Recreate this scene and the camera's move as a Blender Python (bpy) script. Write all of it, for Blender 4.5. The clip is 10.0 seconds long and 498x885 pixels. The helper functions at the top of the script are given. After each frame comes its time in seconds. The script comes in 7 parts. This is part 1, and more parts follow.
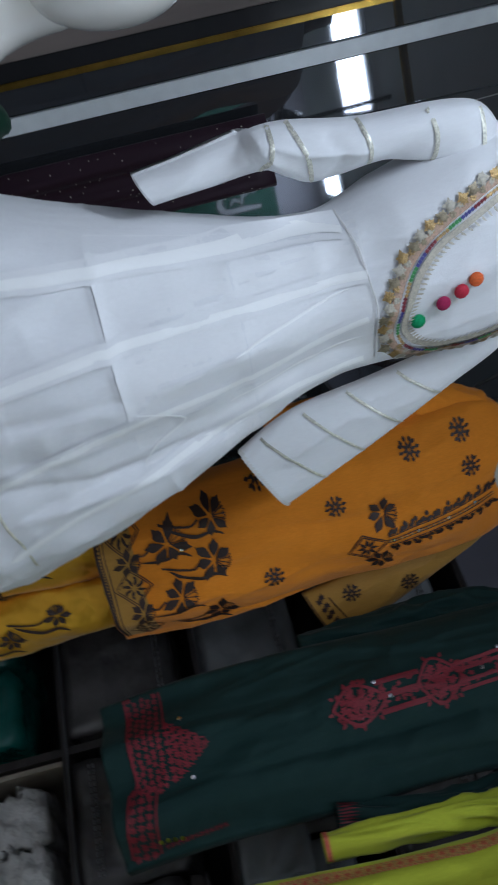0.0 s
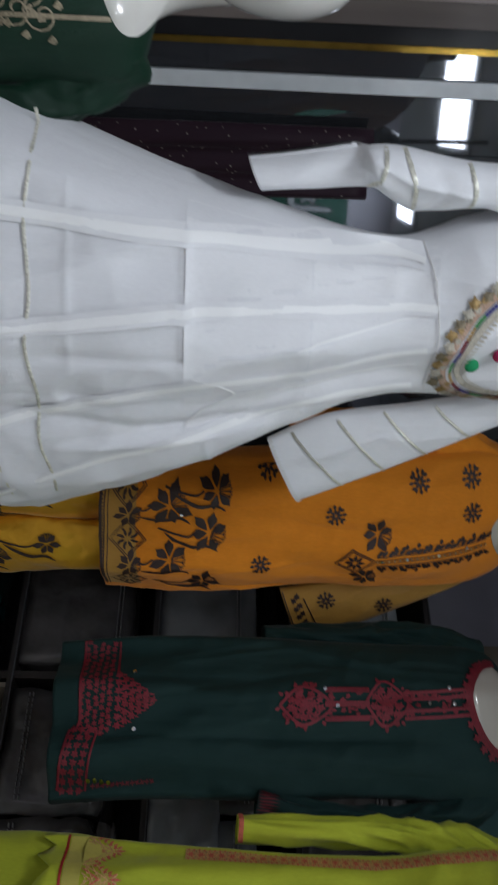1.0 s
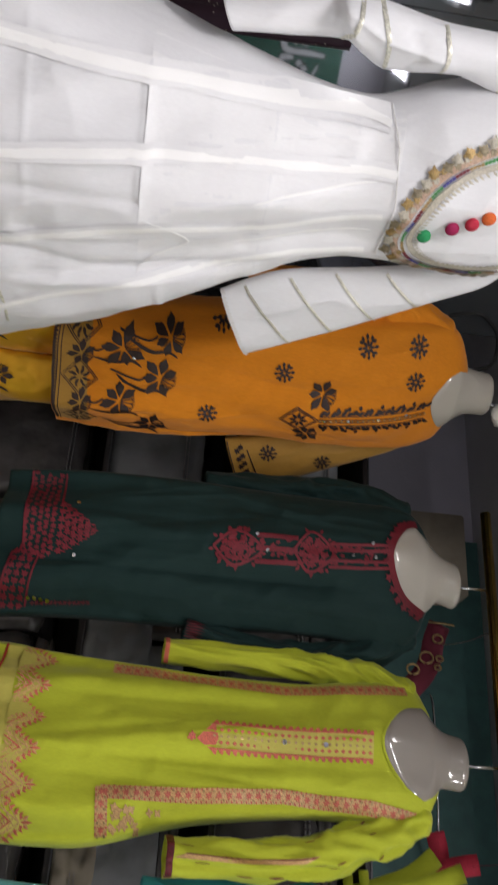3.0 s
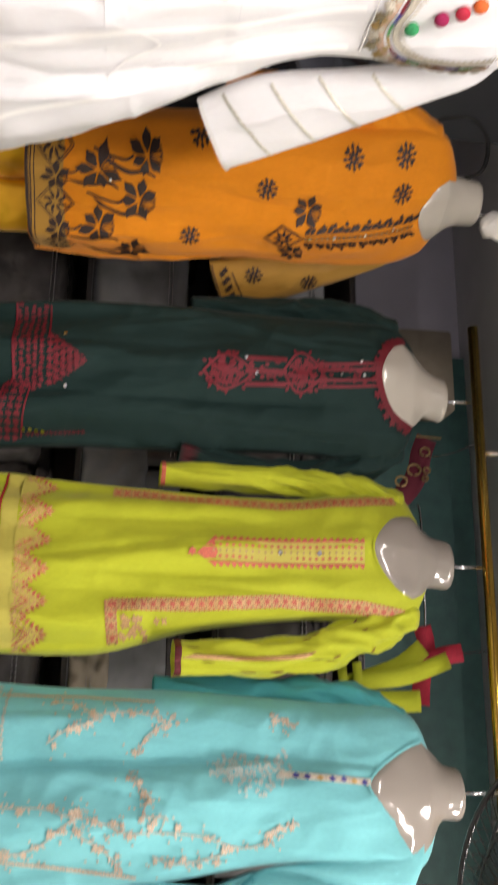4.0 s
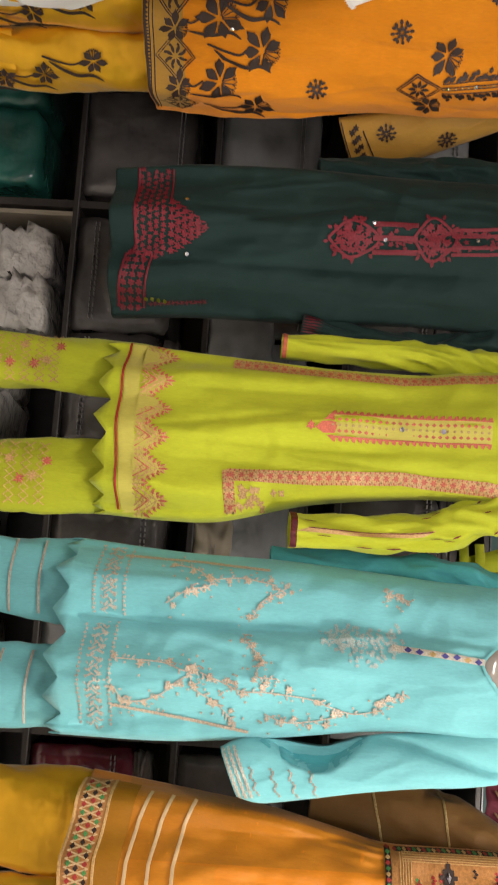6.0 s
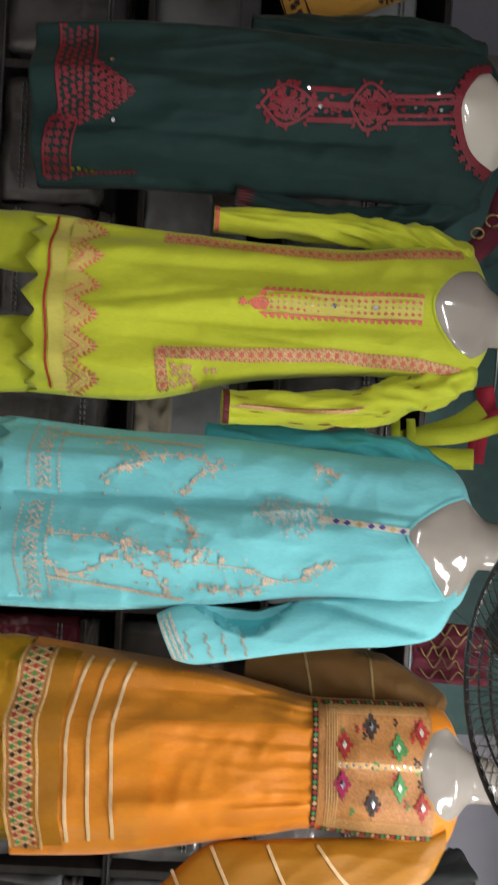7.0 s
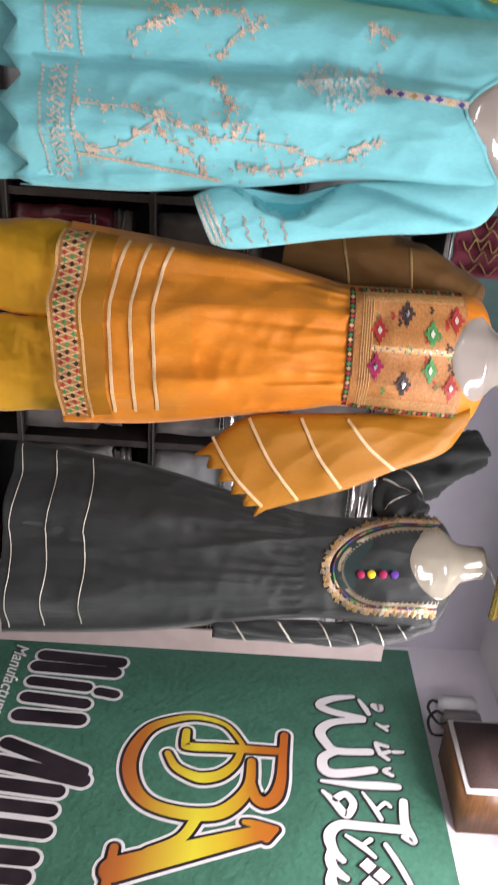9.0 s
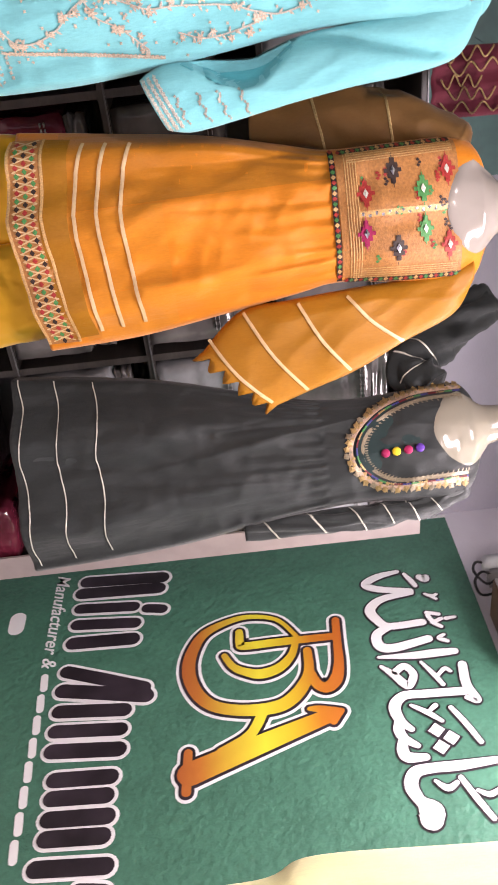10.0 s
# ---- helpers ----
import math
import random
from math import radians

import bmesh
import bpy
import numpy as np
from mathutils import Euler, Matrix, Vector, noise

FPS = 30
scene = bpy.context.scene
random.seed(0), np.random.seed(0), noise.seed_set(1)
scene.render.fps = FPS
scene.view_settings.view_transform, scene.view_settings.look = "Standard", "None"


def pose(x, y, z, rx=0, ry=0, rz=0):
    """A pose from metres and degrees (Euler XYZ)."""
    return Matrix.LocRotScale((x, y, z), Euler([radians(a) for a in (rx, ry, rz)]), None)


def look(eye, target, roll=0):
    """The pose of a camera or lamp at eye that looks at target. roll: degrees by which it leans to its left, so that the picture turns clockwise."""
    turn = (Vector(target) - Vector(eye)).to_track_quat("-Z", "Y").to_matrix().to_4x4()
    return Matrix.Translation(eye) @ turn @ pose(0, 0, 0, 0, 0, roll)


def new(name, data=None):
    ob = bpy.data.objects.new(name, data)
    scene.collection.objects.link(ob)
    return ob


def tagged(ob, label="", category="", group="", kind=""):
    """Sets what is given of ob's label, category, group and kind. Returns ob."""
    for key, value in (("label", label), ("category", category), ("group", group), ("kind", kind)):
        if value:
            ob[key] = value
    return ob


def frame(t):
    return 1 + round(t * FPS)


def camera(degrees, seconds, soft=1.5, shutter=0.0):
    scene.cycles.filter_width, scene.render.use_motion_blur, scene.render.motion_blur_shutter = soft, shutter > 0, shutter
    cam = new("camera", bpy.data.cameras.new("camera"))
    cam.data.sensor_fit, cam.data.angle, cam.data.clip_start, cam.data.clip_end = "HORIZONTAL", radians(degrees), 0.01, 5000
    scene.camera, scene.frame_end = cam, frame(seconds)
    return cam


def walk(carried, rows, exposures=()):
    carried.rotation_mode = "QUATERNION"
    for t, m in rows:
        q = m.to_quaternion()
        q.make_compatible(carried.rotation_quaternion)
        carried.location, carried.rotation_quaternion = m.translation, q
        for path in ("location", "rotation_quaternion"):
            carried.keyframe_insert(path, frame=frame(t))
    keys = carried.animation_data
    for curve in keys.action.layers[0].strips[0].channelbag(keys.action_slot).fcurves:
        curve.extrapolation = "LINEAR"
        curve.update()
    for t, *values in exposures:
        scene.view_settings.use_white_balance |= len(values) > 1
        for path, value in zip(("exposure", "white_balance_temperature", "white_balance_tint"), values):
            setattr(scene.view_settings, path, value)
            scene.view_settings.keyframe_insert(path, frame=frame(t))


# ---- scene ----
cam = camera(32.99, 10.0, soft=1.5, shutter=0.4)
PATH = [
    (0.0, (-0.1145, 0.2216, 1.4433), (-1.3264, 1.8107, 1.5203), 75.813),
    (0.2, (-0.0808, 0.2278, 1.4133), (-1.2878, 1.8140, 1.5791), 79.517),
    (0.5, (-0.0552, 0.2326, 1.3860), (-1.2223, 1.8440, 1.5891), 85.875),
    (1.0, (-0.0764, 0.1763, 1.3810), (-1.2714, 1.7778, 1.4634), 91.650),
    (1.2, (-0.0791, 0.1563, 1.3822), (-1.3251, 1.7206, 1.4038), 92.725),
    (1.5, (-0.0798, 0.1413, 1.3911), (-1.3302, 1.6992, 1.2938), 94.904),
    (1.8, (-0.0752, 0.1339, 1.4080), (-1.3292, 1.6841, 1.2528), 95.218),
    (2.0, (-0.0657, 0.1311, 1.4136), (-1.2755, 1.7218, 1.3362), 95.669),
    (2.4, (-0.0398, 0.1289, 1.4103), (-1.0866, 1.8298, 1.5152), 96.2),
    (2.5, (-0.0379, 0.1288, 1.4099), (-1.0617, 1.8423, 1.5352), 95.982),
    (2.7, (-0.0449, 0.1360, 1.4162), (-1.0268, 1.8727, 1.5573), 96.269),
    (3.8, (-0.0253, 0.1301, 1.4118), (-0.6562, 2.0058, 1.7011), 92.941),
    (4.0, (-0.0281, 0.1327, 1.4117), (-0.5574, 2.0454, 1.6601), 92.627),
    (4.2, (-0.0126, 0.1353, 1.4114), (-0.4502, 2.0724, 1.6481), 92.8),
    (4.5, (0.0263, 0.1391, 1.4063), (-0.4053, 2.0826, 1.5974), 92.450),
    (5.0, (0.0389, 0.1498, 1.3895), (-0.3687, 2.1071, 1.4426), 92.619),
    (5.2, (0.0339, 0.1514, 1.3910), (-0.3578, 2.1124, 1.4203), 93.064),
    (6.3, (-0.0398, 0.1792, 1.4933), (-0.2012, 2.1714, 1.4226), 93.719),
    (6.5, (-0.0427, 0.1764, 1.5033), (-0.1352, 2.1742, 1.4803), 93.269),
    (7.0, (-0.0342, 0.1662, 1.5277), (0.0213, 2.1650, 1.5689), 93.298),
    (7.3, (-0.0226, 0.1578, 1.5265), (0.1194, 2.1499, 1.6300), 93.9),
    (7.5, (-0.0155, 0.1552, 1.5233), (0.1996, 2.1417, 1.6120), 93.664),
    (8.0, (-0.0036, 0.1671, 1.5073), (0.5190, 2.0961, 1.5850), 94.314),
    (8.5, (0.0214, 0.1700, 1.4979), (0.7469, 2.0323, 1.5736), 94.217),
    (9.0, (0.0506, 0.1934, 1.5097), (0.9665, 1.9711, 1.5364), 93.574),
    (9.5, (0.0781, 0.2363, 1.5063), (1.1377, 1.9322, 1.5371), 88.814),
    (10.0, (0.0896, 0.2797, 1.5296), (1.2197, 1.9297, 1.5138), 83.642),
]
EXPOSURES = [(0.0, -1.20, 5600, 8), (1.5, -1.20, 6500, 12), (2.1, -1.08, 6700, 13), (2.7, -0.85, 6800, 15), (3.8, 0.04, 7500, 19), (5.2, 0.17, 8000, 21),
             (6.5, -0.02, 7500, 15), (7.5, -0.30, 6700, 13), (8.2, -0.30, 6700, 19), (9.0, 0.04, 7000, 26), (9.5, 0.18, 7200, 31), (10.0, 0.32, 7300, 33)]
walk(cam, [(t, look(eye, target, roll)) for t, eye, target, roll in PATH], EXPOSURES)

# ---- light ----
world = bpy.data.worlds.new("world")
scene.world = world
world.use_nodes = True
world.node_tree.nodes["Background"].inputs[0].default_value = (0.75, 0.82, 1.0, 1)
world.node_tree.nodes["Background"].inputs[1].default_value = 0.12

PANELS = [(-0.6, 0.15, 0.48, 0.36), (1.0, 1.27, 0.62, 0.36), (2.05, 1.8, 0.48, 0.36), (0.3, -0.9, 0.48, 0.36)]
PANEL_WATTS = 25.0
GLOW_WATTS = 6.0
CEIL = 2.72


def panel_lamp(x, y, w, d):
    data = bpy.data.lights.new("ceiling_panel_lamp", "AREA")
    data.shape, data.size, data.size_y, data.energy = "RECTANGLE", w, d, PANEL_WATTS
    data.color = (0.93, 0.97, 1.0)
    ob = new("ceiling_panel_lamp", data)
    ob.matrix_world = pose(x, y, CEIL - 0.035)
    side = bpy.data.lights.new("ceiling_panel_glow", "POINT")
    side.energy, side.shadow_soft_size, side.color = GLOW_WATTS, 0.03, (0.93, 0.97, 1.0)
    ob = new("ceiling_panel_glow", side)
    ob.matrix_world = pose(x, y, CEIL - 0.07)


for spot in PANELS:
    panel_lamp(*spot)


# ---- materials ----
def mat(name, color, rough=0.6, metal=0.0, spec=0.5, var=0.12, scale=30.0, bump=0.0, bump_scale=200.0, sheen=0.0,
        stretch=(1, 1, 1), second=None, mix_scale=3.0, coat=0.0, emit=0.0, weave=0.0):
    m = bpy.data.materials.new(name)
    m.use_nodes = True
    nt = m.node_tree
    b = nt.nodes["Principled BSDF"]
    tex = nt.nodes.new("ShaderNodeTexCoord")
    mp = nt.nodes.new("ShaderNodeMapping")
    mp.inputs["Scale"].default_value = stretch
    nt.links.new(tex.outputs["Object"], mp.inputs[0])
    n1 = nt.nodes.new("ShaderNodeTexNoise")
    n1.inputs["Scale"].default_value = scale
    n1.inputs["Detail"].default_value = 4
    nt.links.new(mp.outputs[0], n1.inputs["Vector"])
    n2 = nt.nodes.new("ShaderNodeTexNoise")
    n2.inputs["Scale"].default_value = mix_scale
    nt.links.new(mp.outputs[0], n2.inputs["Vector"])
    add = nt.nodes.new("ShaderNodeMath")
    add.operation = "ADD"
    nt.links.new(n1.outputs[0], add.inputs[0])
    nt.links.new(n2.outputs[0], add.inputs[1])
    rng = nt.nodes.new("ShaderNodeMapRange")
    rng.inputs[1].default_value, rng.inputs[2].default_value = 0.65, 1.35
    nt.links.new(add.outputs[0], rng.inputs[0])
    mix = nt.nodes.new("ShaderNodeMix")
    mix.data_type = "RGBA"
    c2 = second or tuple(max(0.0, c * (1 - 2 * var)) for c in color)
    c1 = color if second else tuple(min(1.0, c * (1 + var)) for c in color)
    mix.inputs[6].default_value, mix.inputs[7].default_value = (*c2, 1), (*c1, 1)
    nt.links.new(rng.outputs[0], mix.inputs[0])
    nt.links.new(mix.outputs[2], b.inputs["Base Color"])
    b.inputs["Roughness"].default_value = rough
    b.inputs["Metallic"].default_value = metal
    b.inputs["Specular IOR Level"].default_value = spec
    b.inputs["Sheen Weight"].default_value = sheen
    b.inputs["Coat Weight"].default_value = coat
    if emit:
        b.inputs["Emission Color"].default_value = (*color, 1)
        b.inputs["Emission Strength"].default_value = emit
    if bump or weave:
        bp = nt.nodes.new("ShaderNodeBump")
        bp.inputs["Strength"].default_value = 1.0
        bp.inputs["Distance"].default_value = 1.0
        n3 = nt.nodes.new("ShaderNodeTexNoise")
        n3.inputs["Scale"].default_value = bump_scale
        n3.inputs["Detail"].default_value = 3
        nt.links.new(mp.outputs[0], n3.inputs["Vector"])
        sc = nt.nodes.new("ShaderNodeMath")
        sc.operation = "MULTIPLY"
        sc.inputs[1].default_value = bump
        nt.links.new(n3.outputs[0], sc.inputs[0])
        last = sc.outputs[0]
        if weave:
            wv = nt.nodes.new("ShaderNodeTexWave")
            wv.bands_direction = "Z"
            wv.inputs["Scale"].default_value = 700
            wv.inputs["Distortion"].default_value = 1.5
            nt.links.new(tex.outputs["Object"], wv.inputs["Vector"])
            s2 = nt.nodes.new("ShaderNodeMath")
            s2.operation = "MULTIPLY_ADD"
            s2.inputs[1].default_value = weave
            nt.links.new(wv.outputs[1], s2.inputs[0])
            nt.links.new(last, s2.inputs[2])
            last = s2.outputs[0]
        nt.links.new(last, bp.inputs["Height"])
        nt.links.new(bp.outputs[0], b.inputs["Normal"])
    return m


def cloth(name, color, rough=0.75, var=0.06, fold=0.004, sheen=0.15, spec=0.25, **kw):
    """Woven cloth: fine weave, soft upright creases."""
    return mat(name, color, rough, var=var, scale=120, bump=fold, bump_scale=9, stretch=(2.6, 2.6, 0.6), sheen=sheen, spec=spec,
               weave=0.00004, mix_scale=4, **kw)


M_WHITE = cloth("white_cotton", (0.805, 0.81, 0.835), fold=0.003, var=0.02)
M_WHITE_DOUBLE = cloth("lined_white_cotton", (0.85, 0.852, 0.87), fold=0.003, var=0.02)
M_WHITE_SEAM = cloth("bright_white_cotton", (0.97, 0.97, 0.97), fold=0.002, var=0.01)
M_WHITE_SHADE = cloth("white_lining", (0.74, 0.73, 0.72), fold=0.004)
M_ORANGE = cloth("marigold_cotton", (0.70, 0.225, 0.007), fold=0.004)
M_ORANGE_NET = cloth("amber_organza", (0.40, 0.21, 0.035), rough=0.5)
M_GREEN = cloth("bottle_green_linen", (0.0055, 0.026, 0.024), fold=0.005, sheen=0.05)
M_LIME = cloth("lime_lawn_cotton", (0.45, 0.50, 0.030), fold=0.004)
M_LIME_BAND = cloth("lime_gold_jacquard", (0.56, 0.50, 0.10), rough=0.5)
M_TURQ = cloth("turquoise_lawn_cotton", (0.15, 0.52, 0.56), fold=0.005)
# Darker copy of the turquoise cotton, with shade put into the colour.
M_TURQ_SHADE = cloth("shaded_turquoise_cotton", (0.05, 0.40, 0.45))
M_AMBER = cloth("amber_organza_layer", (0.64, 0.20, 0.008), fold=0.005, rough=0.5)
M_AMBER_SIDE = cloth("single_amber_organza", (0.50, 0.17, 0.008), fold=0.005, rough=0.45)
M_AMBER_LOW = cloth("thin_amber_organza", (0.60, 0.205, 0.012), fold=0.005, rough=0.45)
M_AMBER_NET = cloth("sheer_amber_organza", (0.36, 0.145, 0.010), rough=0.45, sheen=0.0)
# Sheer amber organza darkened to brown: the rear sleeve's shade is in this colour.
M_AMBER_NET_SHADE = cloth("shaded_sheer_organza", (0.17, 0.08, 0.02), rough=0.5)
M_BLACK = cloth("black_cotton", (0.022, 0.027, 0.027), fold=0.005, rough=0.6)
M_BLACK_PANEL = cloth("charcoal_green_cotton", (0.012, 0.030, 0.030))
M_EMERALD = cloth("emerald_raw_silk", (0.0015, 0.022, 0.010), rough=0.5, sheen=0.05)
M_GOLDSATIN = mat("gold_satin", (0.85, 0.44, 0.02), 0.28, metal=0.5, var=0.10, scale=7, bump=0.025, bump_scale=7, sheen=0.2)
M_PALE = cloth("pale_yellow_cotton", (0.80, 0.76, 0.42))
M_SKIN = mat("cream_gloss_plastic", (0.47, 0.44, 0.38), 0.10, var=0.02, scale=3, coat=0.6)
M_SKIN_GREY = mat("grey_cream_gloss_plastic", (0.31, 0.28, 0.25), 0.10, var=0.02, scale=3, coat=0.6)
M_IVORY = mat("ivory_gloss_plastic", (0.29, 0.27, 0.215), 0.10, var=0.02, scale=3, coat=0.6)
M_DUSTY = mat("dusty_rose_thread", (0.50, 0.34, 0.25), 0.5, var=0.35, scale=300)
M_THREAD_SAND = mat("peach_sand_thread", (0.62, 0.50, 0.38), 0.5, var=0.35, scale=300)
M_THREAD_MIST = mat("silver_aqua_thread", (0.36, 0.47, 0.45), 0.45, var=0.25, scale=300)
M_MAROON = cloth("maroon_cloth", (0.13, 0.015, 0.03))
M_PLUM = cloth("dark_plum_chiffon", (0.020, 0.005, 0.014), rough=0.55)
M_EDGE = mat("dull_grey_edge_metal", (0.16, 0.16, 0.17), 0.35, metal=0.6)
M_PORCELAIN = mat("white_gloss_plastic", (0.74, 0.72, 0.67), 0.10, var=0.02, scale=3, coat=0.8)
M_THREAD_BLACK = mat("dark_brown_thread", (0.030, 0.012, 0.008), 0.6, var=0.3, scale=300)
M_THREAD_RED = mat("crimson_thread", (0.165, 0.004, 0.014), 0.6, var=0.35, scale=260, bump=0.001, bump_scale=400)
M_STAR_RED = mat("bright_red_thread", (0.42, 0.028, 0.022), 0.6, var=0.3, scale=300)
M_THREAD_PINK = mat("rose_thread", (0.60, 0.13, 0.08), 0.6, var=0.3, scale=300)
M_THREAD_PEACH = mat("peach_gold_thread", (0.62, 0.36, 0.14), 0.5, var=0.3, scale=300)
M_THREAD_BRONZE = mat("antique_gold_thread", (0.30, 0.25, 0.17), 0.42, metal=0.4, var=0.4, scale=300)
M_THREAD_TAN = mat("tan_thread", (0.52, 0.48, 0.40), 0.5, var=0.3, scale=300)
M_THREAD_GOLD = mat("gold_thread", (0.46, 0.31, 0.13), 0.35, metal=0.5, var=0.4, scale=300, bump=0.001, bump_scale=500)
M_THREAD_SILVER = mat("silver_gold_lace", (0.80, 0.76, 0.66), 0.4, metal=0.3, var=0.3, scale=250)
M_THREAD_GREEN = mat("green_thread", (0.05, 0.26, 0.07), 0.6, var=0.3, scale=300)
M_THREAD_BLUE = mat("indigo_thread", (0.05, 0.05, 0.25), 0.6, var=0.3, scale=300)
M_YOKE = mat("peach_gold_embroidery", (0.46, 0.19, 0.05), 0.55, var=0.25, scale=160, bump=0.0015, bump_scale=300)
M_RIBBON = mat("champagne_satin_ribbon", (0.66, 0.45, 0.24), 0.35, var=0.1, scale=80)
M_SEQUIN = mat("mirror_sequin", (0.9, 0.9, 0.92), 0.08, metal=1.0, var=0.02)
M_FELT_RED = mat("red_felt_button", (0.50, 0.02, 0.05), 0.8, var=0.2, scale=300)
M_FELT_MAG = mat("magenta_felt_button", (0.35, 0.01, 0.08), 0.8, var=0.2, scale=300)
M_FELT_ORANGE = mat("orange_felt_button", (0.75, 0.14, 0.03), 0.8, var=0.2, scale=300)
M_FELT_GREEN = mat("green_felt_button", (0.01, 0.28, 0.10), 0.8, var=0.2, scale=300)
M_FELT_YELLOW = mat("yellow_felt_button", (0.75, 0.55, 0.02), 0.8, var=0.2, scale=300)
M_FELT_PURPLE = mat("purple_felt_button", (0.10, 0.03, 0.30), 0.8, var=0.2, scale=300)
M_WALL = mat("lilac_grey_paint", (0.46, 0.45, 0.52), 0.6, var=0.04, scale=8, bump=0.001, bump_scale=90)
M_WALL_R = mat("pale_lilac_paint", (0.80, 0.775, 0.84), 0.55, var=0.03, scale=8, bump=0.001, bump_scale=90)
M_CEIL = mat("grey_white_ceiling_paint", (0.74, 0.74, 0.76), 0.7, var=0.05, scale=5)
M_DARK = mat("dark_brown_laminate", (0.045, 0.038, 0.035), 0.35, var=0.2, scale=14, stretch=(1, 1, 8))
M_SHELF_IN = mat("charcoal_laminate", (0.075, 0.07, 0.07), 0.45, var=0.2, scale=10)
M_FLOOR = mat("beige_floor_tile", (0.55, 0.51, 0.46), 0.25, var=0.08, scale=6)
M_CHROME = mat("chrome", (0.75, 0.76, 0.78), 0.18, metal=1.0, var=0.05)
M_GOLD = mat("brushed_gold_metal", (0.62, 0.40, 0.08), 0.22, metal=1.0, var=0.15, scale=60, stretch=(1, 1, 12))
M_BOARD = mat("dark_teal_green_panel", (0.042, 0.130, 0.122), 0.5, var=0.15, scale=20, bump=0.001, bump_scale=60)
M_BANNER = mat("green_printed_flex", (0.050, 0.185, 0.125), 0.5, var=0.12, scale=60, bump=0.007, bump_scale=36, mix_scale=9)
M_INK_WHITE = mat("white_print", (0.85, 0.85, 0.86), 0.45, var=0.02)
M_INK_DARK = mat("plum_black_print", (0.035, 0.025, 0.035), 0.45, var=0.4, scale=9)
M_INK_GOLD = mat("orange_yellow_gradient_print", (0.80, 0.60, 0.02), 0.45, var=0.0)


def gradient_print(m):
    """Colour runs from orange at both ends to yellow in the middle of the emblem's height."""
    nt = m.node_tree
    tex = nt.nodes.new("ShaderNodeTexCoord")
    sep = nt.nodes.new("ShaderNodeSeparateXYZ")
    rng_ = nt.nodes.new("ShaderNodeMapRange")
    rng_.inputs[1].default_value, rng_.inputs[2].default_value = 1.12, 1.84
    ramp = nt.nodes.new("ShaderNodeValToRGB")
    ramp.color_ramp.elements[0].color = (0.42, 0.11, 0.03, 1)
    ramp.color_ramp.elements[1].color = (0.50, 0.10, 0.02, 1)
    for pos, col in ((0.12, (0.52, 0.17, 0.03, 1)), (0.28, (0.65, 0.42, 0.04, 1)), (0.45, (0.78, 0.70, 0.05, 1)), (0.6, (0.68, 0.48, 0.03, 1)), (0.75, (0.58, 0.20, 0.02, 1))):
        ramp.color_ramp.elements.new(pos).color = col
    nt.links.new(tex.outputs["Object"], sep.inputs[0])
    nt.links.new(sep.outputs["Z"], rng_.inputs[0])
    nt.links.new(rng_.outputs[0], ramp.inputs[0])
    nt.links.new(ramp.outputs[0], nt.nodes["Principled BSDF"].inputs["Base Color"])


gradient_print(M_INK_GOLD)
M_LED = mat("lit_led_panel", (0.95, 0.98, 1.0), 0.5, var=0.0, emit=6.5)
M_BAG = mat("clear_plastic_bag_over_white", (0.84, 0.82, 0.78), 0.1, var=0.08, scale=18, bump=0.03, bump_scale=16, coat=0.6)
M_PACK = mat("dark_cloth_in_plastic", (0.10, 0.092, 0.09), 0.16, var=0.4, scale=7, bump=0.02, bump_scale=7, coat=0.4)
M_PACK_GREY = mat("grey_cloth_in_plastic", (0.26, 0.27, 0.28), 0.16, var=0.25, scale=6, bump=0.02, bump_scale=7, coat=0.4)
M_PACK_TEAL = mat("teal_cloth_in_plastic", (0.02, 0.16, 0.13), 0.16, var=0.3, scale=6, bump=0.02, bump_scale=9, coat=0.4)
M_PACK_RED = mat("maroon_cloth_in_plastic", (0.16, 0.02, 0.04), 0.16, var=0.3, scale=6, bump=0.02, bump_scale=9, coat=0.4)
M_CARD = mat("beige_cardboard", (0.36, 0.31, 0.24), 0.7, var=0.12, scale=20)
M_FANBLACK = mat("black_fan_wire", (0.015, 0.015, 0.017), 0.3, var=0.1)
M_SMOKE = mat("smoky_fan_blade", (0.05, 0.055, 0.06), 0.25, var=0.1)
M_GLASS_DARK = mat("dark_mirror_glass", (0.17, 0.18, 0.20), 0.03, metal=0.85, var=0.05, scale=2)
M_STRIP = mat("white_aluminium_strip", (0.78, 0.82, 0.84), 0.35, var=0.05)
M_WOOD = mat("brown_wood", (0.20, 0.085, 0.03), 0.4, var=0.25, scale=12, stretch=(1, 1, 8))
M_WOOD_GREY = mat("worn_grey_brown_wood", (0.17, 0.14, 0.125), 0.4, var=0.3, scale=12, stretch=(1, 1, 0.1))
M_GRILLE = mat("dark_brown_grille_cloth", (0.085, 0.05, 0.045), 0.7, var=0.3, scale=200, bump=0.001, bump_scale=400)
M_PINKBOARD = mat("pale_pink_board", (0.38, 0.32, 0.31), 0.5, var=0.08, scale=14)
M_WIRE = mat("black_cable", (0.02, 0.02, 0.02), 0.5)
M_GREYPLASTIC = mat("grey_plastic", (0.30, 0.29, 0.29), 0.4, var=0.1, scale=10)


# ---- builders ----
def finish(bm, name, material, parent=None, smooth=True):
    bmesh.ops.recalc_face_normals(bm, faces=bm.faces)
    me = bpy.data.meshes.new(name)
    bm.to_mesh(me)
    bm.free()
    if smooth:
        for p in me.polygons:
            p.use_smooth = True
    me.materials.append(material)
    ob = new(name, me)
    if parent is not None:
        ob.parent = parent
    return ob


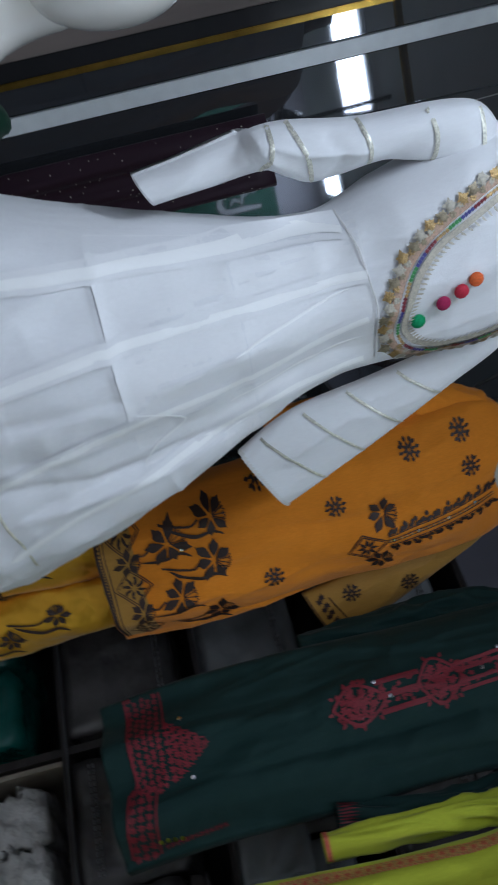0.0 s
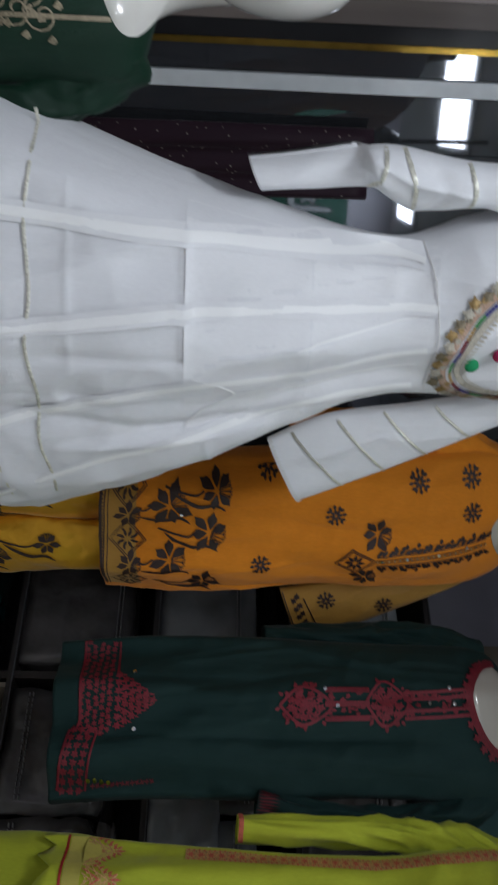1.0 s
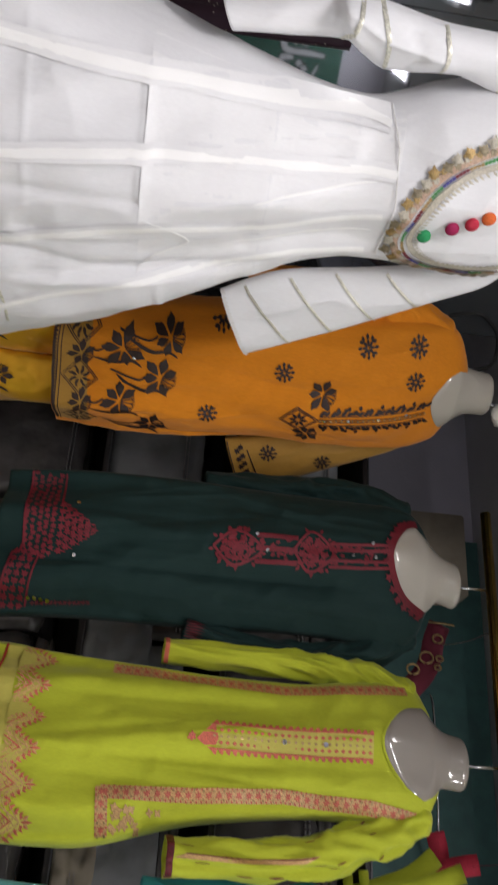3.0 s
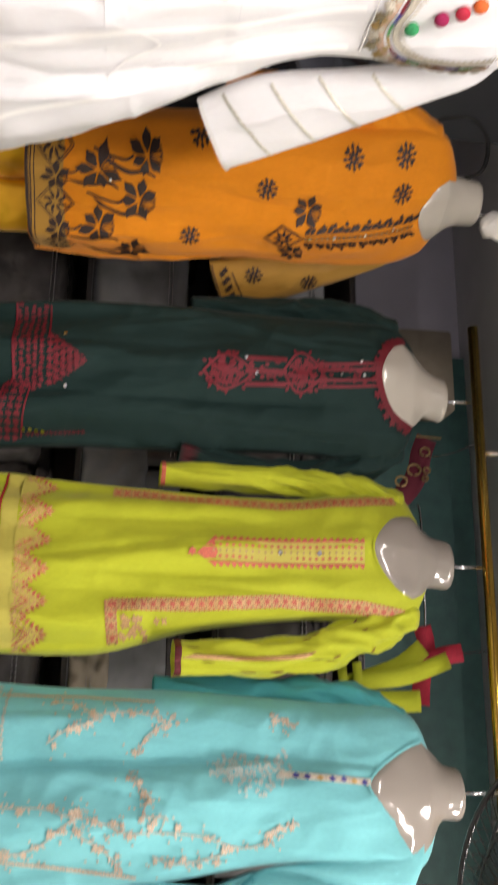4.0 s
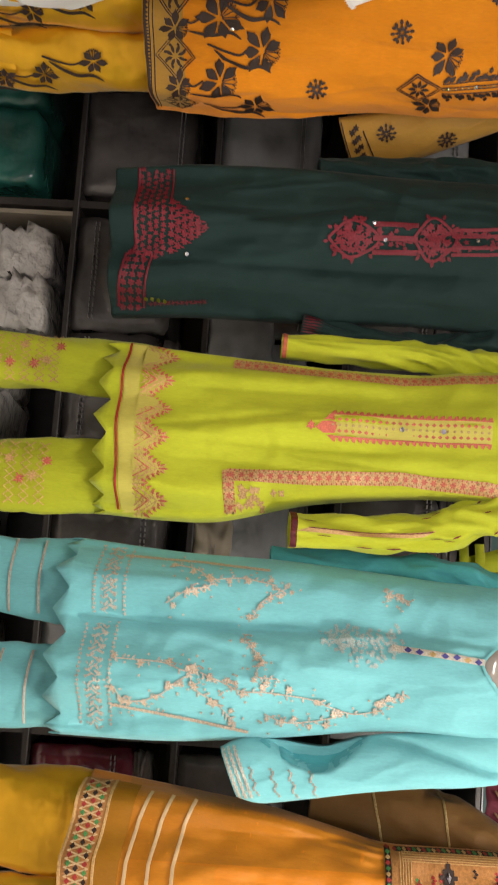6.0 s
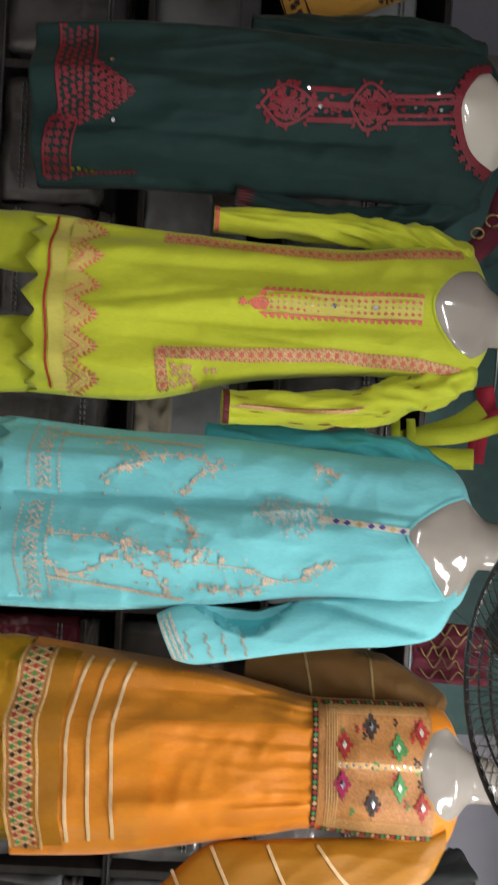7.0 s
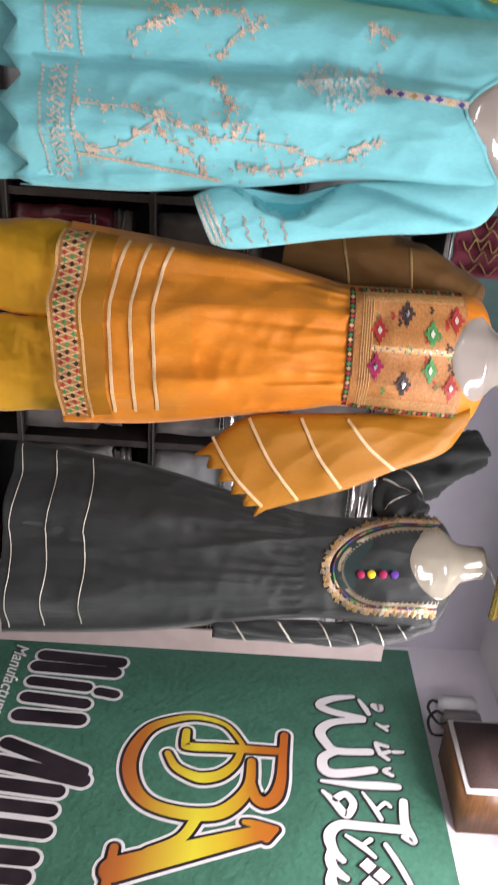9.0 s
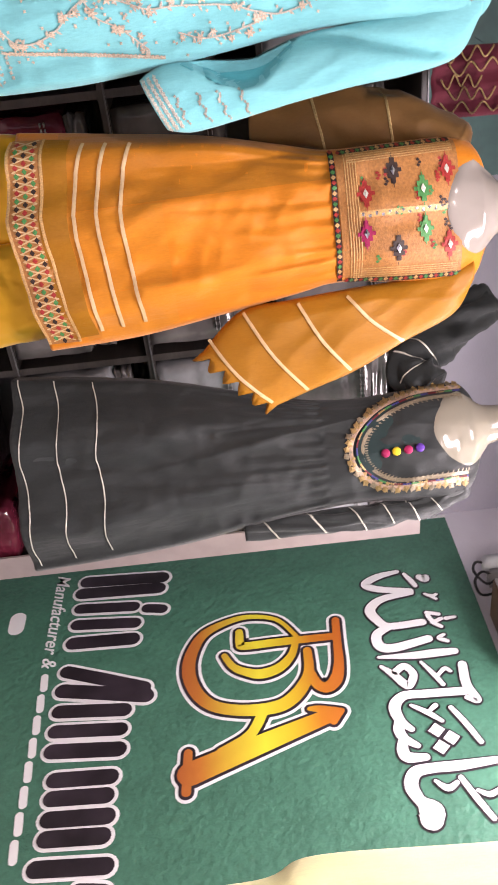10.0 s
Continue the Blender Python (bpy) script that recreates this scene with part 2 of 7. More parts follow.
STITCHES = {"blossoms", "stitch_dots", "sprig_embroidery", "corner_spray", "hem_stitches", "band_stitches", "neck_stitches", "neck_fringe", "placket_stitches",
            "placket_beads", "placket_leaves", "sleeve_dots", "hem_embroidery", "neck_embroidery", "cuff_blossoms", "chest_patch", "hem_lace", "side_lace", "cuff_embroidery", "hem_motif", "star_sprig",
            "scroll", "gold_sprig", "neck_blossom", "stitch_cluster", "placket_edge", "net_lattice"}


def part(name, bm, material, parent, label="", smooth=True):
    ob = finish(bm, name, material, parent, smooth)
    if name in STITCHES:
        tagged(ob, kind="stuff")
    return tagged(ob, label) if label else ob


def empty(name, m, label, category, group="", kind=""):
    ob = new(name)
    ob.matrix_world = m
    return tagged(ob, label, category, group, kind)


def add_box(bm, x0, x1, y0, y1, z0, z1, bevel=0.0):
    r = bmesh.ops.create_cube(bm, size=1.0)
    for v in r["verts"]:
        v.co = Vector((x0 + (v.co.x + 0.5) * (x1 - x0), y0 + (v.co.y + 0.5) * (y1 - y0), z0 + (v.co.z + 0.5) * (z1 - z0)))
    if bevel:
        edges = list({e for v in r["verts"] for e in v.link_edges})
        bmesh.ops.bevel(bm, geom=edges, offset=bevel, segments=2, affect="EDGES")


def box_bm(*a, **k):
    bm = bmesh.new()
    add_box(bm, *a, **k)
    return bm


def skin_rings(bm, rings, closed=True, cap_start=False, cap_end=False):
    vs = [[bm.verts.new(p) for p in r] for r in rings]
    n = len(vs[0])
    for a, b in zip(vs, vs[1:]):
        for i in range(n if closed else n - 1):
            j = (i + 1) % n
            bm.faces.new((a[i], a[j], b[j], b[i]))
    if cap_start:
        bm.faces.new(vs[0])
    if cap_end:
        bm.faces.new(vs[-1])
    return vs


def smooth_rows(rows, n):
    """Catmull-Rom through rows of equal length, n samples."""
    a = np.array(rows, float)
    out = []
    k = len(a)
    for q in np.linspace(0, k - 1, n):
        i = min(int(q), k - 2)
        f = q - i
        p0, p1, p2, p3 = a[max(i - 1, 0)], a[i], a[i + 1], a[min(i + 2, k - 1)]
        out.append(0.5 * (2 * p1 + (p2 - p0) * f + (2 * p0 - 5 * p1 + 4 * p2 - p3) * f * f + (3 * p1 - p0 - 3 * p2 + p3) * f ** 3))
    return out


def tube_rings(points, radii, seg=20, n=28, flat=(0, 1, 0), ripple=0.0, waves=5, phase=0.0, crease=0.0):
    """Rings along a smooth line; radii (across, through) with flat the direction of the second."""
    rows = smooth_rows([(*p, *r) for p, r in zip(points, radii)], n)
    rings = []
    for k, r in enumerate(rows):
        a, b = rows[max(k - 1, 0)], rows[min(k + 1, n - 1)]
        t = Vector(b[:3] - a[:3]).normalized()
        f = Vector(flat)
        f = (f - t * f.dot(t)).normalized()
        s = t.cross(f)
        ring = []
        for i in range(seg):
            th = 2 * math.pi * i / seg
            g = 1 + ripple * math.sin(waves * th + phase + k * 0.35) * (0.3 + 0.7 * k / n) + 0.5 * ripple * noise.noise((k * 0.4 + phase, math.cos(th), math.sin(th)))
            if crease:
                q = k / n
                wr = noise.noise((1.3 * math.cos(th) + phase, 1.3 * math.sin(th) + 2.5 * q, q * 6 + math.cos(th)))
                g += crease * (0.22 - abs(wr)) * (0.5 + math.sin(math.pi * q))
            ring.append(Vector(r[:3]) + s * (r[3] * g * math.cos(th)) + f * (r[4] * g * math.sin(th)))
        rings.append(ring)
    return rings


def rod_bm(a, b, r, seg=12):
    bm = bmesh.new()
    a, b = Vector(a), Vector(b)
    t = (b - a).normalized()
    f = t.orthogonal().normalized()
    s = t.cross(f)
    rings = [[p + (s * math.cos(2 * math.pi * i / seg) + f * math.sin(2 * math.pi * i / seg)) * r for i in range(seg)] for p in (a, b)]
    skin_rings(bm, rings, cap_start=True, cap_end=True)
    return bm


def wire_bm(points, r, seg=8, n=40):
    bm = bmesh.new()
    skin_rings(bm, tube_rings(points, [(r, r)] * len(points), seg, n, flat=(0.31, 0.52, 0.79)), cap_start=True, cap_end=True)
    return bm


class Body:
    """The hollow body of a hanging garment. Rows (z, centre, half width, depth) from hem to neck; front(u, z) is its surface."""

    def __init__(self, rows, fold=0.006, waves=7, phase=0.0, zig=0.0, teeth=24, creases=(), lumps=0.005, low=0.0, power=0.85, gather=()):
        self.gather = gather
        self.rows = np.array(rows, float)
        self.fine = np.array(smooth_rows(rows, 80))
        self.fold, self.waves, self.phase, self.zig, self.teeth, self.creases, self.lumps, self.power = fold, waves, phase, zig, teeth, creases, lumps, power
        self.z0, self.z1 = self.rows[0, 0], self.rows[-1, 0]
        self.low = low
        r = random.Random(int(phase * 100) + 3)
        self.drags = []
        for _ in range(11):
            lo = r.uniform(self.z0, self.z1 - 0.55)
            self.drags.append((r.uniform(-0.16, 0.16), r.choice((-1, -1, 1)) * r.uniform(0.5, 1.2) * lumps, r.uniform(0.009, 0.022), lo, lo + r.uniform(0.25, 0.55), r.uniform(-0.22, 0.22)))

    def at(self, z):
        return [float(np.interp(z, self.fine[:, 0], self.fine[:, k])) for k in (1, 2, 3)]

    def relief(self, u, z, th):
        h = max(0.0, min(1.0, (self.z1 - 0.25 - z) / (self.z1 - self.z0)))
        d = self.fold * (0.15 + h) * math.sin(self.waves * th + self.phase + 1.3 * math.sin(2.1 * z + self.phase))
        d += self.lumps * noise.noise((u * 9 + self.phase, z * 5, self.phase)) + 0.5 * self.lumps * noise.noise((u * 24, z * 11, self.phase + 4))
        n = noise.noise((u * 11 + self.phase, z * 2.2, self.phase + 2))
        d += self.lumps * 1.6 * (0.3 - abs(n))
        n = noise.noise((u * 13 + z * 8, z * 11 - u * 6, self.phase + 9))
        d += self.lumps * 0.8 * (0.3 - abs(n))
        for axis, place, amp, width, lo, hi in self.creases:
            q, other = (u - place, z) if axis == "u" else (z - place, u)
            if lo <= other <= hi:
                ease = min(1.0, (other - lo) / 0.08, (hi - other) / 0.08)
                d += amp * ease * math.exp(-abs(q) / width)
        for place, amp, width, lo, hi, slope in self.drags:
            if lo < z < hi:
                d += amp * min(1.0, (z - lo) / 0.12, (hi - z) / 0.12) * math.exp(-abs(u - place - slope * (z - lo)) / width)
        if self.gather and z < self.gather[0]:
            d += self.gather[1] * math.sin(self.gather[2] * th + 2 * math.sin(5 * th)) * math.exp(-(self.gather[0] - z) / 0.16)
        return d

    def point(self, th, z):
        c, w, dep = self.at(z)
        u = c + w * math.cos(th)
        s = math.sin(th)
        d = -dep * math.copysign(abs(s) ** self.power, s)
        edge = min(1.0, abs(s) * 2.5)
        d -= self.relief(u, z, th) * edge * (1 if s >= 0 else -1)
        return Vector((u, d, z))

    def front(self, u, z, off=0.002):
        c, w, dep = self.at(z)
        q = max(-0.995, min(0.995, (u - c) / w))
        p = self.point(math.acos(q), z)
        p.x = u
        p.y -= off
        return p

    def mesh(self, seg=200, n=150):
        bm = bmesh.new()
        rings = []
        for k in range(n):
            z = self.z0 + (self.z1 - self.z0) * k / (n - 1)
            ring = []
            for i in range(seg):
                th = 2 * math.pi * i / seg
                p = self.point(th, z)
                near = max(0.0, 1 - (z - self.z0) / 0.5)
                if self.low:
                    p.z += self.low * near * max(0.0, math.cos(th)) ** 2
                ring.append(p)
            rings.append(ring)
        if self.zig:
            base = rings[0]
            tip = []
            for i, p in enumerate(base):
                tooth = abs((i * self.teeth / seg) % 1.0 - 0.5) * 2
                tip.append(p - Vector((0, 0, self.zig * tooth)))
            rings.insert(0, tip)
        top = rings[n // 4]
        inner = [[Vector((p.x * 0.985, p.y * 0.96, p.z + 0.001)) for p in rings[0]], [Vector((p.x * 0.93, p.y * 0.85, p.z)) for p in top]]
        skin_rings(bm, [inner[1], inner[0]] + rings, cap_end=True)
        return bm


# Flat pieces laid on a surface f(u, z) -> point
def lay_poly(bm, f, pts, mid=None):
    vs = [bm.verts.new(f(*p)) for p in pts]
    c = mid or (sum(p[0] for p in pts) / len(pts), sum(p[1] for p in pts) / len(pts))
    m = bm.verts.new(f(*c) + Vector((0, -0.0008, 0)))
    for i in range(len(vs)):
        bm.faces.new((vs[i], vs[(i + 1) % len(vs)], m))


def lay_ribbon(bm, f, pts, width, step=0.012, taper=False):
    """A ribbon along a line of (u, z)."""
    line = []
    for a, b in zip(pts, pts[1:]):
        k = max(1, int(math.dist(a, b) / step))
        line += [(a[0] + (b[0] - a[0]) * i / k, a[1] + (b[1] - a[1]) * i / k) for i in range(k)]
    line.append(pts[-1])
    prev = None
    for i, p in enumerate(line):
        a, b = line[max(i - 1, 0)], line[min(i + 1, len(line) - 1)]
        dx, dz = b[0] - a[0], b[1] - a[1]
        q = math.hypot(dx, dz) or 1
        h = width / 2 * ((1 - abs(2 * i / (len(line) - 1) - 1) ** 3 * 0.8) if taper else 1)
        ox, oz = -dz / q * h, dx / q * h
        row = [bm.verts.new(f(p[0] + ox, p[1] + oz)), bm.verts.new(f(p[0], p[1]) + Vector((0, -0.0008, 0))), bm.verts.new(f(p[0] - ox, p[1] - oz))]
        if prev:
            bm.faces.new((prev[0], prev[1], row[1], row[0]))
            bm.faces.new((prev[1], prev[2], row[2], row[1]))
        prev = row


def leaf(u, z, length, width, ang):
    c, s = math.cos(ang), math.sin(ang)
    shape = [(0, 0), (0.3, 0.45), (0.65, 0.4), (1, 0), (0.65, -0.4), (0.3, -0.45)]
    return [(u + (a * c * length - b * s * width), z + (a * s * length + b * c * width)) for a, b in shape]


def disc(u, z, r, n=10):
    return [(u + r * math.cos(2 * math.pi * i / n), z + r * math.sin(2 * math.pi * i / n)) for i in range(n)]


def lozenge(u, z, a, b):
    return [(u - a, z), (u, z + b), (u + a, z), (u, z - b)]


def flower(bm, f, u, z, r, petals=8, turn=0.0, fat=0.5):
    for i in range(petals):
        lay_poly(bm, f, leaf(u, z, r * (0.8 + 0.2 * math.sin(3 * i)), r * fat, turn + 2 * math.pi * i / petals))


def pieces(name, parent, material, f, draw, label=""):
    bm = bmesh.new()
    draw(bm, f)
    return part(name, bm, material, parent, label)

# ---- the room ----
XL, XR, YB, YF = -2.65, 2.70, 3.32, -1.9


def structure(name, bm, material, label, smooth=False):
    return tagged(finish(bm, name, material, None, smooth), label, name.split("_")[0], kind="structure")


structure("floor", box_bm(XL - 0.1, XR + 0.1, YF - 0.1, YB + 0.1, -0.1, 0), M_FLOOR, "beige tiled shop floor")
structure("ceiling", box_bm(XL - 0.1, XR + 0.1, YF - 0.1, YB + 0.1, CEIL, CEIL + 0.1), M_CEIL, "grey-white painted ceiling")
structure("wall_north", box_bm(XL - 0.1, XR + 0.1, YB, YB + 0.12, 0, CEIL), M_WALL, "lilac-grey painted back wall")
structure("wall_east", box_bm(XR, XR + 0.12, YF, YB, 0, CEIL), M_WALL_R, "pale lilac painted side wall behind the banner")
structure("wall_south", box_bm(XL - 0.1, XR + 0.1, YF - 0.12, YF, 0, CEIL), M_WALL, "lilac-grey painted wall")
structure("wall_west", box_bm(XL - 0.12, XL, YF, YB, 0, CEIL), M_DARK, "dark laminate wall behind the glass")
structure("trim", box_bm(-1.3, 1.1, YB - 0.05, YB, CEIL - 0.13, CEIL - 0.004), M_BOARD, "dark teal cornice board below the ceiling")


# Ceiling LED panels
def led_panel(x, y, w, d):
    ob = empty("ceiling_light", pose(x, y, CEIL), "flat lit white LED ceiling panel", "ceiling light", "ceiling panels")
    part("frame", box_bm(-w / 2 - 0.03, w / 2 + 0.03, -d / 2 - 0.03, d / 2 + 0.03, -0.022, -0.002, bevel=0.004), M_STRIP, ob)
    part("diffuser", box_bm(-w / 2, w / 2, -d / 2, d / 2, -0.028, -0.02), M_LED, ob, "glowing white diffuser", False)


for spot in PANELS:
    led_panel(*spot)

# ---- garments ----
def bust_mesh(body, opening, neck):
    """A headless mannequin: torso inside the garment, chest in the neckline, neck stump. opening: outline (u, z) of the bare chest."""
    bm = bmesh.new()
    rings = []
    for k in range(14):
        z = body.z1 - 0.5 + 0.5 * k / 13
        c, w, dep = body.at(z)
        rings.append([Vector((c + (w * 0.9 - 0.008) * math.cos(t), -(dep * 0.55 - 0.006) * math.sin(t), z)) for t in (2 * math.pi * i / 32 for i in range(32))])
    skin_rings(bm, rings, cap_start=True, cap_end=True)
    (u0, z0, w0), (u1, z1, w1) = neck

    def neck_size(f):
        w = 1.06 * (w0 + (w1 - w0) * max(f, 0))
        flare = math.exp(-max(f, 0.0) / 0.3)
        return w * (1 + 0.65 * flare), w * (0.95 + 0.22 * flare)

    def neck_y(u, z):
        f = (z - z0) / (z1 - z0)
        c = u0 + (u1 - u0) * f
        wx, wy = neck_size(f)
        q = 1 - ((u - c) / wx) ** 2
        return -0.012 - wy * math.sqrt(q) if q > 0 else 0.0

    def chest(u, z):
        zz = min(z, body.z1 - 0.03)
        y = body.front(u, zz, 0).y + max(0.0, z - zz) * 0.8
        k = neck_y(u, z)
        h = max(0.0, 0.035 - abs(y - k)) / 0.035
        return Vector((u, min(y, k) - h * h * 0.008, z))

    mid = (u0, sum(p[1] for p in opening) / len(opening))
    edge = smooth_rows(opening + [opening[0]], 56)[:-1]
    rings = []
    for q in (1.0, 0.985, 0.94, 0.86, 0.75, 0.62, 0.5, 0.37, 0.25, 0.12, 0.03):
        ring = []
        for e in edge:
            p = chest(mid[0] + (e[0] - mid[0]) * q, mid[1] + (e[1] - mid[1]) * q)
            p.y -= 0.006 * (1 - q ** 8) * min(1.0, max(0.0, (body.z1 + 0.02 - p.z) / 0.04)) - 0.0005
            ring.append(p)
        rings.append(ring)
    skin_rings(bm, rings, cap_end=True)
    rings = []
    for k in range(14):
        f = -0.25 + 1.25 * k / 13
        c = (u0 + (u1 - u0) * f, -0.012, z0 + (z1 - z0) * f)
        wx, wy = neck_size(f)
        rings.append([Vector((c[0] + wx * math.cos(t), c[1] + wy * math.sin(t), c[2])) for t in (2 * math.pi * i / 40 for i in range(40))])
    for sc, up in ((0.985, 0.004), (0.93, 0.009), (0.8, 0.012)):
        rings.append([Vector((u1 + (p.x - u1) * sc, -0.012 + (p.y + 0.012) * sc, z1 + up)) for p in rings[13]])
    skin_rings(bm, rings, cap_end=True)
    return bm


def bust(name, m, body, opening, neck, material, label, top):
    ob = finish(bust_mesh(body, opening, neck), name, material)
    ob.matrix_world = m
    return tagged(ob, label, "mannequin", "hanging headless mannequins")


def sleeve(parent, points, radii, material, ripple=0.10, phase=0.0, zig=0.0, name="sleeve", n=64, seg=48, label="", crease=0.4):
    bm = bmesh.new()
    rings = tube_rings(points, radii, seg, n, ripple=ripple, phase=phase, crease=crease)
    if zig:
        t = (rings[-1][0] - rings[-2][0]).normalized()
        rings.append([p + t * (zig * abs((i * 16 / seg * 0.75) % 1.0 - 0.5) * 2) for i, p in enumerate(rings[-1])])
    c = sum(rings[-1], Vector()) / seg
    c2 = sum(rings[-11], Vector()) / seg
    deep = [c2 + (p - c2) * 0.72 for p in rings[-11]]
    rings.append([c + (p - c) * 0.93 for p in rings[-1]])
    rings.append(deep)
    c0 = sum(rings[0], Vector()) / seg
    back = (rings[0][0] - rings[2][0]).normalized() * radii[0][0]
    dome = [[c0 + (p - c0) * sc + back * up for p in rings[0]] for sc, up in ((0.3, 0.5), (0.65, 0.4), (0.88, 0.22))]
    skin_rings(bm, dome + rings, cap_start=True)
    ob = part(name, bm, material, parent, label)

    def face(a, t, off=0.002):
        """a: -1 to 1 across the side that faces the room, t: 0 to 1 from shoulder to cuff."""
        q = max(0.0, min(n - 1.001, t * (n - 1)))
        k, f = int(q), q - int(q)
        th = ((a * 0.5 - 0.5) * 0.96) % 2.0 * math.pi
        i = (th / (2 * math.pi) * seg) % seg
        j, g = int(i), i - int(i)
        p = [(rings[k + d][j % seg] * (1 - g) + rings[k + d][(j + 1) % seg] * g) for d in (0, 1)]
        c = [sum(rings[k + d], Vector()) / seg for d in (0, 1)]
        p, c = p[0] * (1 - f) + p[1] * f, c[0] * (1 - f) + c[1] * f
        return p + (p - c).normalized() * off

    return ob, face


def seg_gap(p, pts):
    """Distance from p to a line of points."""
    best = 9.0
    for a, b in zip(pts, pts[1:]):
        dx, dz = b[0] - a[0], b[1] - a[1]
        q = max(0.0, min(1.0, ((p[0] - a[0]) * dx + (p[1] - a[1]) * dz) / (dx * dx + dz * dz or 1)))
        best = min(best, math.hypot(p[0] - a[0] - q * dx, p[1] - a[1] - q * dz))
    return best


def within(p, poly):
    hit = False
    for (ax, az), (bx, bz) in zip(poly, poly[1:] + poly[:1]):
        if (az > p[1]) != (bz > p[1]) and p[0] < ax + (p[1] - az) / (bz - az) * (bx - ax):
            hit = not hit
    return hit


def flat_sleeve(parent, edge_a, edge_b, material, depth, thick=0.03, folds=(), dents=(), zig=0.0, teeth=6, label="", phase=0.0, n=60, m=34, lumps=0.005):
    """A pressed, hanging sleeve between two edges (u, z) from shoulder to cuff. depth: y at both ends. folds: (line, height, width).
    dents: (outline, depth) of turned-back cloth. Returns the sleeve and its front as f(u, z)."""
    ea, eb = smooth_rows(edge_a, n), smooth_rows(edge_b, n)

    def spot(a, t_, side):
        q = (a + 1) / 2
        p = ea[t_] * (1 - q) + eb[t_] * q
        u, z = float(p[0]), float(p[1])
        f = t_ / (n - 1)
        belly = (1 - abs(a) ** 2.4) ** 0.5
        y = depth[0] + (depth[1] - depth[0]) * f
        if side > 0:
            return Vector((u, y + 0.4 * thick * belly, z))
        y -= thick * belly
        k = noise.noise((u * 14 + phase, z * 7, phase))
        y -= belly * lumps * (k + 1.4 * (0.3 - abs(noise.noise((u * 20 + z * 9, z * 10 + phase, phase + 3)))))
        for line, amp, width in folds:
            y -= amp * belly * math.exp(-seg_gap((u, z), line) / width)
        for outline, deep in dents:
            if within((u, z), outline):
                y += deep * min(1.0, seg_gap((u, z), outline + outline[:1]) / 0.012)
        return Vector((u, y, z))

    rings, front = [], []
    for k in range(n):
        row = [spot(-1 + 2 * i / (m - 1), k, -1) for i in range(m)]
        front.append(row)
        rings.append(row + [spot(1 - 2 * i / (m - 1), k, 1) for i in range(1, m - 1)])
    if zig:
        way = (rings[-1][m // 2] - rings[-6][m // 2]).normalized()
        last = []
        for i, p in enumerate(rings[-1]):
            q = i / (m - 1) if i < m else (2 * m - 2 - i) / (m - 1)
            last.append(p + way * zig * abs((q * teeth) % 1.0 - 0.5) * 2)
        rings.append(last)
    mid = sum(rings[-1], Vector()) / len(rings[-1])
    rings.append([mid + (p - mid) * 0.95 for p in rings[-1]])
    deep_mid = sum(rings[n - 12], Vector()) / len(rings[0])
    rings.append([Vector((deep_mid.x + (p.x - deep_mid.x) * 0.8, deep_mid.y + 0.006 + (p.y - deep_mid.y) * 0.25, deep_mid.z + (p.z - deep_mid.z) * 0.8)) for p in rings[n - 12]])
    bm = bmesh.new()
    skin_rings(bm, rings, cap_start=True)
    ob = part("sleeve", bm, material, parent, label)
    grid = np.array([[p.x, p.z, p.y] for row in front for p in row])

    def face(u, z, off=0.002):
        d = (grid[:, 0] - u) ** 2 + (grid[:, 1] - z) ** 2
        near_ = np.argpartition(d, 4)[:4]
        w = 1.0 / (d[near_] + 1e-6)
        return Vector((u, float((grid[near_, 2] * w).sum() / w.sum()) - off, z))

    return ob, face


def cover(name, parent, body, left, right, z0, z1, material, off, label="", nu=34, nz=40):
    """A second layer of cloth laid on the front of a garment, between left(z) and right(z)."""
    bm = bmesh.new()
    vs = []
    for j in range(nz + 1):
        z = z0 + (z1 - z0) * j / nz
        a, b = left(z), right(z)
        vs.append([bm.verts.new(body.front(a + (b - a) * i / nu, z, off)) for i in range(nu + 1)])
    for j in range(nz):
        for i in range(nu):
            bm.faces.new((vs[j][i], vs[j][i + 1], vs[j + 1][i + 1], vs[j + 1][i]))
    return part(name, bm, material, parent, label)


def trousers(m, legs, material, label, top, low):
    """legs: (centre, half width)."""
    ob = empty("trousers", m, label, "trousers", "trousers")
    for k, (c, w) in enumerate(legs):
        bm = bmesh.new()
        rings = tube_rings([(c * 0.9, 0.0, top), (c, 0.0, (top + low) / 2), (c, 0, low)], [(w, 0.05), (w, 0.045), (w * 0.98, 0.04)], 32, 30, ripple=0.12, waves=4, phase=k * 2 + c * 9)
        mid = sum(rings[-1], Vector()) / 32
        rings.append([mid + (p - mid) * 0.95 for p in rings[-1]])
        rings.append([p + Vector((0, 0, 0.1)) for p in rings[-1]])
        skin_rings(bm, rings, cap_start=True)
        part("leg", bm, material, ob)
    return ob


def kurta(m, body, material, label, group="kurtas"):
    ob = empty("kurta", m, label, "kurta", group)
    part("body", body.mesh(300, 230) if body.low else body.mesh(), material, ob)
    return ob


def hook(m, u, z0, z1):
    bm = rod_bm((u, 0.0, z0), (u, 0.0, z1 + 0.012), 0.0035, 8)
    ob = finish(bm, "hanging_hook", M_CHROME)
    ob.matrix_world = m
    tagged(ob, "thin chrome hook holding a mannequin to the rail", "hook", "mannequin hooks")


RAIL_Z, RAIL_Y = 2.29, 2.2

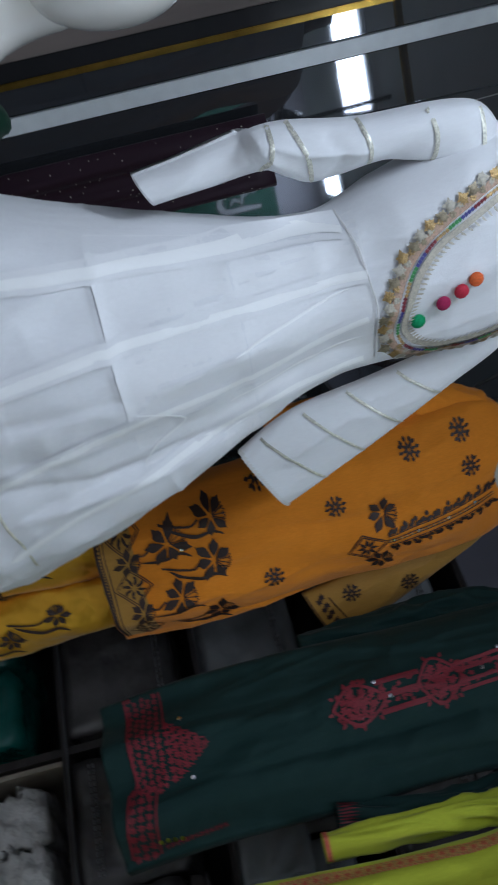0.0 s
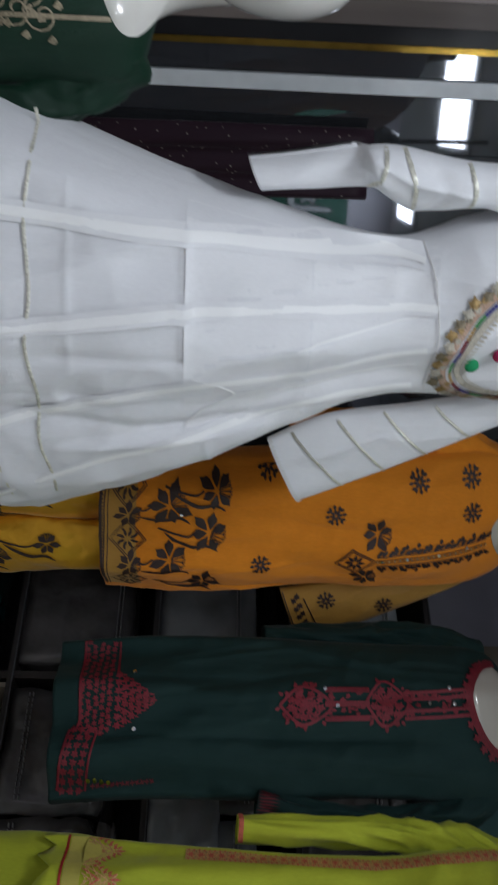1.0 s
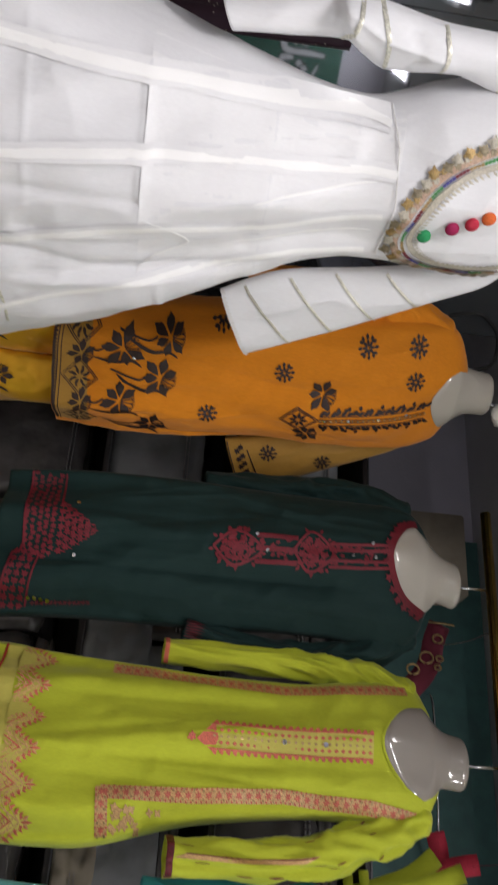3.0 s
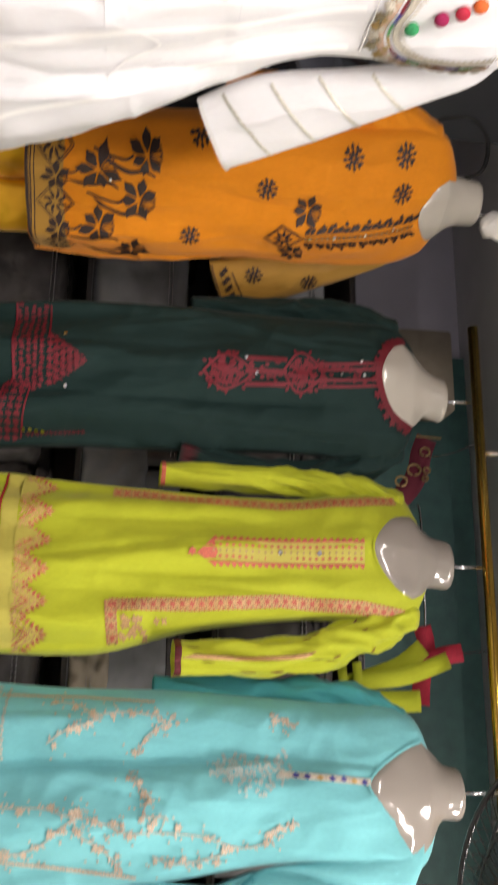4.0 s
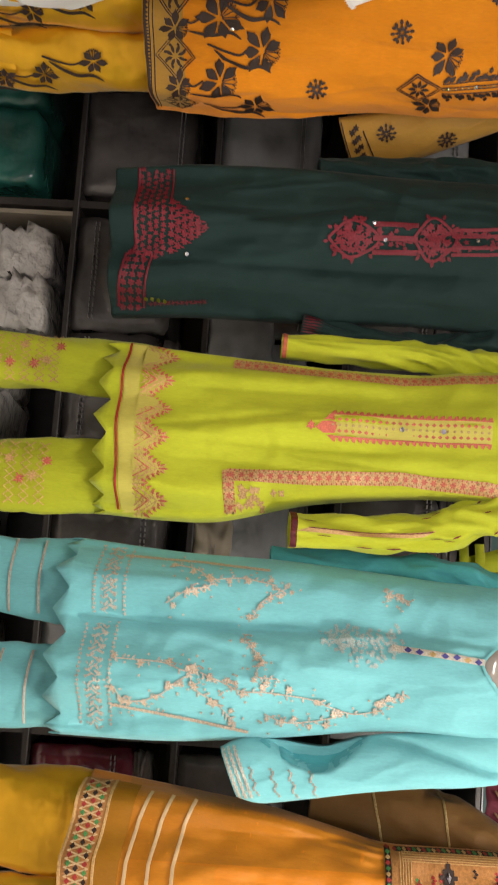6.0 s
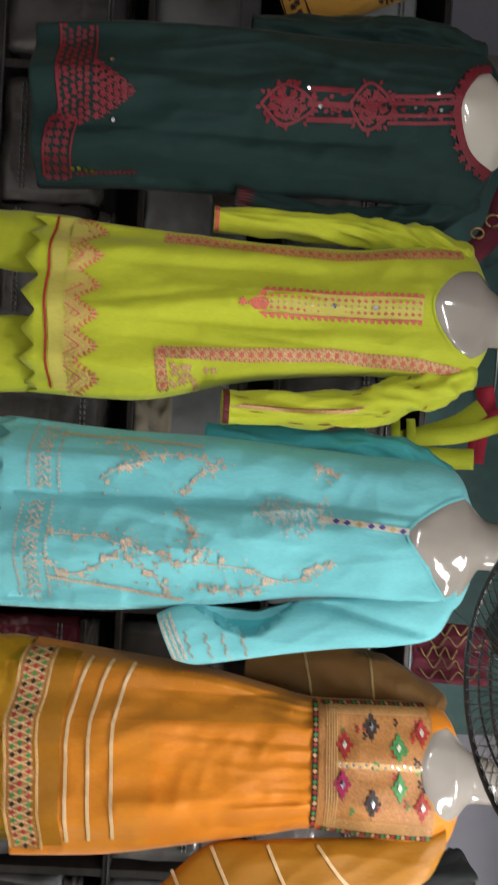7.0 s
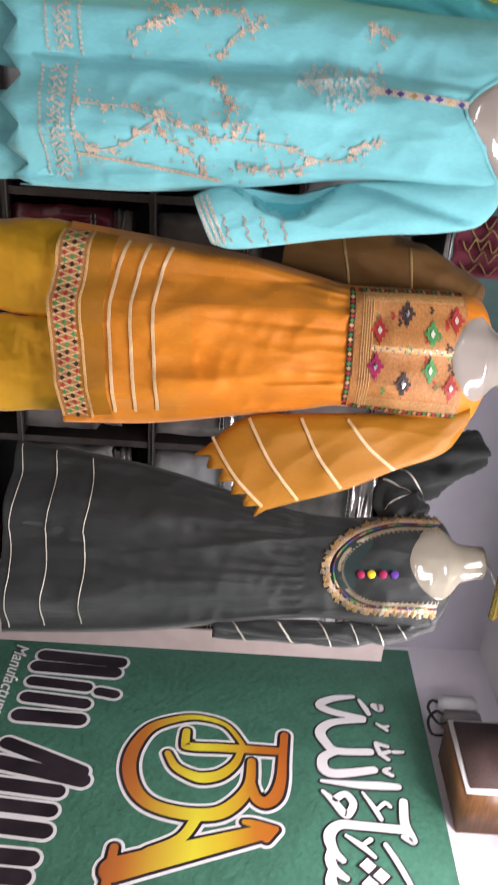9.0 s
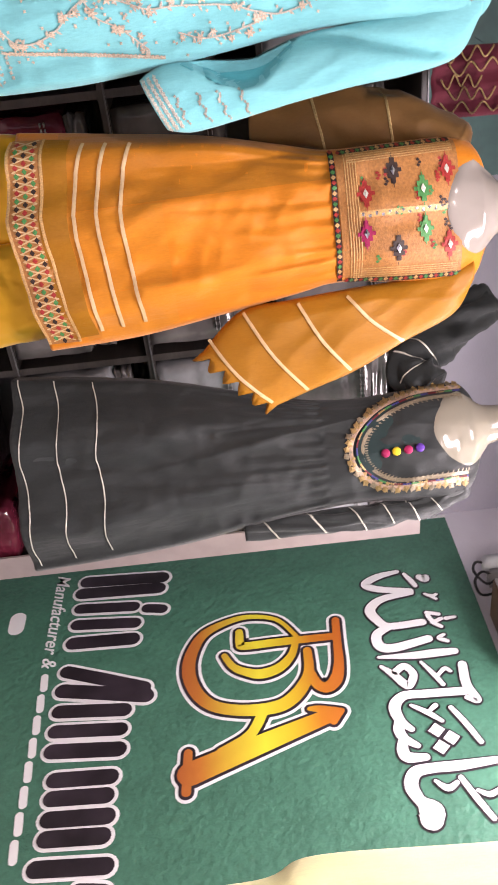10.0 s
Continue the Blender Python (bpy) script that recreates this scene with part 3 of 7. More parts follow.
# lime kurta
m_lime = pose(-0.31, 2.2, 0, 0, 0, -6)
lime = Body([(1.07, 0.03, 0.213, 0.12), (1.22, 0.04, 0.208, 0.12), (1.345, 0.04, 0.2, 0.115), (1.55, 0.02, 0.168, 0.105), (1.78, 0.008, 0.152, 0.095),
             (1.91, 0.0, 0.158, 0.105), (2.03, -0.002, 0.166, 0.085), (2.085, 0.0, 0.155, 0.065), (2.115, 0.005, 0.1, 0.05), (2.13, 0.01, 0.06, 0.04)],
            fold=0.012, waves=9, phase=0.4, zig=0.035, teeth=16, lumps=0.009,
            creases=(("u", 0.07, -0.012, 0.012, 1.2, 1.75), ("u", -0.06, -0.010, 0.012, 1.2, 1.7)))
k_lime = kurta(m_lime, lime, M_LIME, "lime green cotton kurta with rose embroidered bands and zigzag hem")
lime_sl, lime_sl_face = sleeve(k_lime, [(-0.145, 0.01, 2.07), (-0.178, 0.0, 1.95), (-0.19, -0.02, 1.75), (-0.192, -0.03, 1.455)], [(0.035, 0.05), (0.036, 0.05), (0.032, 0.045), (0.027, 0.045)], M_LIME, phase=1, crease=0.5)
lime_sr, lime_sr_face = sleeve(k_lime, [(0.13, 0.01, 2.08), (0.185, 0.0, 1.97), (0.245, -0.02, 1.78), (0.255, -0.04, 1.5)], [(0.045, 0.05), (0.05, 0.05), (0.042, 0.045), (0.04, 0.045)], M_LIME, phase=2, crease=0.5)
bust("mannequin", m_lime, lime, [(-0.1, 2.085), (-0.08, 2.025), (-0.005, 1.975), (0.08, 2.02), (0.112, 2.075), (0.07, 2.13), (0.015, 2.15), (-0.055, 2.13)],
     ((0.0, 2.095, 0.054), (0.015, 2.178, 0.057)), M_SKIN_GREY, "glossy grey-cream headless mannequin wearing the lime kurta", 2.2)
trousers(m_lime, [(-0.125, 0.07), (0.16, 0.088)], M_LIME, "lime green cotton trousers with gold motifs below a kurta", 1.15, 0.6)
hook(m_lime, 0.015, 2.175, RAIL_Z)

# bottle green kurta
m_green = pose(-0.76, 2.2, 0, 0, 0, 10)
green = Body([(1.03, 0.015, 0.185, 0.11), (1.25, 0.0, 0.187, 0.11), (1.54, 0.0, 0.188, 0.105), (1.76, 0.0, 0.18, 0.1), (1.92, 0.005, 0.182, 0.105), (2.04, 0.01, 0.185, 0.085),
              (2.09, 0.01, 0.16, 0.065), (2.12, 0.0, 0.1, 0.05), (2.135, 0.0, 0.06, 0.04)], fold=0.018, waves=7, phase=2.2, lumps=0.010, creases=(("u", 0.06, -0.016, 0.02, 1.1, 1.9),))
k_green = kurta(m_green, green, M_GREEN, "dark bottle green kurta with crimson embroidery on placket and hem")
green_sl, green_sl_face = sleeve(k_green, [(-0.16, 0.02, 2.06), (-0.2, 0.03, 1.92), (-0.2, 0.03, 1.75), (-0.19, 0.02, 1.52)], [(0.04, 0.05), (0.042, 0.05), (0.04, 0.05), (0.036, 0.045)], M_GREEN, phase=4)
green_sr, green_sr_face = sleeve(k_green, [(0.15, 0.01, 2.07), (0.215, 0.0, 1.95), (0.235, -0.01, 1.75), (0.195, -0.02, 1.5)], [(0.045, 0.05), (0.042, 0.05), (0.038, 0.045), (0.034, 0.04)], M_GREEN, phase=3)
bust("mannequin", m_green, green, [(-0.12, 2.075), (-0.10, 2.04), (-0.03, 2.005), (0.06, 2.04), (0.10, 2.10), (0.055, 2.15), (0.0, 2.17), (-0.065, 2.14)],
     ((-0.01, 2.10, 0.052), (0.02, 2.188, 0.055)), M_SKIN, "glossy cream headless mannequin wearing the bottle green kurta", 2.2)
hook(m_green, 0.02, 2.185, RAIL_Z)

# turquoise kurta
m_turq = pose(0.21, 2.18, 0, 0, 0, -8)
turq = Body([(1.02, 0.005, 0.224, 0.13), (1.265, 0.012, 0.214, 0.125), (1.5, 0.002, 0.2, 0.115), (1.725, -0.005, 0.178, 0.105), (1.87, 0.0, 0.172, 0.11), (2.0, 0.01, 0.178, 0.09),
             (2.075, 0.02, 0.165, 0.065), (2.11, 0.025, 0.1, 0.05), (2.125, 0.025, 0.06, 0.04)], fold=0.02, waves=6, phase=1.1, zig=0.04, teeth=14, lumps=0.010,
            creases=(("u", -0.035, -0.035, 0.016, 1.0, 1.66), ("u", 0.1, 0.008, 0.02, 1.0, 1.5)))
k_turq = kurta(m_turq, turq, M_TURQ, "turquoise cotton kurta with tan floral embroidery and zigzag hem")
turq_sr, turq_sr_face = flat_sleeve(
    k_turq, [(0.10, 2.075), (0.14, 1.95), (0.165, 1.82), (0.178, 1.72), (0.201, 1.645), (0.212, 1.596), (0.199, 1.471), (0.203, 1.422), (0.227, 1.377)],
    [(0.19, 2.068), (0.252, 2.03), (0.276, 1.93), (0.286, 1.817), (0.303, 1.694), (0.324, 1.573), (0.336, 1.50), (0.338, 1.46), (0.329, 1.422)], M_TURQ, (-0.01, -0.035), 0.045,
    folds=(([(0.25, 2.02), (0.222, 1.906), (0.191, 1.795), (0.178, 1.72)], -0.038, 0.009), ([(0.265, 1.584), (0.28, 1.7), (0.27, 1.85)], 0.006, 0.012)),
    dents=(([(0.195, 1.455), (0.25, 1.535), (0.265, 1.584), (0.259, 1.621), (0.229, 1.658), (0.172, 1.72), (0.14, 1.6)], 0.055),), phase=2.5)
# Rear sleeve: its shade is painted by the darker turquoise.
turq_sl, turq_sl_face = sleeve(k_turq, [(-0.12, 0.02, 2.05), (-0.18, 0.04, 1.92), (-0.195, 0.06, 1.7), (-0.2, 0.05, 1.46)], [(0.045, 0.06), (0.05, 0.06), (0.045, 0.05), (0.04, 0.04)], M_TURQ_SHADE, phase=5, label="shaded teal sleeve")
bust("mannequin", m_turq, turq, [(-0.08, 2.085), (-0.055, 2.025), (0.01, 1.945), (0.085, 1.995), (0.155, 2.045), (0.14, 2.09), (0.06, 2.14), (0.02, 2.16), (-0.03, 2.14)],
     ((0.02, 2.09, 0.053), (0.03, 2.168, 0.054)), M_SKIN_GREY, "glossy grey-cream headless mannequin wearing the turquoise kurta", 2.2)
trousers(m_turq, [(-0.12, 0.095), (0.13, 0.09)], M_TURQ, "turquoise cotton trousers with tan embroidered bands", 1.12, 0.6)
hook(m_turq, 0.03, 2.165, RAIL_Z)

# amber frock
m_amber = pose(0.80, 2.2, 0, 0, 0, -20)
amber = Body([(1.07, -0.02, 0.25, 0.15), (1.285, -0.013, 0.232, 0.14), (1.49, -0.015, 0.204, 0.125), (1.66, -0.01, 0.172, 0.105), (1.765, -0.007, 0.152, 0.092), (1.9, 0.0, 0.158, 0.105),
              (2.03, 0.01, 0.168, 0.085), (2.09, 0.01, 0.155, 0.065), (2.12, 0.006, 0.1, 0.05), (2.135, 0.006, 0.06, 0.04)], fold=0.016, waves=8, phase=0.9, lumps=0.011, gather=(1.76, 0.0022, 26))
k_amber = kurta(m_amber, amber, M_AMBER, "marigold organza frock with multicoloured embroidered yoke and ribbon-striped sleeves")
amber_sr, amber_sr_face = flat_sleeve(
    k_amber, [(0.12, 2.085), (0.15, 1.95), (0.16, 1.786), (0.170, 1.650), (0.183, 1.528), (0.266, 1.43)],
    [(0.18, 2.08), (0.247, 2.035), (0.300, 1.912), (0.354, 1.795), (0.391, 1.677), (0.418, 1.592)], M_AMBER_NET, (-0.02, -0.05), 0.035,
    folds=(([(0.21, 2.04), (0.19, 1.85), (0.22, 1.6)], 0.006, 0.012),), zig=0.035, teeth=5, label="sheer amber bell sleeve", phase=1.4)
# The sleeve behind gets its shade from a darker colour.
amber_sl, amber_sl_face = sleeve(k_amber, [(-0.14, 0.03, 2.08), (-0.2, 0.05, 1.96), (-0.235, 0.08, 1.78), (-0.25, 0.1, 1.6)], [(0.05, 0.06), (0.065, 0.05), (0.08, 0.04), (0.08, 0.03)], M_AMBER_NET_SHADE, phase=2.4, ripple=0.05, crease=0.15, label="sheer amber sleeve, shade put into its brown colour")
bust("mannequin", m_amber, amber, [(-0.1, 2.09), (-0.078, 2.045), (0.0, 2.018), (0.08, 2.045), (0.11, 2.095), (0.06, 2.15), (0.01, 2.17), (-0.05, 2.15)],
     ((0.006, 2.105, 0.052), (0.02, 2.2, 0.05)), M_SKIN_GREY, "glossy grey headless mannequin wearing the marigold frock", 2.2)
trousers(m_amber, [(-0.155, 0.115), (0.09, 0.115)], M_GOLDSATIN, "shiny gold satin trousers below a frock", 1.2, 0.6)
hook(m_amber, 0.02, 2.19, RAIL_Z)

# black frock
m_black = pose(1.52, 2.28, 0, 0, 0, -38)
black = Body([(0.865, -0.03, 0.285, 0.17), (1.08, -0.024, 0.267, 0.16), (1.305, -0.015, 0.238, 0.14), (1.64, 0.004, 0.17, 0.105), (1.81, 0.008, 0.152, 0.095), (1.95, 0.01, 0.16, 0.105),
              (2.07, 0.01, 0.168, 0.085), (2.13, 0.0, 0.155, 0.065), (2.165, -0.015, 0.1, 0.05), (2.18, -0.02, 0.06, 0.04)], fold=0.024, waves=7, phase=0.2, lumps=0.012, gather=(1.72, 0.005, 30))
k_black = kurta(m_black, black, M_BLACK, "black flared cotton frock with gold floral neckline and silver hem stripes")
black_sr, black_sr_face = sleeve(k_black, [(0.14, 0.01, 2.11), (0.19, 0.01, 1.98), (0.205, 0.0, 1.78), (0.205, -0.01, 1.47)], [(0.04, 0.05), (0.036, 0.05), (0.033, 0.045), (0.03, 0.04)], M_BLACK, phase=2)
black_sl, black_sl_face = sleeve(k_black, [(-0.15, 0.03, 2.07), (-0.22, 0.06, 2.02), (-0.31, 0.1, 2.12), (-0.42, 0.14, 2.3)], [(0.06, 0.06), (0.075, 0.05), (0.07, 0.05), (0.06, 0.045)], M_BLACK, phase=3, ripple=0.15, crease=0.2)
bust("mannequin", m_black, black, [(-0.13, 2.12), (-0.105, 2.07), (-0.02, 2.03), (0.055, 2.065), (0.088, 2.13), (0.04, 2.19), (-0.02, 2.21), (-0.08, 2.19)],
     ((-0.02, 2.15, 0.05), (-0.03, 2.258, 0.046)), M_IVORY, "glossy ivory headless mannequin wearing the black frock", 2.25)
rail_spot = m_black.inverted() @ Vector((1.53, RAIL_Y, RAIL_Z + 0.012))
ob = finish(wire_bm([(-0.03, -0.01, 2.24), (-0.03, -0.01, 2.262), (-0.02, -0.03, 2.28), tuple(rail_spot)], 0.0035, 8, 20), "hanging_hook", M_CHROME)
ob.matrix_world = m_black
tagged(ob, "thin chrome hook holding a mannequin to the rail", "hook", "mannequin hooks")

# marigold kurta on the side rail
m_org = pose(-1.18, 1.95, 0, 0, 0, 62)
org = Body([(1.12, 0.02, 0.175, 0.125), (1.34, 0.02, 0.185, 0.13), (1.63, 0.0, 0.182, 0.125), (1.85, -0.01, 0.185, 0.13), (2.0, -0.015, 0.185, 0.105), (2.09, -0.02, 0.16, 0.075),
            (2.13, -0.02, 0.1, 0.055), (2.145, -0.02, 0.06, 0.045)], fold=0.012, waves=6, phase=1.6, lumps=0.009)
k_org = kurta(m_org, org, M_ORANGE, "marigold cotton kurta with dark brown leaf embroidery")
org_sr, org_sr_face = flat_sleeve(
    k_org, [(0.1, 2.065), (0.16, 1.9), (0.175, 1.75), (0.215, 1.56)], [(0.165, 2.06), (0.213, 1.986), (0.302, 1.811), (0.387, 1.624)], M_ORANGE_NET, (0.0, -0.005), 0.025,
    label="sheer amber sleeve", phase=1)
org_sl, org_sl_face = sleeve(k_org, [(-0.15, 0.02, 2.06), (-0.21, 0.02, 1.92), (-0.23, 0.0, 1.75), (-0.24, 0.0, 1.56)], [(0.05, 0.055), (0.05, 0.05), (0.05, 0.04), (0.05, 0.03)], M_ORANGE, phase=2, ripple=0.08)
bust("mannequin", m_org, org, [(-0.1, 2.11), (-0.08, 2.075), (-0.02, 2.05), (0.05, 2.08), (0.075, 2.115), (0.03, 2.165), (-0.02, 2.185), (-0.07, 2.165)],
     ((-0.02, 2.115, 0.051), (-0.015, 2.205, 0.052)), M_SKIN, "glossy cream headless mannequin wearing the marigold kurta", 2.2)
trousers(m_org, [(-0.07, 0.085), (0.1, 0.075)], M_GOLDSATIN, "shiny gold satin trousers with dark leaf embroidery", 1.2, 0.69)

# white frock on the side rail
m_white = pose(-1.10, 1.15, 0, 0, 0, 72)
white = Body([(0.965, 0.036, 0.376, 0.235), (1.09, 0.041, 0.333, 0.232), (1.30, 0.048, 0.255, 0.215), (1.5, 0.036, 0.181, 0.16), (1.66, 0.022, 0.132, 0.115), (1.78, 0.003, 0.147, 0.12), (1.9, -0.01, 0.17, 0.115),
              (1.98, -0.015, 0.165, 0.085), (2.02, -0.02, 0.1, 0.055), (2.035, -0.02, 0.06, 0.045)], fold=0.012, waves=7, phase=2.6, lumps=0.009, low=0.11,
             creases=(("z", 1.332, 0.008, 0.005, -0.4, 0.05), ("z", 1.36, 0.006, 0.006, 0.12, 0.35), ("z", 1.52, 0.003, 0.006, -0.4, 0.4), ("z", 1.17, 0.003, 0.005, -0.3, 0.05),
                      ("u", 0.13, -0.010, 0.010, 1.2, 1.6), ("u", -0.055, 0.005, 0.006, 1.0, 1.68), ("u", -0.15, 0.004, 0.006, 1.05, 1.6), ("u", 0.16, 0.007, 0.006, 1.1, 1.42), ("u", 0.07, 0.004, 0.006, 1.0, 1.6)))
k_white = kurta(m_white, white, M_WHITE, "white flared cotton frock with gold beaded neckline and hem lines")
white_sl, white_sl_face = flat_sleeve(
    k_white, [(-0.13, 1.985), (-0.225, 1.93), (-0.243, 1.748), (-0.262, 1.639), (-0.258, 1.574), (-0.243, 1.485), (-0.235, 1.419)],
    [(-0.07, 1.95), (-0.15, 1.866), (-0.173, 1.781), (-0.168, 1.712), (-0.168, 1.668), (-0.194, 1.613), (-0.190, 1.525), (-0.185, 1.443)][1:], M_WHITE, (0.0, -0.02), 0.045,
    folds=(([(-0.25, 1.60), (-0.22, 1.66), (-0.2, 1.75)], 0.010, 0.008), ([(-0.17, 1.69), (-0.2, 1.72), (-0.235, 1.70)], -0.008, 0.007)),
    dents=(([(-0.30, 1.585), (-0.235, 1.60), (-0.195, 1.63), (-0.13, 1.62), (-0.13, 1.36), (-0.30, 1.36)], 0.026),), phase=1)
white_sr, white_sr_face = flat_sleeve(
    k_white, [(0.08, 1.975), (0.15, 1.87), (0.18, 1.741), (0.209, 1.582), (0.265, 1.477)], [(0.15, 1.985), (0.19, 1.955), (0.238, 1.869), (0.326, 1.710), (0.409, 1.543)], M_WHITE, (-0.01, -0.02), 0.025,
    folds=(([(0.3, 1.55), (0.24, 1.68), (0.25, 1.72)], 0.005, 0.006),), phase=2, lumps=0.003)
bust("mannequin", m_white, white, [(-0.09, 2.0), (-0.07, 1.965), (-0.01, 1.945), (0.06, 1.97), (0.075, 2.005), (0.03, 2.055), (-0.02, 2.075), (-0.06, 2.055)],
     ((-0.02, 2.01, 0.05), (-0.015, 2.12, 0.05)), M_SKIN_GREY, "glossy grey-cream headless mannequin wearing the white frock", 2.1)

# emerald dressed standing mannequin
m_em = pose(-1.33, 0.72, 0, 0, 0, 62)
em = Body([(0.35, 0.0, 0.26, 0.2), (0.7, 0.0, 0.23, 0.17), (0.95, 0.0, 0.2, 0.14), (1.1, 0.0, 0.175, 0.125), (1.2, 0.0, 0.175, 0.1), (1.25, 0.0, 0.16, 0.075), (1.275, 0.0, 0.1, 0.055), (1.285, 0.0, 0.06, 0.045)],
          fold=0.012, waves=7, phase=0.7)
k_em = kurta(m_em, em, M_EMERALD, "emerald green silk kurta with gold scroll embroidery")
em_sr, em_sr_face = sleeve(k_em, [(0.13, 0.01, 1.24), (0.19, 0.0, 1.13), (0.22, -0.03, 0.98), (0.22, -0.05, 0.8)], [(0.045, 0.05), (0.05, 0.05), (0.045, 0.05), (0.04, 0.045)], M_EMERALD, phase=1)
sleeve(k_em, [(-0.13, 0.01, 1.24), (-0.19, 0.0, 1.13), (-0.22, -0.03, 0.98), (-0.22, -0.05, 0.8)], [(0.045, 0.05), (0.05, 0.05), (0.045, 0.05), (0.04, 0.045)], M_EMERALD, phase=2)


def egg_mannequin(m, body):
    bm = bust_mesh(body, [(-0.105, 1.255), (-0.085, 1.225), (0.0, 1.205), (0.085, 1.225), (0.105, 1.255), (0.065, 1.295), (0.0, 1.32), (-0.065, 1.295)], ((0.0, 1.265, 0.054), (0.0, 1.40, 0.054)))
    rings = []
    for k in range(12):
        z = 0.02 + 0.8 * k / 11
        c, w, dep = body.at(max(z, 0.4))
        rings.append([Vector((w * 0.6 * math.cos(t), -dep * 0.6 * math.sin(t), z)) for t in (2 * math.pi * i / 32 for i in range(32))])
    skin_rings(bm, rings, cap_start=True, cap_end=True)
    rings = []
    for k in range(1, 28):
        a = math.pi * k / 28
        z = 1.455 - 0.115 * math.cos(a)
        w = math.sin(a) ** 0.9 * (0.068 + 0.014 * (1 - math.cos(a)) / 2)
        rings.append([Vector((w * math.cos(t), -0.035 + w * 1.25 * math.sin(t), z)) for t in (2 * math.pi * i / 40 for i in range(40))])
    skin_rings(bm, rings, cap_start=True, cap_end=True)
    bmesh.ops.create_cone(bm, cap_ends=True, segments=40, radius1=0.17, radius2=0.165, depth=0.02, matrix=Matrix.Translation((0, 0, 0.01)))
    ob = finish(bm, "mannequin", M_PORCELAIN)
    ob.matrix_world = m
    tagged(ob, "glossy white standing mannequin with a smooth egg-shaped head", "mannequin")


egg_mannequin(m_em, em)

# ---- rails ----
rail = empty("clothes_rail", pose(0, 0, 0), "long gold metal clothes rail hung below the ceiling", "clothes rail")
part("bar", rod_bm((-0.96, RAIL_Y, RAIL_Z + 0.012), (1.62, RAIL_Y, RAIL_Z + 0.012), 0.014, 20), M_GOLD, rail)
for rx_ in (-0.6, 0.55, 1.55):
    part("bracket", rod_bm((rx_, RAIL_Y, RAIL_Z + 0.02), (rx_, RAIL_Y, CEIL), 0.007, 10), M_CHROME, rail)
srail = empty("clothes_rail", pose(0, 0, 0), "short gold metal rail along the glass side", "clothes rail")
part("bar", rod_bm((-1.15, 0.75, 2.335), (-1.15, 2.02, 2.335), 0.014, 20), M_GOLD, srail)
for ry_ in (0.8, 1.97):
    part("bracket", rod_bm((-1.15, ry_, 2.34), (-1.15, ry_, CEIL), 0.007, 10), M_CHROME, srail)

# ---- shelving along the back wall ----
SH_Y0, SH_Y1 = 2.78, 3.28
shelving = empty("shelving_unit", pose(0, 0, 0), "dark laminate shelving filled with packed garments", "shelving")
for z in (0.32, 0.77, 1.22, 1.67, 2.13):
    part("shelf", box_bm(-1.88, 2.3, SH_Y0, SH_Y1, z - 0.022, z, bevel=0.002), M_DARK, shelving, smooth=False)
    part("edge_strip", box_bm(-1.88, 2.3, SH_Y0 - 0.006, SH_Y0 - 0.001, z - 0.006, z - 0.002), M_EDGE, shelving, "thin grey metal edge strip", False)
for x in (-1.9, -1.08, -0.25, 0.58, 1.42, 2.3):
    part("divider", box_bm(x - 0.012, x + 0.012, SH_Y0 + 0.004, SH_Y1, 0.0, 2.13), M_DARK, shelving, smooth=False)
part("end_panel", box_bm(2.205, 2.31, SH_Y0 - 0.018, SH_Y0 - 0.008, 0.0, 2.13), M_PINKBOARD, shelving, "pale pinkish end panel", False)
part("back_panel", box_bm(-1.9, 2.3, SH_Y1, SH_Y1 + 0.015, 0.0, 2.13), M_SHELF_IN, shelving, smooth=False)

# dark green display board above the shelving
board = empty("display_board", pose(0, 0, 0), "dark teal-green display board on the back wall", "display board")
part("panel", box_bm(-1.02, 1.06, YB - 0.16, YB - 0.1, 2.13, CEIL - 0.13, bevel=0.003), M_BOARD, board, smooth=False)

# ---- banner ----
BX = XR - 0.012
banner = empty("banner", pose(0, 0, 0), "green printed shop banner with emblem and white calligraphy", "banner")
part("sheet", box_bm(BX, BX + 0.008, 0.2, 3.28, 0.25, 2.37), M_BANNER, banner, smooth=False)
part("edge_tape", box_bm(BX - 0.002, BX + 0.009, 3.281, 3.297, 0.25, 2.372), M_INK_WHITE, banner, "white edge tape", False)

# mirror glass on the left
glass = empty("mirror_panel", pose(-1.94, 1.25, 0, 0, 0, -16), "dark tinted mirror glass panels with a pale metal strip", "mirror panel")
part("pane", box_bm(-0.012, 0.0, 0.022, 1.1, 0.0, CEIL - 0.1), M_GLASS_DARK, glass, smooth=False)
near = part("pane", box_bm(-0.012, 0.0, -2.2, -0.022, 0.0, CEIL - 0.1), M_GLASS_DARK, glass, smooth=False)
near.rotation_euler = (0, 0, radians(1.7))
part("strip", box_bm(-0.012, 0.008, -0.018, 0.018, 0.0, CEIL - 0.1), M_STRIP, glass, "pale aluminium strip", False)

frame_ = empty("sliding_door_frame", pose(-1.94, 1.25, 0, 0, 0, -16), "brown wooden sliding door frame beside the mirror glass", "door frame")
for name, y0, y1, x1, mm in (("bead", -0.092, -0.078, 0.012, M_GOLD), ("groove", -0.133, -0.0925, 0.006, M_FANBLACK), ("stile", -0.188, -0.1335, 0.020, M_WOOD_GREY), ("stile", -0.236, -0.1885, 0.026, M_PINKBOARD), ("rail_board", -0.42, -0.2365, 0.016, M_DARK)):
    part(name, box_bm(-0.02, x1, y0, y1, 0.0, CEIL - 0.1, bevel=0.002), mm, frame_, smooth=False)

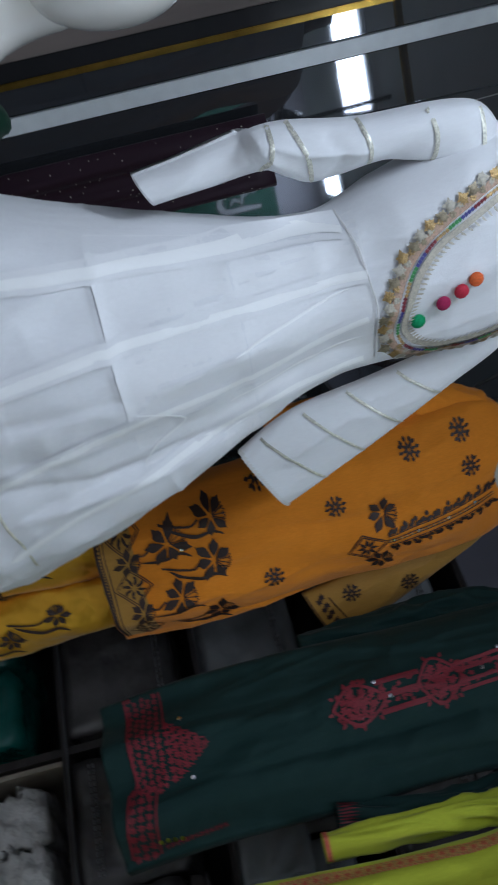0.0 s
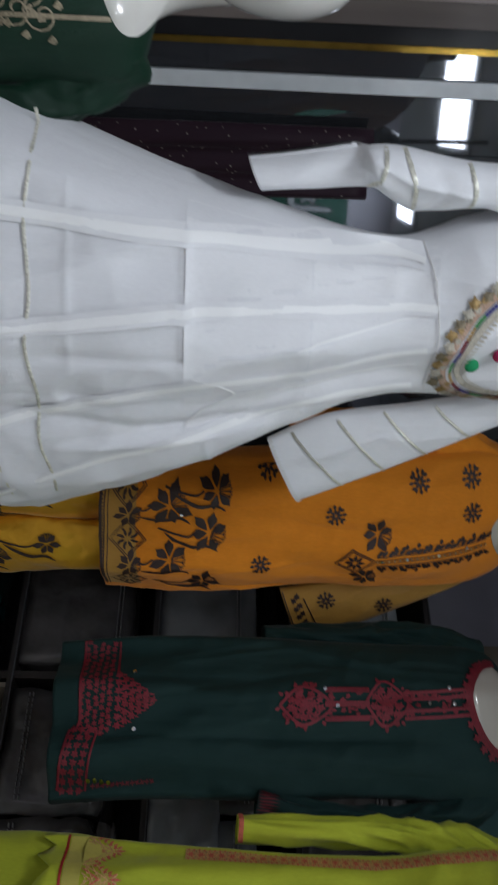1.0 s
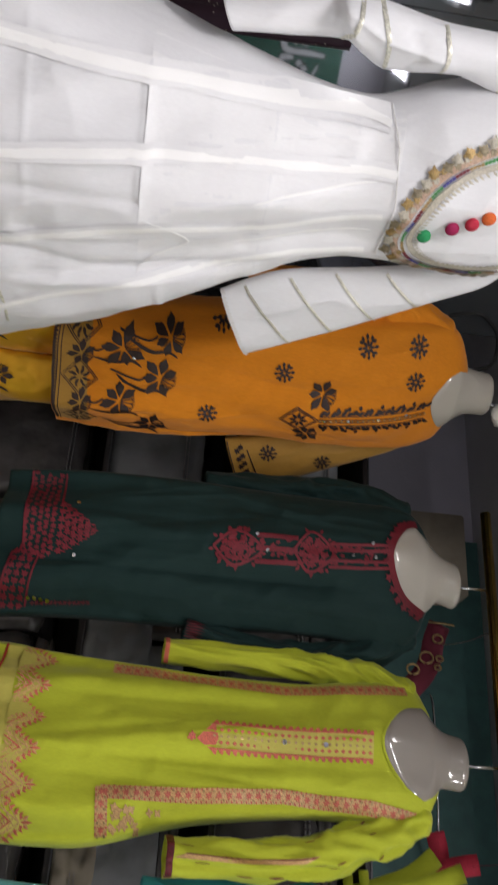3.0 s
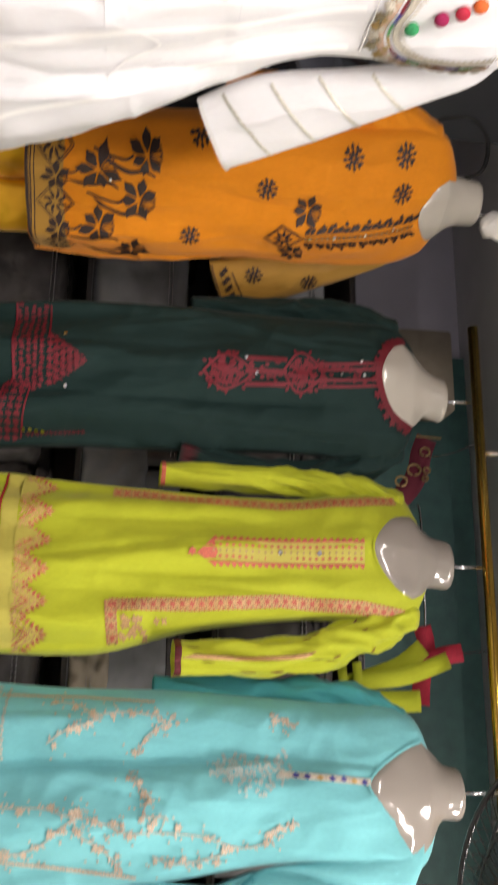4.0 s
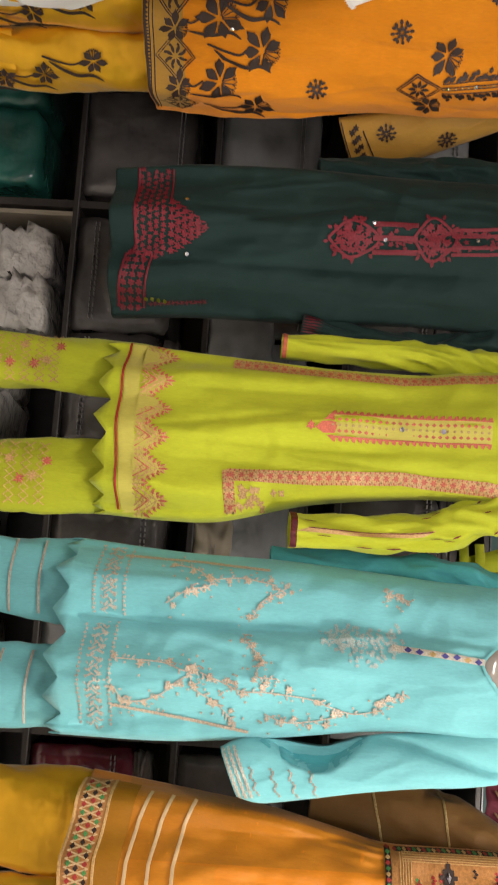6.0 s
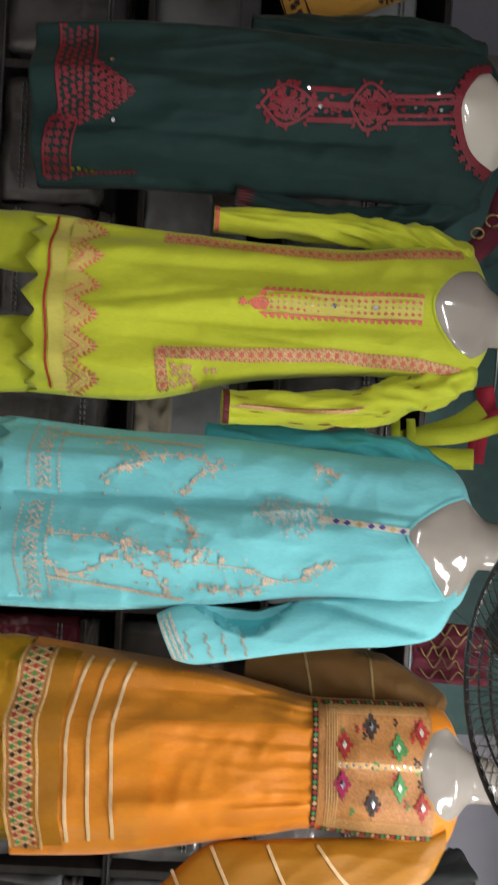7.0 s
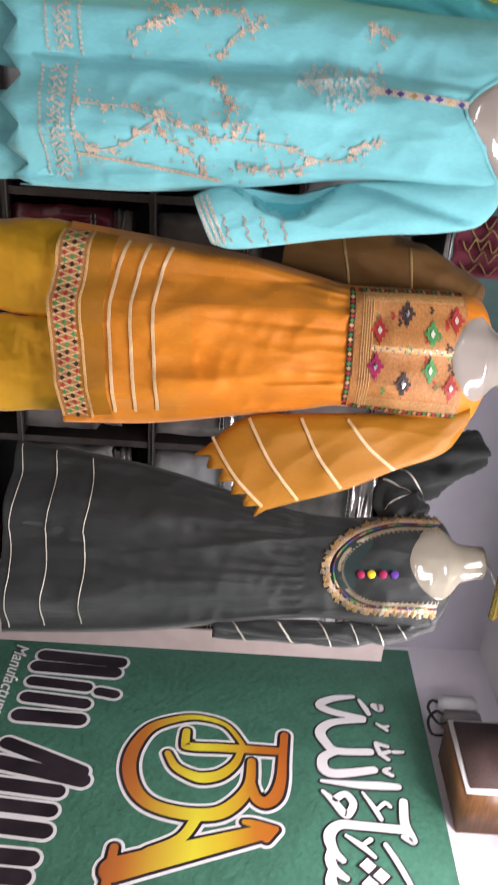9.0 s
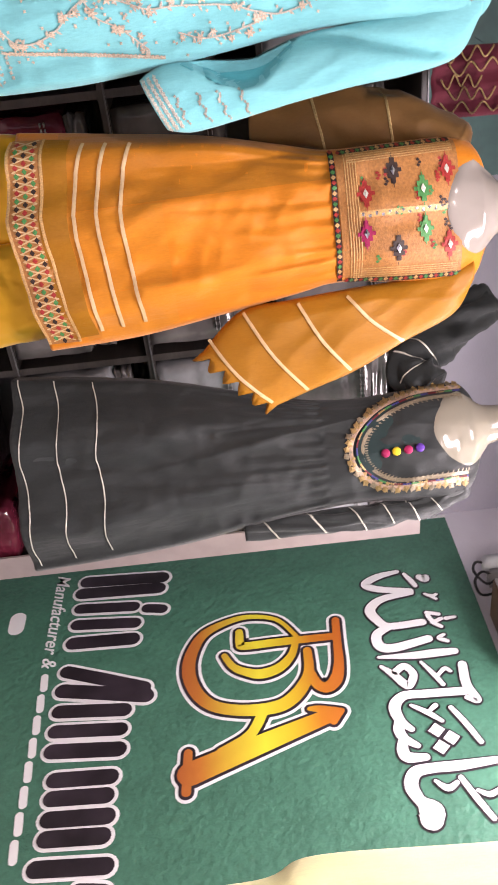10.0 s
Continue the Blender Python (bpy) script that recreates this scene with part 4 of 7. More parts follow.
# ---- embroidery ----
def line_on(name, parent, material, f, pts, width, label="", step=0.012, taper=False):
    bm = bmesh.new()
    lay_ribbon(bm, f, pts, width, step, taper)
    return part(name, bm, material, parent, label)


def curve2(pts, n=24):
    return [tuple(p) for p in smooth_rows(pts, n)]


def raised(f, extra):
    return lambda u, z: f(u, z) + Vector((0, -extra, 0))


def hug(body, f):
    """f held inside the outline of a garment."""
    def g(u, z):
        c, w, _ = body.at(z)
        return f(max(c - 0.95 * w, min(c + 0.95 * w, u)), z)
    return g


def across(f, t, k=14):
    return [(-1 + 2 * i / k, t) for i in range(k + 1)]


def sew_on(f, name, parent, material, pts, r, label=""):
    """Round felt buttons."""
    for u, z in pts:
        p = f(u, z)
        bm = bmesh.new()
        bmesh.ops.create_uvsphere(bm, u_segments=14, v_segments=8, radius=r)
        for v in bm.verts:
            v.co.y *= 0.55
            v.co += p
        part(name, bm, material, parent, label)


def sequins(parent, f, pts, r=0.0035):
    for u, z in pts:
        bm = bmesh.new()
        lay_poly(bm, raised(f, 0.002), disc(u, z, r, 6))
        part("sequin", bm, M_SEQUIN, parent, smooth=False)


rng = random.Random(4)

# lime kurta
f = lime.front
line_on("hem_piping", k_lime, M_STAR_RED, raised(f, 0.001), [(-0.17, 1.094), (0.03, 1.09), (0.235, 1.10)], 0.0055, "thin red hem piping")
line_on("hem_band", k_lime, M_LIME_BAND, f, [(-0.165, 1.117), (0.03, 1.113), (0.24, 1.125)], 0.036, "dull gold woven hem band")
bl, bp_, bo = bmesh.new(), bmesh.new(), bmesh.new()
g = raised(f, 0.0016)
for i in range(6):
    u = -0.132 + i * 0.069
    base = 1.131 + 0.012 * abs(u - 0.03)
    lay_poly(bl, raised(f, 0.0004), [(u - 0.0345, base), (u - 0.0345, base + 0.03), (u - 0.012, base + 0.062), (u, base + 0.084), (u + 0.012, base + 0.062), (u + 0.0345, base + 0.03), (u + 0.0345, base)])
    for k, (w, h) in enumerate(((0.031, 0.058), (0.022, 0.040), (0.012, 0.022))):
        lay_ribbon(bp_ if k % 2 else bo, g, [(u - w, base + 0.004), (u, base + h), (u + w, base + 0.004)], 0.0028, step=0.008)
    for sgn in (-1, 1):
        for k in range(3):
            lay_ribbon(bo, g, [(u + sgn * 0.034, base + 0.030 - 0.011 * k), (u - sgn * 0.008 * k, base + 0.058 - 0.011 * k)], 0.0022, step=0.008)
        for k in range(4):
            flower(bp_, g, u + sgn * (0.008 + 0.007 * k), base + 0.062 - 0.011 * k, 0.0065, 5, k, 0.45)
            flower(bo, g, u + sgn * (0.004 + 0.008 * k), base + 0.012 + 0.004 * (k % 2), 0.005, 4, k, 0.5)
        for k in range(5):
            lay_poly(bp_, g, leaf(u + sgn * (0.029 - 0.006 * k), base + 0.03 + 0.009 * k, 0.012, 0.0045, math.pi / 2 - sgn * 0.5))
        lay_poly(bo, g, leaf(u, base + 0.066, 0.017, 0.006, math.pi / 2 - sgn * 0.75))
    lay_ribbon(bp_, g, lozenge(u, base + 0.027, 0.007, 0.009) + [(u - 0.007, base + 0.027)], 0.0022, step=0.006)
    lay_poly(bp_, g, leaf(u, base + 0.060, 0.026, 0.006, math.pi / 2))
part("hem_motif", bl, M_LIME_BAND, k_lime, "stepped gold hem points")
part("hem_embroidery", bp_, M_THREAD_PINK, k_lime, "rose lattice hem embroidery")
part("hem_embroidery", bo, M_THREAD_PEACH, k_lime, "peach lattice hem embroidery")


def flower_band(parent, f, pts, width, base, thread, dots, step=0.022):
    """A straight embroidered band: base strip, blossoms in the middle, points on both edges."""
    line_on("band", parent, base, f, pts, width)
    g = raised(f, 0.0016)
    total = sum(math.dist(a, b) for a, b in zip(pts, pts[1:]))
    k = max(2, int(total / step))
    bm, bd = bmesh.new(), bmesh.new()
    for i in range(k):
        d = total * (i + 0.5) / k
        for a, b in zip(pts, pts[1:]):
            q = math.dist(a, b)
            if d <= q:
                break
            d -= q
        u, z = a[0] + (b[0] - a[0]) * min(1, d / q), a[1] + (b[1] - a[1]) * min(1, d / q)
        ang = math.atan2(b[1] - a[1], b[0] - a[0])
        flower(bm, g, u, z, width * 0.38, 6, ang + i, 0.4)
        for sgn in (-1, 1):
            ox, oz = -math.sin(ang) * sgn, math.cos(ang) * sgn
            for h in (-0.25, 0.25):
                lay_poly(bm, g, leaf(u + ox * width * 0.3 + math.cos(ang) * step * h, z + oz * width * 0.3 + math.sin(ang) * step * h, width * 0.26, 0.004, ang + sgn * 1.2))
            lay_poly(bd, g, disc(u + ox * width * 0.28 + math.cos(ang) * step * 0.5, z + oz * width * 0.28 + math.sin(ang) * step * 0.5, 0.0028, 6))
    part("blossoms", bm, thread, parent)
    part("stitch_dots", bd, dots, parent)


flower_band(k_lime, f, [(-0.128, 1.345), (-0.118, 1.55), (-0.11, 1.75), (-0.125, 1.95), (-0.14, 2.05)], 0.028, M_THREAD_PEACH, M_THREAD_PINK, M_THREAD_GOLD)
flower_band(k_lime, f, [(0.146, 1.35), (0.14, 1.55), (0.125, 1.75), (0.135, 1.95), (0.15, 2.06)], 0.028, M_THREAD_PEACH, M_THREAD_PINK, M_THREAD_GOLD)
flower_band(k_lime, f, [(0.135, 1.352), (0.228, 1.362)], 0.026, M_THREAD_PEACH, M_THREAD_PINK, M_THREAD_GOLD)
bm = bmesh.new()
for i in range(26):
    u, z = 0.165 + rng.random() * 0.055, 1.375 + rng.random() * 0.11
    if u - 0.165 < (1.5 - z) * 0.8:
        flower(bm, raised(f, 0.001), u, z, 0.011, 4, rng.random() * 3, 0.6)
part("corner_spray", bm, M_THREAD_PEACH, k_lime, "peach corner embroidery")
line_on("placket", k_lime, M_LIME_BAND, f, [(0.018, 1.575), (0.016, 1.76), (0.013, 1.95)], 0.056, "embroidered placket with gold beads")
bm, bd, bs = bmesh.new(), bmesh.new(), bmesh.new()
g = raised(f, 0.0016)
for i in range(24):
    z = 1.585 + i * 0.0155
    c = 0.018 - 0.005 * i / 24
    for sgn in (-1, 1):
        lay_poly(bm, g, leaf(c + sgn * 0.024, z, 0.014, 0.011, math.pi / 2 - sgn * 1.1))
        lay_poly(bd, g, lozenge(c + sgn * 0.013, z, 0.0045, 0.0055))
    lay_poly(bs, g, disc(c, z, 0.0035, 6))
lay_poly(bm, g, [(-0.014, 1.585), (0.02, 1.595), (0.05, 1.585), (0.026, 1.545)])
flower(bm, g, 0.023, 1.535, 0.014, 6)
for sgn in (-1, 1):
    lay_ribbon(bm, g, [(0.018 + sgn * 0.0265, 1.58), (0.013 + sgn * 0.0265, 1.95)], 0.004)
part("placket_edge", bm, M_THREAD_PINK, k_lime)
part("placket_stitches", bd, M_THREAD_PINK, k_lime)
part("placket_beads", bs, M_THREAD_GOLD, k_lime)
sequins(k_lime, f, [(0.016, 1.745), (0.015, 1.84)], 0.006)
line_on("neck_binding", k_lime, M_LIME, raised(f, 0.0015), curve2([(-0.103, 2.085), (-0.083, 2.023), (-0.005, 1.972), (0.083, 2.017), (0.116, 2.075)]), 0.006)
line_on("cuff_trim", lime_sl, M_THREAD_PINK, lime_sl_face, across(None, 0.985), 0.02)
line_on("cuff_trim", lime_sr, M_THREAD_RED, lime_sr_face, across(None, 0.985), 0.03)
line_on("sleeve_band", lime_sr, M_THREAD_PEACH, lime_sr_face, [(0.1, 0.62), (0.05, 0.78), (0.0, 0.95)], 0.16)
bm = bmesh.new()
for i in range(12):
    lay_poly(bm, lambda a, t: lime_sr_face(a, t, 0.004), disc(-0.7 + 1.3 * rng.random(), 0.35 + 0.6 * rng.random(), 0.02, 6))
    lay_poly(bm, lambda a, t: lime_sr_face(a, t, 0.004), disc(0.05 - 0.01 * i, 0.62 + 0.027 * i, 0.018, 6))
part("sleeve_dots", bm, M_THREAD_RED, lime_sr)

# bottle green kurta
f = green.front
g = raised(hug(green, f), 0.001)
bm = bmesh.new()


def medallion(bm, g, u, z, w, h):
    lay_ribbon(bm, g, curve2([(u, z - h), (u - w, z - h * 0.2), (u - w * 0.6, z + h * 0.6), (u, z + h), (u + w * 0.6, z + h * 0.6), (u + w, z - h * 0.2), (u, z - h)], 26), 0.007)
    for i in range(9):
        a = 2 * math.pi * i / 9
        flower(bm, g, u + w * 0.62 * math.cos(a), z + h * 0.62 * math.sin(a), 0.013, 5, a)
        lay_poly(bm, g, leaf(u + w * math.cos(a), z + h * math.sin(a), 0.014, 0.009, a))
    for i in range(14):
        a = 2.4 * i
        flower(bm, g, u + w * 0.07 * i ** 0.85 * math.cos(a), z + h * 0.07 * i ** 0.85 * math.sin(a), 0.013, 6, a)


medallion(bm, g, -0.01, 1.61, 0.042, 0.06)
part("medallion", bm, M_THREAD_RED, k_green, "crimson floral medallion")
bm = bmesh.new()
medallion(bm, g, -0.018, 1.80, 0.05, 0.05)
part("medallion", bm, M_THREAD_RED, k_green, "crimson floral medallion")
bm = bmesh.new()
for i in range(110):
    z = rng.uniform(1.56, 1.98)
    half = 0.034 + 0.016 * math.cos((z - 1.61) * 33)
    half = half if z < 1.87 else 0.022
    flower(bm, g, -0.013 - 0.02 * (z - 1.55) + rng.uniform(-half, half), z, rng.uniform(0.005, 0.010), 5, rng.random() * 3, 0.6)
part("sprig_embroidery", bm, M_THREAD_RED, k_green, "scattered crimson sprigs")
for du in (-0.045, -0.014, 0.018):
    line_on("placket_line", k_green, M_THREAD_RED, g, [(du, 1.655), (du - 0.003, 1.76)], 0.012, step=0.02)
for du in (-0.042, -0.027, 0.0, 0.016):
    line_on("placket_line", k_green, M_THREAD_RED, g, [(du, 1.84), (du - 0.004, 1.92), (du - 0.012, 2.0)], 0.008, step=0.02)
bm = bmesh.new()
ring = curve2([(-0.126, 2.08), (-0.108, 2.036), (-0.033, 1.998), (0.066, 2.034), (0.108, 2.10)], 30)
lay_ribbon(bm, raised(f, 0.003), ring, 0.018)
for i, (u, z) in enumerate(ring[::2]):
    flower(bm, raised(f, 0.004), u + 0.01 * (u > 0), z - 0.012, 0.015, 5, i)
part("neck_embroidery", bm, M_THREAD_RED, k_green, "crimson neckline embroidery")
bm = bmesh.new()
for row in range(5):
    for i in range(16):
        u, z = -0.153 + i * 0.0135 + 0.007 * (row % 2) + rng.uniform(-0.002, 0.002), 1.096 + row * 0.0155 + rng.uniform(-0.002, 0.002)
        flower(bm, g, u, z, rng.uniform(0.008, 0.0105), 6, rng.random() * 3, 0.46)
lay_ribbon(bm, g, [(-0.158, 1.088), (0.03, 1.094), (0.055, 1.086)], 0.006)
lay_ribbon(bm, g, [(-0.158, 1.170), (-0.07, 1.174)], 0.005)
for row in range(5):
    half_w = 0.056 - 0.011 * row
    count = 7 - row
    for i in range(count):
        u = -0.016 + (2 * i / max(1, count - 1) - 1) * half_w
        flower(bm, g, u, 1.178 + row * 0.016, 0.012, 6, i + row, 0.5)
        lay_poly(bm, g, leaf(u, 1.184 + row * 0.016, 0.013, 0.005, math.pi / 2 + 0.4 * math.sin(i)))
flower(bm, g, -0.016, 1.258, 0.013, 5, 1.57, 0.4)
for row in range(3):
    for i in range(8):
        q = i / 7
        flower(bm, g, 0.05 + 0.125 * q, 1.082 - 0.022 * q + row * 0.019, 0.0115, 6, i + row, 0.52)
lay_ribbon(bm, g, [(0.05, 1.073), (0.175, 1.05)], 0.006)
lay_ribbon(bm, g, [(0.05, 1.135), (0.175, 1.112)], 0.005)
for i in range(13):
    flower(bm, g, 0.165 - 0.001 * i, 1.13 + i * 0.011, 0.008, 4, i, 0.4)
part("hem_embroidery", bm, M_THREAD_RED, k_green, "crimson floral hem embroidery")
bm = bmesh.new()
for i in range(16):
    lay_ribbon(bm, lambda a, t: green_sr_face(a, t, 0.003), [(-0.9 + i * 0.12, 0.93), (-0.84 + i * 0.12, 0.985)], 0.05)
part("cuff_embroidery", bm, M_THREAD_RED, green_sr)
sequins(k_green, f, [(-0.081, 1.212), (0.047, 1.217), (-0.048, 1.655), (-0.011, 1.685), (-0.02, 1.90), (-0.055, 1.95), (-0.02, 1.96), (0.155, 1.135), (0.157, 1.15), (0.156, 1.12), (0.158, 1.165)], 0.005)

# turquoise kurta
f = hug(turq, turq.front)
g = raised(f, 0.001)
for z in (1.062, 1.13):
    bm = bmesh.new()
    for i in range(44):
        u = -0.2 + i * 0.0092
        flower(bm, g, u, z + 0.002 * (i % 2) + 0.01 * (u < -0.04), 0.0055, 4, i, 0.7)
    part("hem_lace", bm, M_THREAD_TAN, k_turq, "tan lace hem line")
bm = bmesh.new()
for i in range(56):
    u = -0.2 + i * 0.0072
    lift = 0.01 * (u < -0.04)
    if abs(u + 0.04) > 0.012:
        side = 1 if i % 2 else -1
        lay_poly(bm, g, leaf(u, 1.096 + lift, 0.019, 0.006, side * (0.9 + 0.3 * math.sin(i))))
        lay_poly(bm, g, leaf(u + 0.003, 1.096 + lift + side * 0.018, 0.009, 0.005, -side * 0.6))
        if i % 4 == 0:
            flower(bm, g, u, 1.096 + lift - side * 0.013, 0.0085, 6, i, 0.4)
lay_ribbon(bm, g, curve2([(-0.2 + i * 0.0165, 1.096 + 0.01 * (-1) ** i + 0.01 * (i < 10)) for i in range(25)], 90), 0.0026, step=0.006)
part("hem_embroidery", bm, M_THREAD_TAN, k_turq, "tan vine between the hem lines")
for edge in ([(0.152, 1.135), (0.171, 1.298), (0.19, 1.434)], [(-0.178, 1.13), (-0.174, 1.3), (-0.165, 1.46)]):
    bm = bmesh.new()
    for i in range(52):
        q = i / 51
        u, z = np.interp(q, (0, 0.5, 1), [p[0] for p in edge]), np.interp(q, (0, 0.5, 1), [p[1] for p in edge])
        flower(bm, g, u, z, 0.006, 4, i, 0.7)
    part("side_lace", bm, M_THREAD_SAND, k_turq, "tan lace border beside the slit")


def spray(parent, g, pts, blossoms, mats, seed):
    """A winding stem with leaves and blossoms."""
    r = random.Random(seed)
    line = curve2(pts, 40)
    bm = bmesh.new()
    lay_ribbon(bm, g, line, 0.0032)
    for i in range(2, 40, 3):
        u, z = line[i]
        a = math.atan2(line[min(i + 1, 39)][1] - line[i - 1][1], line[min(i + 1, 39)][0] - line[i - 1][0])
        lay_poly(bm, g, leaf(u, z, 0.013, 0.0055, a + r.choice((-1, 1)) * (0.7 + r.random() * 0.5)))
    part("vine", bm, mats[0], parent)
    bm = bmesh.new()
    for k in range(blossoms):
        u, z = line[int((k + 0.5) * 40 / blossoms)]
        u, z = u + r.uniform(-0.012, 0.012), z + r.uniform(-0.012, 0.012)
        flower(bm, raised(g, 0.001), u, z, r.uniform(0.009, 0.014), 6, r.random() * 3, 0.42)
        for _ in range(3):
            flower(bm, raised(g, 0.001), u + r.uniform(-0.03, 0.03), z + r.uniform(-0.03, 0.03), 0.0045, 4, r.random(), 0.6)
    part("blossoms", bm, mats[1], parent)


tm = (M_THREAD_TAN, M_THREAD_SAND)
SPRAYS = []
SPRAYS.append(([(0.114, 1.143), (0.136, 1.16), (0.14, 1.195), (0.122, 1.243), (0.092, 1.278), (0.068, 1.318)], 8))
SPRAYS.append(([(0.052, 1.131), (0.053, 1.185), (0.055, 1.245), (0.069, 1.294), (0.056, 1.323)], 5))
SPRAYS.append(([(0.07, 1.3), (0.108, 1.32), (0.129, 1.357), (0.157, 1.389), (0.174, 1.408)], 6))
SPRAYS.append(([(0.07, 1.325), (0.09, 1.38), (0.104, 1.417), (0.103, 1.466)], 5))
SPRAYS.append(([(0.103, 1.466), (0.111, 1.566), (0.126, 1.616), (0.136, 1.668), (0.123, 1.728)], 4))
SPRAYS.append(([(0.149, 1.469), (0.164, 1.519), (0.157, 1.581), (0.144, 1.63)], 6))
SPRAYS.append(([(-0.02, 1.412), (0.01, 1.432), (0.033, 1.457), (0.069, 1.446), (0.073, 1.495)], 6))
SPRAYS.append(([(-0.05, 1.43), (-0.088, 1.447), (-0.115, 1.485), (-0.129, 1.51)], 5))
SPRAYS.append(([(-0.073, 1.234), (-0.104, 1.283), (-0.118, 1.332), (-0.151, 1.304), (-0.164, 1.238)], 7))
SPRAYS.append(([(-0.13, 1.33), (-0.14, 1.4), (-0.13, 1.48)], 4))
SPRAYS.append(([(-0.135, 1.72), (-0.114, 1.781)], 2))
SPRAYS.append(([(0.11, 1.72), (0.086, 1.776)], 3))
for k, (line, count) in enumerate(SPRAYS):
    spray(k_turq, g, line, count, tm, k + 1)
bm = bmesh.new()
r7 = random.Random(7)
for i in range(190):
    z = r7.uniform(1.60, 1.75)
    q = (z - 1.6) / 0.15
    u = r7.uniform(-0.04 - 0.012 * q, -0.015 + 0.045 * min(1, 1.6 * q) - 0.03 * max(0, q - 0.75) * 4)
    flower(bm, g, u + r7.gauss(0, 0.008), z + r7.gauss(0, 0.01), 0.0065, 5, r7.random() * 3, 0.55)
part("chest_patch", bm, M_THREAD_MIST, k_turq, "silvery tan embroidered patch")
line_on("placket", k_turq, M_THREAD_TAN, raised(f, 0.002), [(-0.012, 1.74), (-0.003, 1.84), (0.007, 1.945)], 0.014, "tan beaded placket")
for i, (u, z) in enumerate(((-0.009, 1.776), (-0.006, 1.8), (-0.003, 1.828), (-0.001, 1.855), (0.0, 1.881), (0.004, 1.906), (0.007, 1.93))):
    bm = bmesh.new()
    lay_poly(bm, raised(f, 0.004), lozenge(u, z, 0.0065, 0.009))
    part("placket_bead", bm, (M_THREAD_BLUE, M_THREAD_BLUE, M_THREAD_GOLD)[i % 3], k_turq)
line_on("neck_binding", k_turq, M_TURQ, raised(f, 0.0015), curve2([(-0.083, 2.085), (-0.058, 2.023), (0.01, 1.941), (0.088, 1.991), (0.16, 2.043)]), 0.006)
bm = bmesh.new()
for k in range(3):
    for i in range(20):
        q = i / 19
        flower(bm, turq_sr_face, 0.229 + 0.098 * q - 0.003 * k, 1.384 + 0.045 * q + 0.012 * k, 0.0065, 4, i + k, 0.6)
part("cuff_blossoms", bm, M_THREAD_SILVER, turq_sr, "silvery cuff embroidery")
for z in (1.455, 1.50, 1.54, 1.585):
    bm = bmesh.new()
    for i in range(12):
        q = i / 11
        flower(bm, turq_sr_face, 0.262 + 0.055 * q, z - 0.01 + 0.02 * q + 0.004 * math.sin(i * 1.3), 0.0045, 4, i, 0.7)
    part("cuff_embroidery", bm, M_THREAD_TAN, turq_sr)

# Inner cloth of the sleeve fold; its shadow is painted as a darker patch.
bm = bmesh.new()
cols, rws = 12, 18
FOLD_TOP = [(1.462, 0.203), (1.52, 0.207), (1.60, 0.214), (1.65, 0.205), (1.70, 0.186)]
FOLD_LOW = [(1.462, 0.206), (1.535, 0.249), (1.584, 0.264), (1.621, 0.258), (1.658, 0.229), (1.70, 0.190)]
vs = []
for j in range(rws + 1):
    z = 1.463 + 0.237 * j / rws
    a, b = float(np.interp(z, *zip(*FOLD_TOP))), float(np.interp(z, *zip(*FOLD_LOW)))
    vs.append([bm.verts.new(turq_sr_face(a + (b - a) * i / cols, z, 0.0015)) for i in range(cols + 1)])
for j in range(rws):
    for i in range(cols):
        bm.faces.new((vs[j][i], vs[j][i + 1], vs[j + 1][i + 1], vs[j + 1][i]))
part("backing", bm, M_TURQ_SHADE, turq_sr, "inside of the turned-back fold, shade put into its colour")

# marigold frock
f = amber.front
g = raised(f, 0.0015)
bm = bmesh.new()
cols, rws = 26, 24
vs = [[bm.verts.new(f(-0.145 - 0.004 * j / rws + (0.285 + 0.012 * j / rws) * i / cols, 1.775 + 0.275 * j / rws)) for i in range(cols + 1)] for j in range(rws + 1)]
for j in range(rws):
    for i in range(cols):
        bm.faces.new((vs[j][i], vs[j][i + 1], vs[j + 1][i + 1], vs[j + 1][i]))
part("yoke", bm, M_YOKE, k_amber, "peach-gold embroidered yoke")
for k in range(5):
    line_on("yoke_stitch_line", k_amber, M_THREAD_PEACH, g, [(-0.14, 1.795 + k * 0.006), (0.0, 1.793 + k * 0.006), (0.135, 1.795 + k * 0.006)], 0.0025, step=0.02)
    for sgn in (-1, 1):
        line_on("yoke_stitch_line", k_amber, M_THREAD_PEACH, g, [(-0.003 + sgn * (0.118 + k * 0.005), 1.80), (0.0 + sgn * (0.125 + k * 0.005), 2.04)], 0.0022, step=0.03)


def stepped_star(u, z, material, name="yoke_motif"):
    bm = bmesh.new()
    lay_poly(bm, raised(f, 0.0032), lozenge(u, z, 0.029, 0.015))
    for k in range(5):
        a = -0.024 + k * 0.012
        h = 0.025 - abs(a) * 0.75
        lay_poly(bm, raised(f, 0.0028), [(u + a - 0.0045, z - h * 0.8), (u + a + 0.0045, z - h * 0.8), (u + a + 0.0045, z + h * 0.8), (u + a - 0.0045, z + h * 0.8)])
    lay_poly(bm, raised(f, 0.0026), lozenge(u, z, 0.04, 0.006))
    part(name, bm, material, k_amber)
    bm = bmesh.new()
    lay_poly(bm, raised(f, 0.006), lozenge(u, z, 0.011, 0.006))
    part("mirror_stone", bm, M_SEQUIN if material is M_FELT_MAG or material is M_THREAD_BLACK else M_THREAD_SILVER, k_amber, smooth=False)


